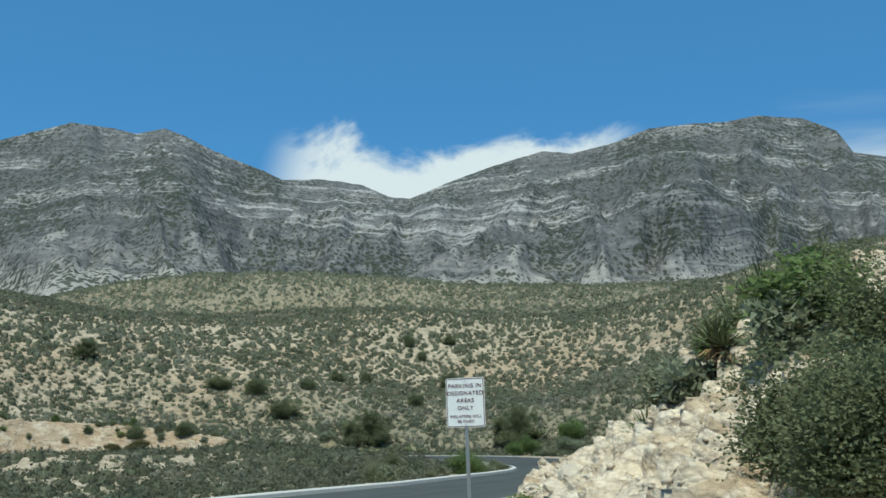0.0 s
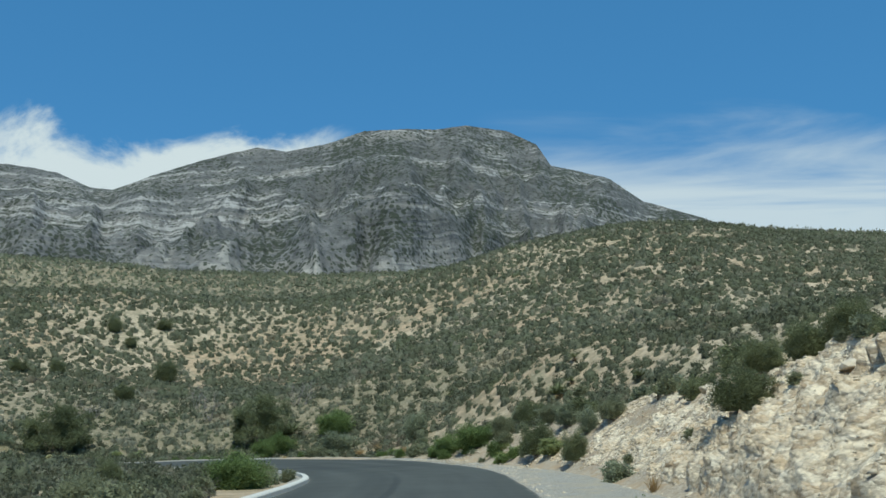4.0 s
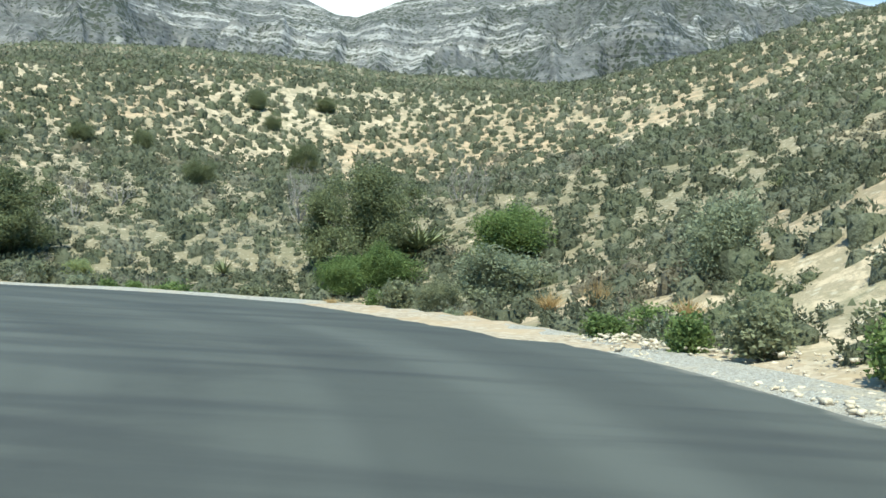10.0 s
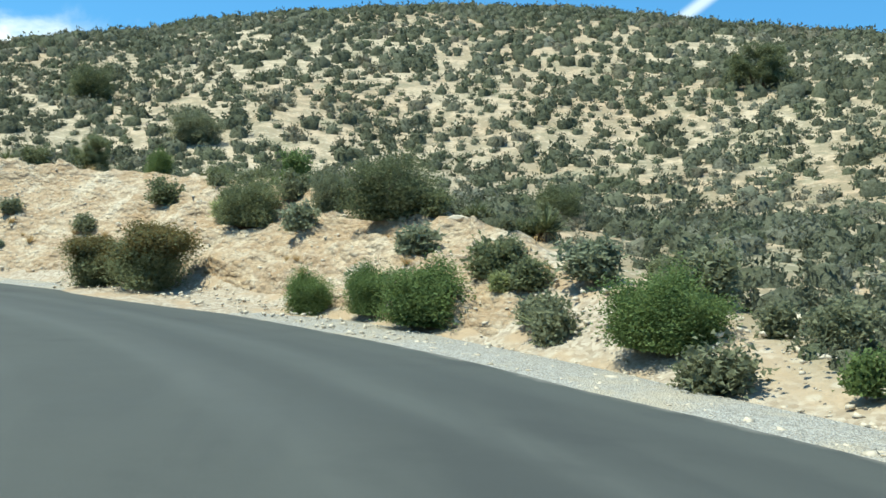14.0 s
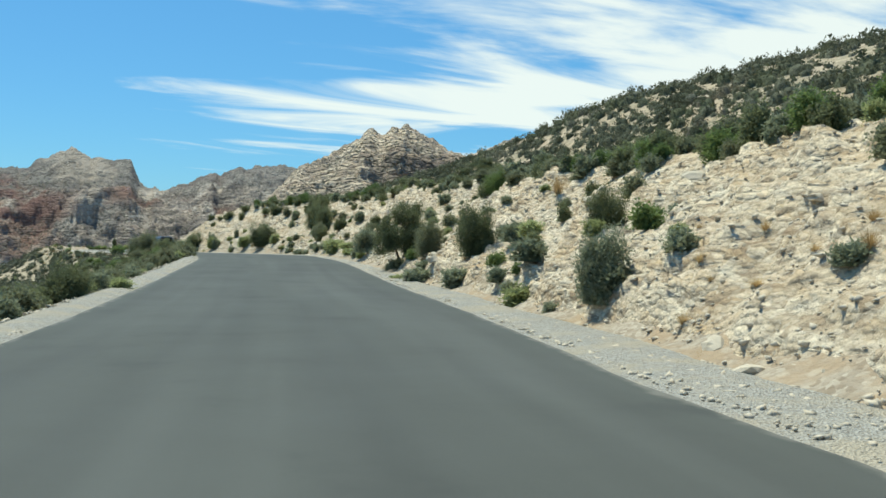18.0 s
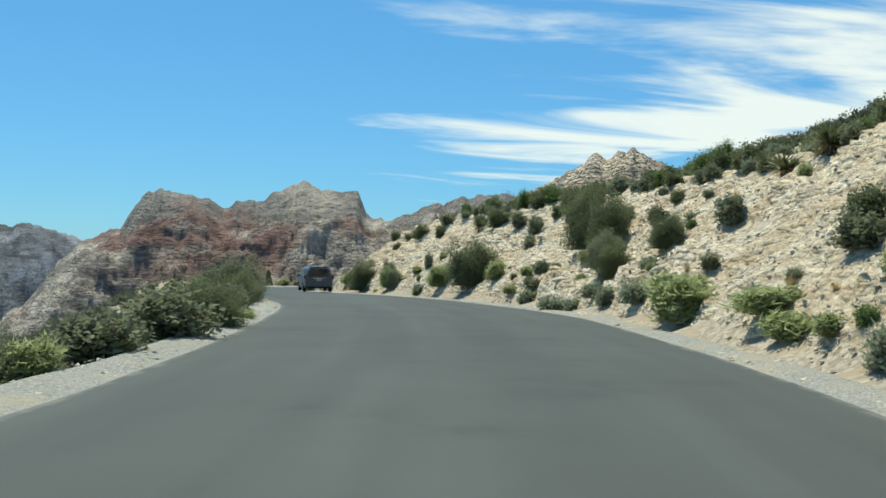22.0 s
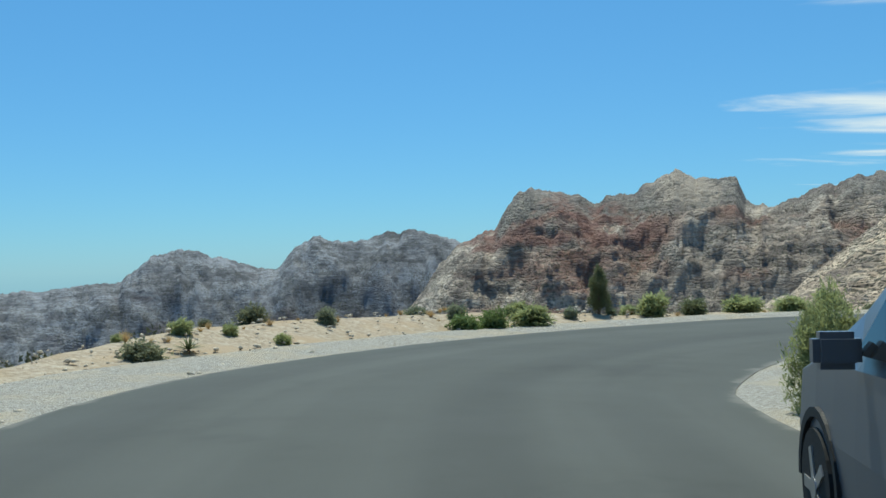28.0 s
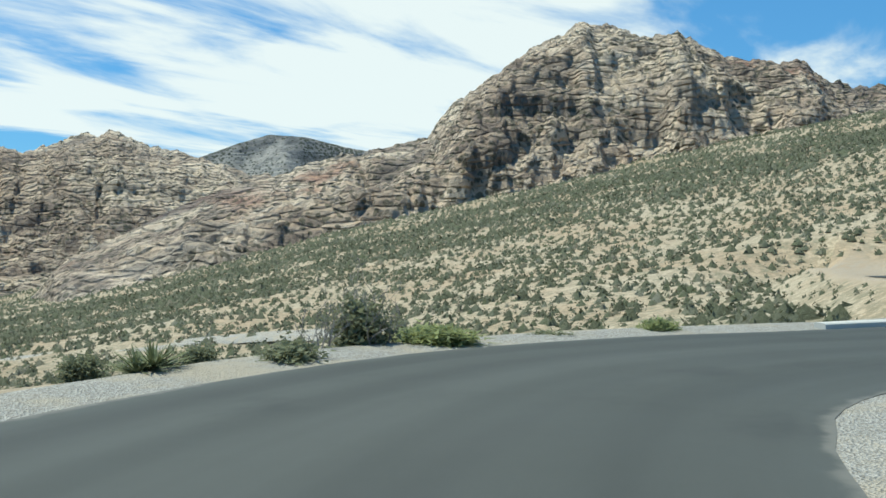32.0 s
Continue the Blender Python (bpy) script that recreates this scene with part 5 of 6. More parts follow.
for i, (kind, (nm, lab, leaf, count, per_tip, cloud, size, spread, long, second)) in enumerate(SHRUBS.items()):
    for v in range(3):
        MAKERS[kind, v] = lambda nm=nm, lab=lab, leaf=leaf, i=i, v=v, count=count, per_tip=per_tip, cloud=cloud, size=size, spread=spread, long=long, second=second: bush(nm, lab, "shrub", leaf, 100 + 10 * i + v, count - 2, int(per_tip * 0.42), cloud, size * 1.9, spread, None, 2, long, second)
        MAKERS[kind, "low", v] = lambda nm=nm, lab=lab, leaf=leaf, i=i, v=v, count=count, per_tip=per_tip, cloud=cloud, size=size, spread=spread, long=long, second=second: bush(nm, lab, "shrub", leaf, 500 + 10 * i + v, count - 1, int(per_tip * 0.7), cloud * 1.5, size * 2.3, spread, None, 1, long, second)
    MAKERS[kind, "tall"] = lambda nm=nm, lab=lab, leaf=leaf, i=i, count=count, per_tip=per_tip, cloud=cloud, size=size, spread=spread, long=long, second=second: bush(nm, lab, "shrub", leaf, 400 + 10 * i, count, int(per_tip * 4.2), cloud * 0.95, size * 0.62, spread, None, 2, long, second)
for v in range(2):
    MAKERS["juniper", v] = lambda v=v: juniper("juniper_tree", "dense dark green juniper tree on the slope", 181 + v)
    MAKERS["yucca", v] = lambda v=v: yucca("yucca", "spiky grey-green yucca with stiff leaves", 191 + v, 1 + 2 * v)
    MAKERS["dead", v] = lambda v=v: dead_shrub("dead_shrub", "bare grey dead shrub among the scrub", 201 + v)
    MAKERS["straw", v] = lambda v=v: grass_tuft("grass_tuft", "dry straw-coloured bunch grass", 211 + v)
GROUPS = {"yucca": "yuccas on the slopes", "juniper": "junipers in the gully", "dead": "dead shrubs in the gully"}


def off_road(x, y, gap=0.5):
    """Moves a place that lies on the asphalt to the nearer verge."""
    i = int(np.argmin((RC[:, 0] - x) ** 2 + (RC[:, 1] - y) ** 2))
    d = (x - RC[i, 0]) * RN[i, 0] + (y - RC[i, 1]) * RN[i, 1]
    a, b = wl(RS[i]) + gap, wr(RS[i]) + gap
    if -a < d < b:
        d = b if d > 0 else -a
        x, y = RC[i] + RN[i] * d
    return float(x), float(y)


def plant(kind, places, seed, sink=0.04):
    rnd = random.Random(seed)
    for x, y, h, wide in places:
        pick = rnd.randrange(3 if kind in SHRUBS else 2)
        key = (kind, pick)
        if kind in SHRUBS and h > 1.0:
            key = (kind, "tall")
        elif kind in SHRUBS and h < 0.62:
            key = (kind, "low", pick)
        x, y = off_road(x, y, 0.25 + 0.4 * wide)
        z = surface(x, y)
        m = pose(x, y, z - sink, 0, 0, rnd.uniform(0, 360)) @ Matrix.Diagonal((wide * rnd.uniform(0.95, 1.12), wide * rnd.uniform(0.95, 1.12), h * 1.05, 1))
        if key not in KINDS:
            ob = KINDS[key] = MAKERS[key]()
            ob.matrix_basis = m
        else:
            src = KINDS[key]
            ob = copy_thing(src, m @ Matrix.Diagonal((*(1 / c for c in src.scale), 1)))
        tagged(ob, group=GROUPS.get(kind, "roadside shrubs"))


# x, y, height and width of each plant, stretch by stretch
DARK_FIRST = [(8.5, 4.7, 1.15, 1.54), (-13, 19.2, 1.17, 1.28), (11, -37.7, 1.15, 1.7), (11.9, -36.9, 1.1, 1.7), (11.2, -38.6, 1.2, 1.6)]
DEAD_FIRST = [(10.2, 8.9, 1.06, 1.06)]
GREEN_FIRST = [(3.7, -5.8, 0.53, 0.47), (11.1, -33.9, 0.9, 1.5), (7.2, -31.6, 0.4, 0.5), (6.4, -28.6, 0.45, 0.6)]
OLIVE_FIRST = [(-8.7, 4, 1.24, 1.49), (9.3, -31.2, 0.6, 0.9), (9, -26.5, 0.7, 1)]
SAGE_FIRST = [(6.4, 12.2, 0.85, 1.02), (10.8, -34.3, 0.8, 1), (9.6, -33.2, 0.6, 0.8)]
STRAW_FIRST = [(6.2, 5.6, 0.93, 0.8)]
YUCCA_FIRST = [(10.1, -33.4, 0.8, 0.9), (8.7, -29.6, 0.85, 0.9), (8.4, -28.4, 0.6, 0.7), (10.9, -24.9, 2.1, 1.5), (10.2, -21.9, 1.9, 1.5), (10.4, -21.0, 1.4, 1.1)]
CREAM_HAIRPIN = [(-36.5, 63.1, 1.4, 1.81)]
DARK_HAIRPIN = [(-41.1, 129.6, 3.22, 3.57), (-56, 150, 2.59, 2.59), (-49.1, 157.4, 1.96, 2.67), (5.5, 29.5, 1.63, 1.73), (7.6, 43.5, 0.8, 0.89), (-56.4, 100, 1.58, 2.71), (-53.3, 118.1, 2, 2.11), (-51.2, 144.6, 1.99, 1.99), (-56.7, 112.9, 1.8, 2.56), (-38.5, 101.7, 1.92, 2.4), (-52.5, 83.9, 2.56, 4.39), (-54, 59, 1.76, 2.2), (-58.2, 55.3, 1.53, 1.87), (-48.2, 60.4, 0.92, 1.03), (-47, 60.9, 0.6, 0.76), (-56.5, 64.2, 1.09, 1.34), (-48.1, 65.2, 0.74, 0.86)]
DEAD_HAIRPIN = [(-15.5, 91.4, 2.76, 2.76), (-24.9, 88.8, 3.2, 3.66), (-37.3, 84.2, 2.77, 2.77), (-38.2, 90.2, 2.38, 2.72), (-14.3, 91.1, 2.66, 2.36), (-27.9, 95.2, 3.05, 2.03)]
GREEN_HAIRPIN = [(-7.9, 20.4, 1.55, 2.62), (-14.4, 72.6, 1.58, 3.5), (2.8, 41.4, 1.5, 3.2), (4.7, 45.2, 1.35, 2.2), (1.2, 43.8, 1.3, 1.9), (2.3, 40.7, 0.7, 0.93), (-15.7, 70.8, 1.62, 2.16), (-14.4, 71.7, 2.01, 2.01), (-9.3, 75.8, 2.42, 4.04), (-42.3, 61.6, 1.24, 1.71), (-51.4, 56.9, 1.05, 1.05), (-48.1, 59.2, 1.36, 2.04), (-50.1, 58.2, 1.11, 1.24), (-42, 61.7, 1.08, 1.49), (-38.7, 62.5, 0.48, 0.48)]
JUNIPER_HAIRPIN = [(-16.9, 76.9, 4.91, 5.67), (-36.3, 75.1, 4.47, 6.58)]
LIME_HAIRPIN = [(5, 32, 0.44, 0.87), (4.3, 35.6, 0.38, 0.51), (-30.5, 74.3, 0.83, 1.43), (-36.7, 65.5, 0.52, 1.56), (-27, 69.2, 1.11, 1.48)]
OLIVE_HAIRPIN = [(9.9, 43.2, 0.9, 1.08), (-10.2, 65.1, 1.27, 1.69), (-56.4, 57.5, 1.28, 1.12)]
RUSTY_HAIRPIN = [(-55.2, 52.5, 1.6, 2.5), (-56.9, 50.2, 1.3, 1.9)]
SAGE_HAIRPIN = [(-7.4, 24.6, 0.57, 0.86), (-8.5, 67.4, 1.88, 3.45), (5.9, 44.9, 1.46, 1.1), (-1.2, 58, 2.05, 2.3), (7.7, 41.9, 1.01, 1.69), (-41.9, 75, 1.57, 2.56), (-51.2, 59.3, 0.78, 1.05), (-46, 61.8, 0.84, 1.26), (-55.5, 56.7, 0.85, 0.92)]
STRAW_HAIRPIN = [(-4.4, 59.1, 1.58, 1.32), (4.1, 34.1, 0.54, 0.95), (-6.1, 62.4, 0.99, 1.7), (-2.1, 55, 0.83, 1.43), (-8.7, 63.6, 0.52, 1.31), (-11.9, 58.3, 0.31, 0.94)]
YELLOW_HAIRPIN = [(-34.1, 68.3, 0.63, 1.8), (-31.6, 66.2, 0.66, 1.68)]
YUCCA_HAIRPIN = [(-14.4, 77.5, 2.46, 3.02), (8.9, 47.2, 1.1, 1), (9.9, 47, 0.91, 1.21), (10.7, 50.5, 1.01, 1.34), (1.9, 76.1, 1.09, 1.45), (-14.2, 78.4, 2.21, 3.98), (-8.7, 68.9, 1.94, 3.06), (-22.9, 74.6, 1.62, 1.73), (-45, 60.6, 0.78, 1.07), (-53.1, 61.2, 0.79, 1.15)]
DARK_UPPER = [(-91.2, -72.1, 2.05, 2.1), (-80.6, -41.5, 1.32, 1.2), (-61.3, 91.7, 2.62, 3.92), (-67.8, 91.7, 1.95, 3.72), (-62.5, 52.4, 0.98, 1.18), (-95.1, 43.9, 2.36, 2.76), (-78.4, 10.4, 1.71, 1.4), (-76.6, 19.4, 1.13, 0.97), (-78.8, 14.7, 0.55, 0.41), (-94.3, -42.7, 2.37, 1.89), (-79.7, 14.9, 0.49, 0.42), (-93.8, -40.1, 1.97, 1.62), (-91.9, -35.9, 1.16, 1.1), (-93.1, -54.2, 2.34, 2.24), (-96.9, -60.6, 1.16, 1.31), (-95.5, -72.9, 1.05, 1.26), (-95.9, -69.4, 0.95, 0.76), (-95.1, -78.8, 0.77, 0.84), (-94.4, -75.4, 0.48, 0.6), (-95.7, -76.7, 0.39, 0.78)]
DEAD_UPPER = [(-97.8, -60.6, 1.11, 1.33)]
JUNIPER_UPPER = [(-90.3, 87.9, 2.87, 4.1), (-81.7, -1.4, 2.53, 2.4)]
LIME_UPPER = [(-67.6, 9.1, 0.42, 0.58), (-80.6, -31.9, 0.36, 0.72), (-78.7, 4.2, 0.27, 0.54), (-89.2, -26.8, 0.97, 1.39), (-92.7, -58.1, 1.22, 1.71), (-93.3, -51.1, 0.94, 0.94), (-91.1, -76.5, 0.84, 1.09), (-89.4, -83.2, 1.43, 0.95), (-91.4, -68.4, 0.23, 0.38)]
OLIVE_UPPER = [(-81.2, -45.8, 1.16, 1.16), (-79.9, -33.9, 0.91, 0.91), (-82.5, 51.5, 1.88, 2.51), (-79.9, 4.4, 1.49, 1.12), (-91.9, -36.5, 1.34, 1.34), (-97, -57.7, 0.85, 0.92), (-81, -50.2, 2.1, 2.2)]
SAGE_UPPER = [(-73.5, 23.1, 1.48, 1.04), (-75.3, 18, 0.54, 0.82), (-77.1, 11.4, 0.66, 1.03), (-75.8, 15.9, 0.42, 0.6), (-78.3, 6.6, 0.61, 1.05), (-86.1, -14.5, 1.43, 2.05), (-79.3, 5.2, 0.35, 0.61), (-81.5, -2.1, 0.39, 0.65), (-90.3, -31.2, 0.59, 0.83), (-90.7, -33.9, 0.62, 0.83), (-93.3, -45.3, 0.65, 0.65), (-93.5, -63.6, 1, 0.62), (-95.7, -52.8, 0.81, 0.71), (-90.6, -83.4, 0.96, 0.96), (-91.8, -65.7, 1.31, 0.79), (-92.1, -68, 1.41, 0.96), (-91.3, -70.8, 0.31, 0.35)]
STRAW_UPPER = [(-81.1, 11.2, 1.21, 0.97), (-90.3, -82.1, 1.14, 1.22)]
YUCCA_UPPER = [(-79, 57, 1.17, 1.46), (-96.5, -63.3, 1.5, 1.27)]
DARK_BEND = [(-91.2, -103.4, 0.51, 0.8), (-95.8, -104.1, 0.45, 0.38)]
GREEN_BEND = [(-84.5, -97.4, 0.41, 0.75), (-85.2, -97.9, 0.55, 0.7)]
JUNIPER_BEND = [(-88.2, -101.9, 1.41, 0.66)]
LIME_BEND = [(-81, -92.7, 0.25, 0.31), (-86.2, -98.7, 0.65, 1.19), (-89.8, -102.4, 0.79, 0.96), (-89.2, -103.4, 0.41, 0.64), (-92.9, -104.6, 0.54, 1.14), (-94.3, -104.4, 0.55, 1.05), (-95.8, -105.2, 0.74, 1.08), (-105.8, -104.6, 0.38, 1.07), (-106.4, -103.9, 0.41, 1.17), (-110.2, -102.2, 0.36, 0.68)]
OLIVE_BEND = [(-79.3, -89.4, 0.35, 0.7), (-97.1, -104.7, 0.34, 0.8), (-102.6, -104.5, 0.37, 0.8), (-99.8, -105.8, 0.31, 0.46), (-101.4, -105.4, 0.33, 0.49), (-104.8, -105.2, 0.85, 1.1), (-108, -103.4, 0.21, 0.63)]
SAGE_BEND = [(-87.3, -100.7, 0.36, 0.36)]
YUCCA_BEND = [(-79.8, -90.4, 0.52, 0.73), (-100.4, -105.3, 0.67, 1)]

DEAD_BEND = [(-104.8, -105.0, 1.5, 1.6), (-103.9, -105.3, 1.2, 1.2)]

for i, (kind, places) in enumerate((("dead", DEAD_BEND), ("dark", DARK_FIRST), ("dead", DEAD_FIRST), ("green", GREEN_FIRST), ("olive", OLIVE_FIRST), ("sage", SAGE_FIRST), ("straw", STRAW_FIRST), ("yucca", YUCCA_FIRST), ("cream", CREAM_HAIRPIN), ("dark", DARK_HAIRPIN), ("dead", DEAD_HAIRPIN), ("green", GREEN_HAIRPIN), ("juniper", JUNIPER_HAIRPIN), ("lime", LIME_HAIRPIN), ("olive", OLIVE_HAIRPIN), ("rusty", RUSTY_HAIRPIN), ("sage", SAGE_HAIRPIN), ("straw", STRAW_HAIRPIN), ("yellow", YELLOW_HAIRPIN), ("yucca", YUCCA_HAIRPIN), ("dark", DARK_UPPER), ("dead", DEAD_UPPER), ("juniper", JUNIPER_UPPER), ("lime", LIME_UPPER), ("olive", OLIVE_UPPER), ("sage", SAGE_UPPER), ("straw", STRAW_UPPER), ("yucca", YUCCA_UPPER), ("dark", DARK_BEND), ("green", GREEN_BEND), ("juniper", JUNIPER_BEND), ("lime", LIME_BEND), ("olive", OLIVE_BEND), ("sage", SAGE_BEND), ("yucca", YUCCA_BEND))):
    plant(kind, places, 70 + i)

# more growth on the slopes beside the hairpin and the third leg
DARK_SLOPE = [(6.5, 22.8, 1.3, 1.12), (6.8, 44.2, 1.51, 2.33), (8.2, 29.9, 0.92, 1.39), (-90.3, -22.3, 0.7, 0.8), (-92.5, -33.5, 1.04, 1.21), (-79.2, -28.7, 1.1, 1.5), (-97.9, -50.1, 1.16, 1.29), (-97.5, -51.9, 1.23, 1.09), (-97.8, -54.3, 0.82, 0.6), (-97, -71.5, 0.84, 1.44), (-97.2, -64.8, 0.71, 1.02)]
LIME_SLOPE = [(6, 27.2, 0.81, 1.49), (-89.8, -27.8, 0.75, 1.78), (-88.5, -22.7, 0.5, 1.18), (-87.9, -21.2, 0.45, 0.89), (-91.9, -66.4, 1.3, 1.7), (-92.5, -46.8, 0.34, 0.58)]
SAGE_SLOPE = [(7.4, 30.2, 1.23, 1.85), (7.7, 26.1, 1.26, 1.06), (-93, -30.8, 0.81, 0.97), (-97.4, -50.5, 0.52, 0.78), (-96.7, -54.7, 0.89, 0.74)]
OLIVE_SLOPE = [(8.6, 24.7, 1.01, 1.52), (6.8, 33.7, 1.04, 1.38), (4.4, 38.7, 1.39, 1.39), (-78.2, -26, 1.0, 1.7), (-77.1, -23.2, 0.8, 1.5), (-81.6, -52, 1.53, 2.12), (-92.3, -43.7, 0.48, 0.64)]
STRAW_SLOPE = [(6.4, 24.7, 0.5, 0.98), (4.1, 35.7, 0.6, 0.91), (6.5, 20.1, 0.39, 0.58), (-92.9, -47.4, 0.5, 0.8)]
YUCCA_SLOPE = [(8.8, 46.5, 1.4, 1.8), (12.7, 37.2, 1.12, 1.8), (-95.7, -31.9, 0.97, 1.41), (-95.7, -29.9, 1.2, 1.5), (-100.5, -35, 1.3, 1.8), (-98.3, -67.6, 1.04, 1.55), (-99.5, -55.2, 1.1, 1.4)]
DEAD_SLOPE = [(-98.6, -62.5, 1.3, 1.9), (-97.6, -61.0, 0.9, 1.4)]
for i, (kind, places) in enumerate((("dark", DARK_SLOPE), ("lime", LIME_SLOPE), ("sage", SAGE_SLOPE), ("olive", OLIVE_SLOPE), ("straw", STRAW_SLOPE), ("yucca", YUCCA_SLOPE), ("dead", DEAD_SLOPE))):
    plant(kind, places, 130 + i)


def crest_plants(kind, spans, count, lo, hi, out, seed):
    """Shrubs along the top of the road cut."""
    rnd = random.Random(seed)
    places = []
    for _ in range(count):
        s0, s1 = spans[rnd.randrange(len(spans))]
        s = rnd.uniform(s0, s1)
        d = wr(s) + float(by_s(s, R_SHO)) + max(float(by_s(s, R_CUT)), 0) / SLOPE + 0.3 + rnd.uniform(*out)
        h = rnd.uniform(lo, hi)
        places.append((*beside(s, d), h, h * rnd.uniform(0.9, 1.4)))
    plant(kind, places, seed)


BANKS = ((0, 74), (126, 268), (126, 268), (126, 268))
crest_plants("dark", BANKS, 90, 0.4, 1.05, (-1.3, 1.8), 301)
crest_plants("olive", BANKS, 70, 0.35, 0.85, (-1.3, 1.8), 302)
crest_plants("sage", BANKS, 50, 0.4, 1.0, (-0.9, 2.0), 303)
crest_plants("yucca", BANKS, 20, 0.7, 1.3, (-0.6, 2.0), 304)
crest_plants("straw", BANKS, 14, 0.4, 0.8, (-0.8, 2.0), 305)
crest_plants("green", BANKS, 20, 0.5, 1.2, (-1.0, 1.5), 306)
crest_plants("dark", ((9, 66),), 44, 0.5, 1.1, (-0.9, 1.0), 308)
crest_plants("olive", ((9, 66),), 26, 0.4, 0.9, (-0.9, 1.0), 309)
UPPER_CREST = ((160, 268),)
crest_plants("dark", UPPER_CREST, 50, 0.4, 0.85, (-0.9, 0.9), 341)
crest_plants("green", UPPER_CREST, 44, 0.4, 0.8, (-0.9, 0.9), 342)
crest_plants("sage", UPPER_CREST, 70, 0.35, 0.75, (-1.2, 0.9), 343)
crest_plants("juniper", ((140, 250),), 5, 1.3, 1.9, (1.5, 4.0), 307)


def bank_plants(kind, spans, count, lo, hi, seed):
    """Shrubs rooted on the face of the cut."""
    rnd = random.Random(seed)
    places = []
    for _ in range(count):
        s0, s1 = spans[rnd.randrange(len(spans))]
        s = rnd.uniform(s0, s1)
        run = max(float(by_s(s, R_CUT)), 0.3) / SLOPE
        h = lo + (hi - lo) * rnd.random() ** 2
        places.append((*beside(s, wr(s) + float(by_s(s, R_SHO)) + run * rnd.uniform(0.1, 0.95)), h, h * rnd.uniform(0.9, 1.4)))
    plant(kind, places, seed)


FACES = ((132, 262), (160, 262))
bank_plants("sage", FACES, 36, 0.25, 0.7, 331)
bank_plants("olive", FACES, 28, 0.25, 0.7, 332)
bank_plants("dark", FACES, 9, 0.3, 0.8, 333)
bank_plants("green", FACES, 12, 0.25, 0.6, 334)
bank_plants("lime", FACES, 16, 0.25, 0.6, 335)
bank_plants("straw", FACES, 30, 0.2, 0.5, 336)
bank_plants("olive", ((2, 70),), 10, 0.2, 0.5, 337)
bank_plants("sage", ((2, 70),), 8, 0.2, 0.5, 338)


def foot_plants(kind, s0, s1, count, lo, hi, seed, left=False):
    """Small growth where the shoulder meets the bank or the valley side."""
    rnd = random.Random(seed)
    places = []
    for _ in range(count):
        s = rnd.uniform(s0, s1)
        d = -(wl(s) + float(by_s(s, L_SHO)) + rnd.uniform(0.3, 3.5)) if left else wr(s) + float(by_s(s, R_SHO)) + rnd.uniform(-0.2, 2.2)
        h = rnd.uniform(lo, hi)
        places.append((*beside(s, d), h, h * rnd.uniform(1.0, 1.5)))
    plant(kind, places, seed)


foot_plants("lime", 150, 262, 18, 0.25, 0.55, 311)
foot_plants("sage", 150, 262, 20, 0.25, 0.6, 312)
foot_plants("straw", 128, 262, 40, 0.2, 0.5, 313)
foot_plants("straw", 132, 172, 40, 0.25, 0.55, 324)
foot_plants("green", 78, 132, 22, 0.4, 1.0, 314)
foot_plants("sage", 78, 132, 20, 0.3, 0.8, 315)
foot_plants("olive", 78, 132, 20, 0.4, 1.0, 321)
foot_plants("olive", 145, 258, 36, 0.5, 1.2, 316, True)
foot_plants("dark", 145, 255, 30, 0.6, 1.3, 317, True)
foot_plants("lime", 145, 265, 30, 0.3, 0.7, 318, True)
foot_plants("green", 145, 262, 26, 0.4, 1.0, 322, True)
foot_plants("sage", 145, 262, 24, 0.3, 0.7, 323, True)
foot_plants("olive", 48, 96, 12, 0.4, 0.9, 319, True)
foot_plants("straw", 240, 296, 90, 0.12, 0.3, 320, True)
foot_plants("straw", 268, 304, 60, 0.15, 0.4, 326, True)
foot_plants("lime", 270, 304, 16, 0.25, 0.5, 327, True)
foot_plants("sage", 262, 304, 16, 0.2, 0.45, 328, True)
foot_plants("olive", 238, 290, 34, 0.18, 0.5, 325, True)
foot_plants("lime", 238, 290, 16, 0.2, 0.45, 326, True)

# ================= stones =================
def stone_mesh(seed, parts=1):
    rnd = random.Random(seed)
    bm = bmesh.new()
    bmesh.ops.create_icosphere(bm, subdivisions=2, radius=1.0)
    q = Vector((rnd.random() * 50, rnd.random() * 50, 3))
    for v in bm.verts:
        n = noise.noise(v.co * 0.9 + q) * 0.55 + noise.noise(v.co * 2.2 + q) * 0.2
        v.co = v.co * (1 + n)
        v.co = Vector((round(v.co.x * 2.2) / 2.2 * 0.5 + v.co.x * 0.5, v.co.y, max(v.co.z, -0.55) * 0.62))
    me = bpy.data.meshes.new("rock")
    bm.to_mesh(me)
    bm.free()
    me.materials.append(ROCK)
    return me


STONES = [stone_mesh(s) for s in (1, 2, 3, 4, 5)]


def rock(x, y, size, seed, label="pale angular limestone rock on the bank"):
    rnd = random.Random(seed)
    ob = new("rock", STONES[seed % len(STONES)])
    z = surface(x, y)
    ob.matrix_basis = pose(x, y, z + size * 0.15, rnd.uniform(-15, 15), rnd.uniform(-15, 15), rnd.uniform(0, 360)) @ Matrix.Diagonal((size, size * rnd.uniform(0.6, 1.0), size * rnd.uniform(0.6, 0.9), 1))
    return tagged(ob, label, "rock", "rocks on the bank")


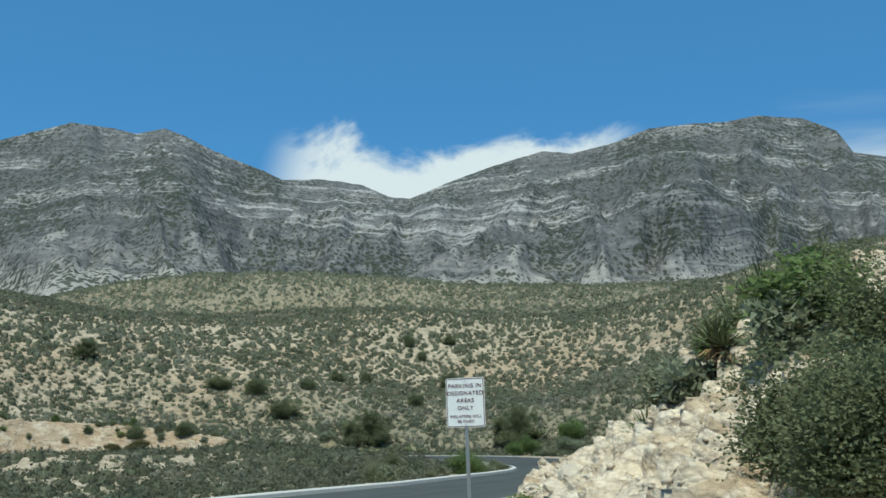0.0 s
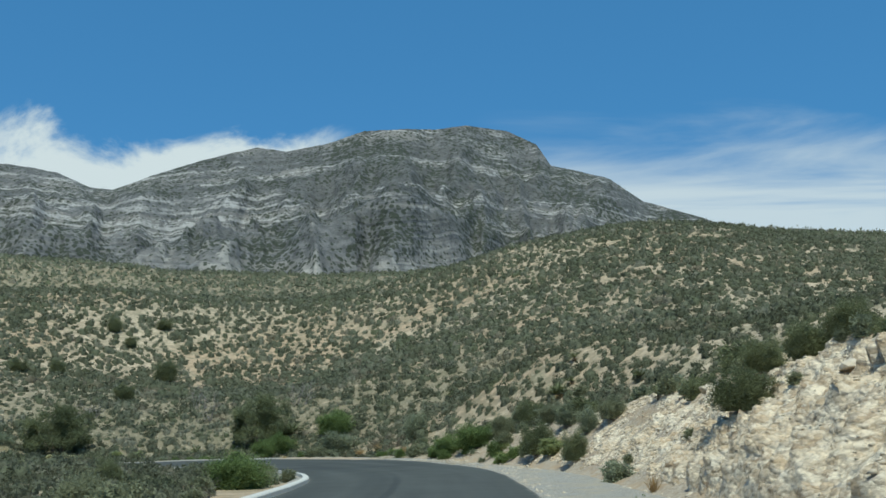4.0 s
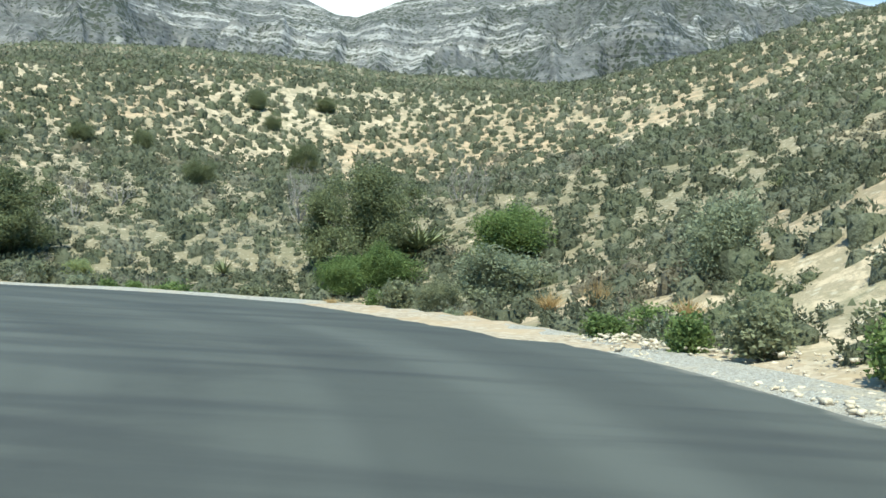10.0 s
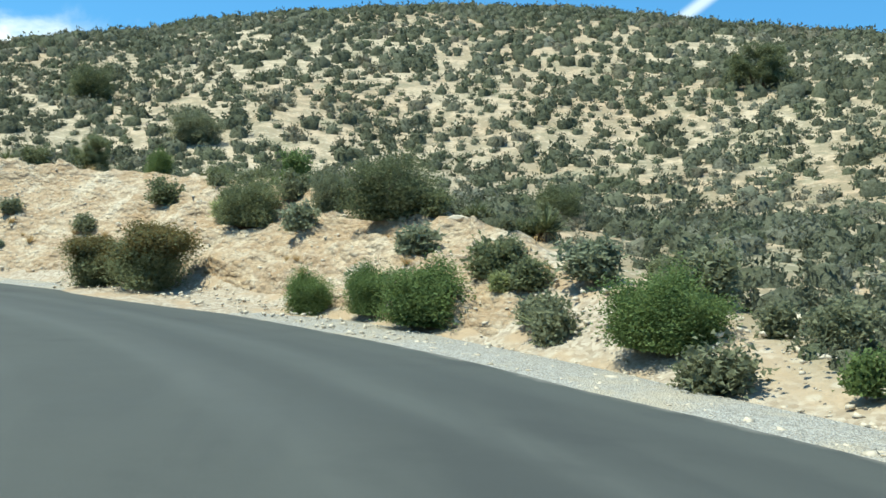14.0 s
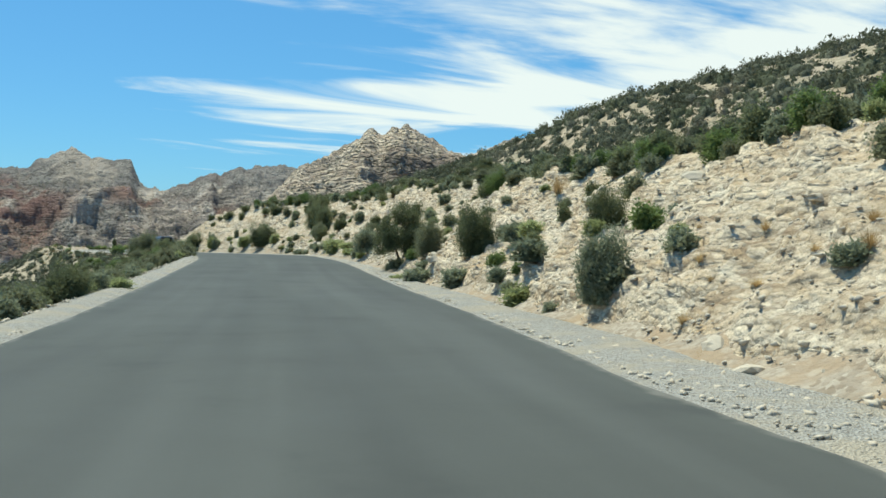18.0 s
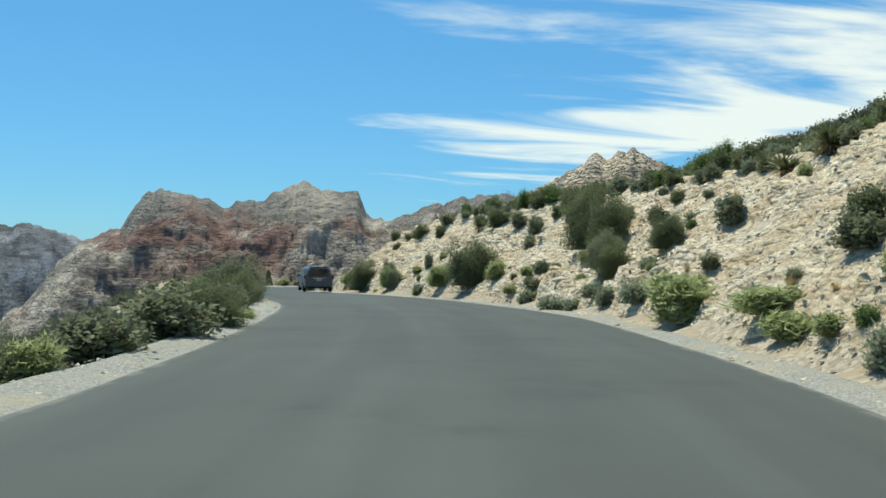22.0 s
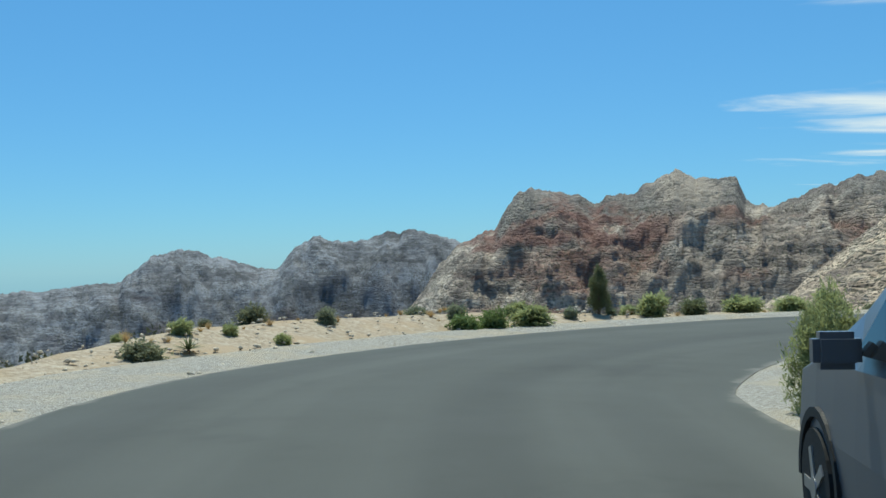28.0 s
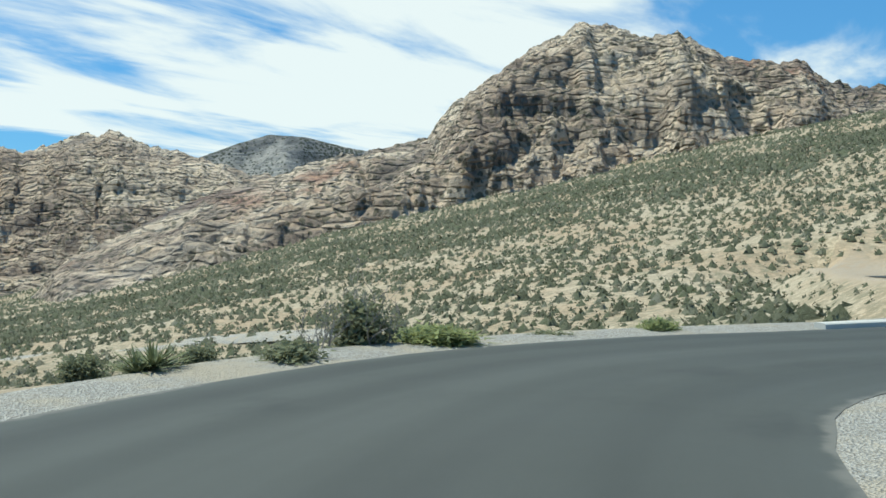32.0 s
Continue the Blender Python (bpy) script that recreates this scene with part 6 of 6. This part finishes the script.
rnd = random.Random(41)
for i in range(150):
    s0, s1 = ((0, 70), (128, 262), (150, 262))[i % 3]
    s = rnd.uniform(s0, s1)
    d = wr(s) + float(by_s(s, R_SHO)) + rnd.uniform(-0.5, 4.0) ** 1.0
    rock(*beside(s, d), 0.10 + 0.28 * rnd.random() ** 3, i)
rock(8.7, -20.2, 0.24, 3, "large pale boulder on the crest of the cut")
rock(7.4, -31.2, 0.22, 2, "white boulder on the edge of the cut")
rock(*beside(9, wr(9) + 6.2), 0.4, 4, "brown boulder on the crest of the cut")
for i in range(26):
    s = rnd.uniform(263, 300)
    rock(*beside(s, -wl(s) - rnd.uniform(1.0, 5.0)), 0.035 + 0.06 * rnd.random(), i, "small pale stone on the berm")


def gravel_stones(name, spans, count, seed, left=False):
    """Loose chips on shoulder and bank foot, each a small bent wedge."""
    r = np.random.default_rng(seed)
    k = r.integers(0, len(spans), count)
    lo, hi = np.array([a for a, _ in spans])[k], np.array([b for _, b in spans])[k]
    s = lo + (hi - lo) * r.random(count)
    if left:
        d = -by_s(s, W_LEFT) - 0.15 - (by_s(s, L_SHO) + 1.5) * r.random(count)
    else:
        d = by_s(s, W_RIGHT) + 0.15 + (by_s(s, R_SHO) + 0.4 + by_s(s, R_CUT).clip(0) * 1.1) * r.random(count) ** 1.1
    x = np.interp(s, RS, RC[:, 0]) + np.interp(s, RS, RN[:, 0]) * d
    y = np.interp(s, RS, RC[:, 1]) + np.interp(s, RS, RN[:, 1]) * d
    z, _ = ground(x, y)
    z = z + 0.07
    if not left:
        for i in np.nonzero(d > by_s(s, W_RIGHT) + by_s(s, R_SHO) - 0.4)[0]:
            for tree in BANK_TREES:
                hit = tree.ray_cast(Vector((x[i], y[i], z[i] + 3)), Vector((0, 0, -1)))[0]
                if hit is not None:
                    z[i] = max(z[i], hit.z + 0.005)
    size = 0.022 + 0.085 * r.random(count) ** 3
    o = np.array([(1, 0, 0), (0, 0.8, 0), (-1, 0.1, 0), (0, -0.8, 0), (0.1, 0, 0.7), (0, 0, -0.7)])
    v = o[None] * (0.6 + 0.8 * r.random((count, 6, 1))) + r.normal(size=(count, 6, 3)) * 0.12
    q, _ = np.linalg.qr(r.normal(size=(count, 3, 3)))
    v = np.einsum("nij,nkj->nki", q, v) * size[:, None, None] * np.array([1, 1, 0.62]) + np.stack([x, y, z], 1)[:, None]
    f = np.array([(0, 1, 4), (1, 2, 4), (2, 3, 4), (3, 0, 4), (1, 0, 5), (2, 1, 5), (3, 2, 5), (0, 3, 5)])
    f = (np.arange(count)[:, None, None] * 6 + f[None]).reshape(-1, 3)
    return tagged(mesh_object(name, v.reshape(-1, 3), f, ROCK), "loose pale stones on shoulder and bank", "stones", kind="stuff")


gravel_stones("loose_stones", ((0, 96), (118, 270), (150, 262)), 34000, 5)
gravel_stones("verge_stones", ((150, 300),), 5000, 6, True)


# ================= kerb =================
def kerb(name, s0, s1, label, piece=3.0, high=0.15):
    """Cast kerb blocks along the road's left edge, one object each."""
    ob = root(name, label, "kerb")
    tagged(ob, kind="structure")
    s = s0
    while s < s1:
        n = 5
        V, F = [], []
        for i in range(n):
            q = s + (piece - 0.02) * i / (n - 1)
            p, nr, z = road_at(q)
            b = float(np.interp(q, RS, BANK))
            a = wl(q)
            z = z - b * a
            for d, h in ((-a + 0.03, -0.12), (-a + 0.01, high * 0.75), (-a - 0.03, high), (-a - 0.27, high + 0.01), (-a - 0.3, -0.15)):
                V.append((*(p + nr * d), z + h))
        for i in range(n - 1):
            for k in range(4):
                a0 = i * 5 + k
                F.append((a0, a0 + 1, a0 + 6, a0 + 5))
        F += [(0, 1, 2, 3, 4)[::-1], tuple((n - 1) * 5 + k for k in range(5))]
        mesh_object("kerb_block", np.array(V), F, CONCRETE, ob)
        s += piece
    return ob


KERB_START = float(RS[np.argmin(np.hypot(RC[:, 0] + 110.8, RC[:, 1] + 97.5))])
kerb("kerb_hairpin", 22, 112, "pale concrete kerb round the inside of the hairpin")
kerb("kerb_bend", KERB_START, KERB_START + 36, "grey concrete kerb along the valley side", high=0.1)


# ================= sign =================
def box(bm, x0, x1, y0, y1, z0, z1, bevel=0.0):
    r = bmesh.ops.create_cube(bm, size=1.0)
    bmesh.ops.scale(bm, vec=(x1 - x0, y1 - y0, z1 - z0), verts=r["verts"])
    bmesh.ops.translate(bm, vec=((x0 + x1) / 2, (y0 + y1) / 2, (z0 + z1) / 2), verts=r["verts"])
    if bevel:
        es = {e for v in r["verts"] for e in v.link_edges}
        bmesh.ops.bevel(bm, geom=list(es), offset=bevel, segments=2, affect="EDGES")


def rounded_plate(bm, w2, h2, r, y0, y1, hole=None):
    """An upright plate with rounded corners, facing -y; hole: inner half sizes for a frame."""
    def ring(a, b, rad):
        pts = []
        for cx, cz, t0 in ((a - rad, b - rad, 0), (-a + rad, b - rad, 90), (-a + rad, -b + rad, 180), (a - rad, -b + rad, 270)):
            for k in range(5):
                t = radians(t0 + 22.5 * k)
                pts.append((cx + rad * math.cos(t), cz + rad * math.sin(t)))
        return pts
    o = ring(w2, h2, r)
    n = len(o)
    front, rear = [bm.verts.new((x, y0, z)) for x, z in o], [bm.verts.new((x, y1, z)) for x, z in o]
    for k in range(n):
        bm.faces.new((front[k], front[(k + 1) % n], rear[(k + 1) % n], rear[k]))
    if hole:
        i = ring(hole[0], hole[1], max(r - 0.015, 0.005))
        fi, ri = [bm.verts.new((x, y0, z)) for x, z in i], [bm.verts.new((x, y1, z)) for x, z in i]
        for k in range(n):
            j = (k + 1) % n
            bm.faces.new((front[j], front[k], fi[k], fi[j]))
            bm.faces.new((rear[k], rear[j], ri[j], ri[k]))
            bm.faces.new((fi[j], fi[k], ri[k], ri[j]))
    else:
        bm.faces.new(front[::-1])
        bm.faces.new(rear)


SIGN_WHITE = plain("sign_white", (0.80, 0.80, 0.77), 0.45, 0, 0.05, 8.0, 0.02)
SIGN_INK = plain("sign_ink", (0.10, 0.022, 0.028), 0.6, 0, 0.1, 8.0, 0.02)
STEEL = plain("galvanised_steel", (0.42, 0.42, 0.40), 0.5, 0.85, 0.15, 14.0, 0.1)


def words(text, size, z, parent):
    c = bpy.data.curves.new("lettering", "FONT")
    c.body, c.size, c.align_x, c.align_y, c.extrude, c.offset = text, size, "CENTER", "CENTER", 0.0008, 0.0010
    c.space_character = 1.12
    c.materials.append(SIGN_INK)
    ob = new("lettering", c)
    ob.parent = parent
    ob.matrix_basis = pose(0, -0.0085, z, 90, 0, 0)
    return tagged(ob, "dark maroon sign lettering")


def parking_sign(x, y, turn):
    zg = float(ground([x], [y])[0][0])
    ob = root("parking_sign", "white parking sign with maroon lettering on a steel post", "sign")
    ob.matrix_basis = pose(x, y, zg, 1.5, -2.0, turn)
    mid = 0.80 - zg
    bm = bmesh.new()
    for x0, x1, y0, y1 in ((-0.02, 0.02, 0.012, 0.018), (-0.02, -0.015, 0.018, 0.04), (0.015, 0.02, 0.018, 0.04), (-0.03, -0.02, 0.036, 0.04), (0.02, 0.03, 0.036, 0.04)):
        box(bm, x0, x1, y0, y1, -0.4, mid + 0.36)
    part("post", bm, STEEL, ob, "galvanised channel post")
    bm = bmesh.new()
    rounded_plate(bm, 0.305, 0.381, 0.035, -0.004, 0.0)
    plate = part("plate", bm, SIGN_WHITE, ob)
    plate.matrix_basis = pose(0, 0.008, mid)
    bm = bmesh.new()
    rounded_plate(bm, 0.295, 0.371, 0.03, -0.0065, -0.0045, (0.284, 0.360))
    part("border", bm, SIGN_INK, plate, "dark maroon border line")
    for text, size, z in (("PARKING IN", 0.088, 0.255), ("DESIGNATED", 0.088, 0.142), ("AREAS", 0.088, 0.028), ("ONLY", 0.088, -0.086), ("VIOLATORS WILL", 0.058, -0.215), ("BE FINED", 0.058, -0.290)):
        words(text, size, z, plate)
    for z in (0.325, -0.335):
        bm = bmesh.new()
        bmesh.ops.create_cone(bm, cap_ends=True, segments=8, radius1=0.011, radius2=0.008, depth=0.008)
        b = part("bolt", bm, STEEL, plate)
        b.matrix_basis = pose(0, -0.010, z, 90, 0, 0)
    return ob


parking_sign(6.2, -31.7, 4.0)

# ================= minivan =================
VAN_PAINT = plain("grey_car_paint", (0.15, 0.168, 0.20), 0.28, 0.5, 0.04, 4.0, 0.0)
TRIM = plain("black_trim", (0.018, 0.018, 0.019), 0.6, 0, 0.1, 10.0, 0.05)
TYRE = plain("tyre_rubber", (0.022, 0.022, 0.022), 0.85, 0, 0.2, 12.0, 0.3)
ALLOY = plain("wheel_alloy", (0.45, 0.45, 0.46), 0.35, 0.9, 0.05, 6.0, 0.0)
CHROME = plain("chrome", (0.75, 0.75, 0.76), 0.12, 1.0, 0.03, 4.0, 0.0)
RED_LENS = plain("red_lens", (0.32, 0.012, 0.014), 0.2, 0, 0.1, 12.0, 0.0)
CLEAR_LENS = plain("clear_lens", (0.62, 0.62, 0.62), 0.15, 0, 0.1, 12.0, 0.0)
PLATE_WHITE = plain("plate_white", (0.66, 0.66, 0.62), 0.5, 0, 0.1, 12.0, 0.0)
GLASS = material("tinted_glass", 0.06, 0.0, 0.6)
GLASS = finish(GLASS, GLASS.mix(GLASS.noise(GLASS.pos, 3.0), (0.010, 0.012, 0.014), (0.016, 0.018, 0.020)))


def loft(bm, sections):
    """Skin over closed sections of equal length, ends capped."""
    rows = [[bm.verts.new(p) for p in s] for s in sections]
    n = len(rows[0])
    for a, b in zip(rows, rows[1:]):
        for k in range(n):
            bm.faces.new((a[k], a[(k + 1) % n], b[(k + 1) % n], b[k]))
    bm.faces.new(rows[0][::-1])
    bm.faces.new(rows[-1])
    bmesh.ops.recalc_face_normals(bm, faces=bm.faces)


def van_section(y, half, low, belt, top, roof_half):
    """One cross section of the body, rounded at roof and sill."""
    pts = [(half * 0.90, low), (half * 0.985, low + 0.12), (half, (low + belt) / 2), (half * 0.975, belt), (roof_half + (half * 0.975 - roof_half) * 0.35, belt + (top - belt) * 0.62), (roof_half * 0.98, top - 0.09), (roof_half * 0.80, top - 0.015), (roof_half * 0.4, top)]
    return [(x, y, z) for x, z in pts] + [(-x, y, z) for x, z in pts[::-1]]


def pane(bm, pts, out, thick=0.012):
    """A glass pane through the corner points, set out along a direction."""
    o = Vector(out)
    a = [bm.verts.new(Vector(p) + o * thick) for p in pts]
    b = [bm.verts.new(Vector(p) - o * 0.03) for p in pts]
    n = len(pts)
    bm.faces.new(a)
    bm.faces.new(b[::-1])
    for k in range(n):
        bm.faces.new((a[k], a[(k + 1) % n], b[(k + 1) % n], b[k]))
    bmesh.ops.recalc_face_normals(bm, faces=bm.faces)


def minivan(m):
    """A minivan, 5.1 m long; rear at y = 0, nose towards +y, wheels on z = 0."""
    ob = root("minivan", "dark blue-grey minivan with tinted glass on the road", "car")
    ob.matrix_basis = m
    bm = bmesh.new()
    loft(bm, [van_section(*s) for s in ((0.02, 0.92, 0.30, 1.02, 1.62, 0.66), (0.12, 0.97, 0.27, 1.03, 1.70, 0.70), (0.5, 0.99, 0.26, 1.04, 1.745, 0.73), (1.6, 1.0, 0.24, 1.03, 1.75, 0.74), (2.9, 1.0, 0.24, 1.01, 1.74, 0.73), (3.35, 1.0, 0.24, 1.00, 1.66, 0.70), (3.75, 0.995, 0.24, 0.99, 1.38, 0.74), (4.15, 0.985, 0.25, 0.97, 1.10, 0.82), (4.6, 0.96, 0.26, 0.88, 0.98, 0.80), (4.95, 0.88, 0.30, 0.72, 0.82, 0.72), (5.08, 0.74, 0.36, 0.60, 0.70, 0.62))])
    body = part("body", bm, VAN_PAINT, ob, smooth=False)
    sub = body.modifiers.new("round", "BEVEL")
    sub.width, sub.segments, sub.limit_method = 0.02, 2, "ANGLE"
    bm = bmesh.new()
    pane(bm, [(-0.70, 0.02, 1.06), (0.70, 0.02, 1.06), (0.60, 0.02, 1.55), (-0.60, 0.02, 1.55)], (0, -1, 0))
    part("rear_window", bm, GLASS, ob)
    for sx in (-1, 1):
        for y0, y1, y2, y3 in ((0.42, 1.18, 1.20, 0.52), (1.26, 2.12, 2.12, 1.28), (2.20, 3.30, 3.02, 2.20)):
            bm = bmesh.new()
            pts = [(sx * 0.972, y0, 1.08), (sx * 0.972, y1, 1.07), (sx * 0.80, y2, 1.54), (sx * 0.80, y3, 1.55)]
            pane(bm, pts if sx > 0 else pts[::-1], (sx, 0, 0.35), 0.02)
            part("side_window", bm, GLASS, ob)
        for y in (0.98, 4.05):
            bm = bmesh.new()
            bmesh.ops.create_cone(bm, cap_ends=True, segments=28, radius1=0.335, radius2=0.335, depth=0.22)
            bmesh.ops.bevel(bm, geom=[e for e in bm.edges if len(e.link_faces) == 2 and e.calc_face_angle() > 1.0], offset=0.035, segments=3, affect="EDGES")
            tyre = part("wheel", bm, TYRE, ob, "black tyre")
            tyre.matrix_basis = pose(sx * 0.90, y, 0.335, 0, 90, 0)
            bm = bmesh.new()
            for k in range(5):
                a = 2 * math.pi * k / 5
                r = bmesh.ops.create_cube(bm, size=1.0)
                bmesh.ops.scale(bm, vec=(0.06, 0.2, 0.02), verts=r["verts"])
                bmesh.ops.translate(bm, vec=(0, 0.11, 0), verts=r["verts"])
                bmesh.ops.rotate(bm, cent=(0, 0, 0), matrix=Matrix.Rotation(a, 3, "Z"), verts=r["verts"])
            bmesh.ops.create_cone(bm, cap_ends=True, segments=16, radius1=0.06, radius2=0.05, depth=0.03)
            rim = part("rim", bm, ALLOY, tyre, "five-spoke alloy rim")
            rim.matrix_basis = pose(0, 0, 0.108 * sx)
            bm = bmesh.new()
            V = []
            for k in range(13):
                a = math.pi * k / 12
                for r in (0.36, 0.41):
                    V.append(bm.verts.new((sx * 1.004, y + r * math.cos(a), 0.335 + r * math.sin(a))))
            for k in range(12):
                bm.faces.new((V[2 * k], V[2 * k + 1], V[2 * k + 3], V[2 * k + 2]))
            g = bmesh.ops.extrude_face_region(bm, geom=list(bm.faces))
            bmesh.ops.translate(bm, vec=(-sx * 0.06, 0, 0), verts=[e for e in g["geom"] if isinstance(e, bmesh.types.BMVert)])
            part("wheel_arch", bm, TRIM, ob)
        bm = bmesh.new()
        box(bm, sx * 0.955 - 0.05, sx * 0.955 + 0.05, 0.0, 0.22, 0.86, 1.16, 0.02)
        part("tail_light", bm, RED_LENS, ob, "red tail light")
        bm = bmesh.new()
        box(bm, sx * 0.70 - 0.16, sx * 0.70 + 0.16, 4.86, 5.0, 0.68, 0.82, 0.02)
        part("headlight", bm, CLEAR_LENS, ob, "clear headlight")
        bm = bmesh.new()
        box(bm, sx * 1.09 - 0.10, sx * 1.09 + 0.10, 3.18, 3.30, 1.02, 1.18, 0.03)
        part("wing_mirror", bm, VAN_PAINT, ob)
        bm = bmesh.new()
        box(bm, sx * 0.60 - 0.02, sx * 0.60 + 0.02, 0.6, 2.7, 1.765, 1.79, 0.008)
        part("roof_rail", bm, TRIM, ob)
        for y in (1.4, 2.35):
            bm = bmesh.new()
            box(bm, sx * 1.008 - 0.012, sx * 1.008 + 0.012, y, y + 0.2, 0.90, 0.925, 0.004)
            part("door_handle", bm, CHROME, ob, "chrome door handle")
    bm = bmesh.new()
    pane(bm, [(-0.72, 4.02, 1.13), (0.72, 4.02, 1.13), (0.60, 3.38, 1.60), (-0.60, 3.38, 1.60)][::-1], (0, 0.6, 0.8))
    part("windscreen", bm, GLASS, ob)
    bm = bmesh.new()
    box(bm, -0.93, 0.93, -0.06, 0.14, 0.36, 0.60, 0.04)
    part("rear_bumper", bm, VAN_PAINT, ob)
    bm = bmesh.new()
    box(bm, -0.85, 0.85, -0.03, 0.12, 0.24, 0.36, 0.02)
    part("bumper_skirt", bm, TRIM, ob)
    bm = bmesh.new()
    box(bm, -0.36, 0.36, -0.012, 0.03, 0.905, 0.94, 0.006)
    part("tailgate_strip", bm, CHROME, ob, "chrome strip above the plate")
    bm = bmesh.new()
    box(bm, -0.155, 0.155, -0.005, 0.02, 0.74, 0.89, 0.004)
    plate = part("number_plate", bm, PLATE_WHITE, ob, "pale plate with a plain dark bar")
    bm = bmesh.new()
    box(bm, -0.11, 0.11, -0.008, -0.006, 0.79, 0.84)
    part("plate_bar", bm, TRIM, plate)
    bm = bmesh.new()
    box(bm, -0.62, 0.62, 0.03, 0.20, 1.66, 1.72, 0.02)
    part("roof_spoiler", bm, VAN_PAINT, ob)
    bm = bmesh.new()
    box(bm, -0.30, 0.30, 0.035, 0.06, 1.05, 1.065)
    part("rear_wiper", bm, TRIM, ob)
    return ob


VAN_S = 271.5
van_spot = beside(VAN_S, 2.85)
van_tip = beside(VAN_S + 5, 2.85)
minivan(pose(van_spot[0], van_spot[1], road_at(VAN_S)[2] + 0.02, -0.4, 0, math.degrees(math.atan2(-(van_tip[0] - van_spot[0]), van_tip[1] - van_spot[1])) - 9.0))
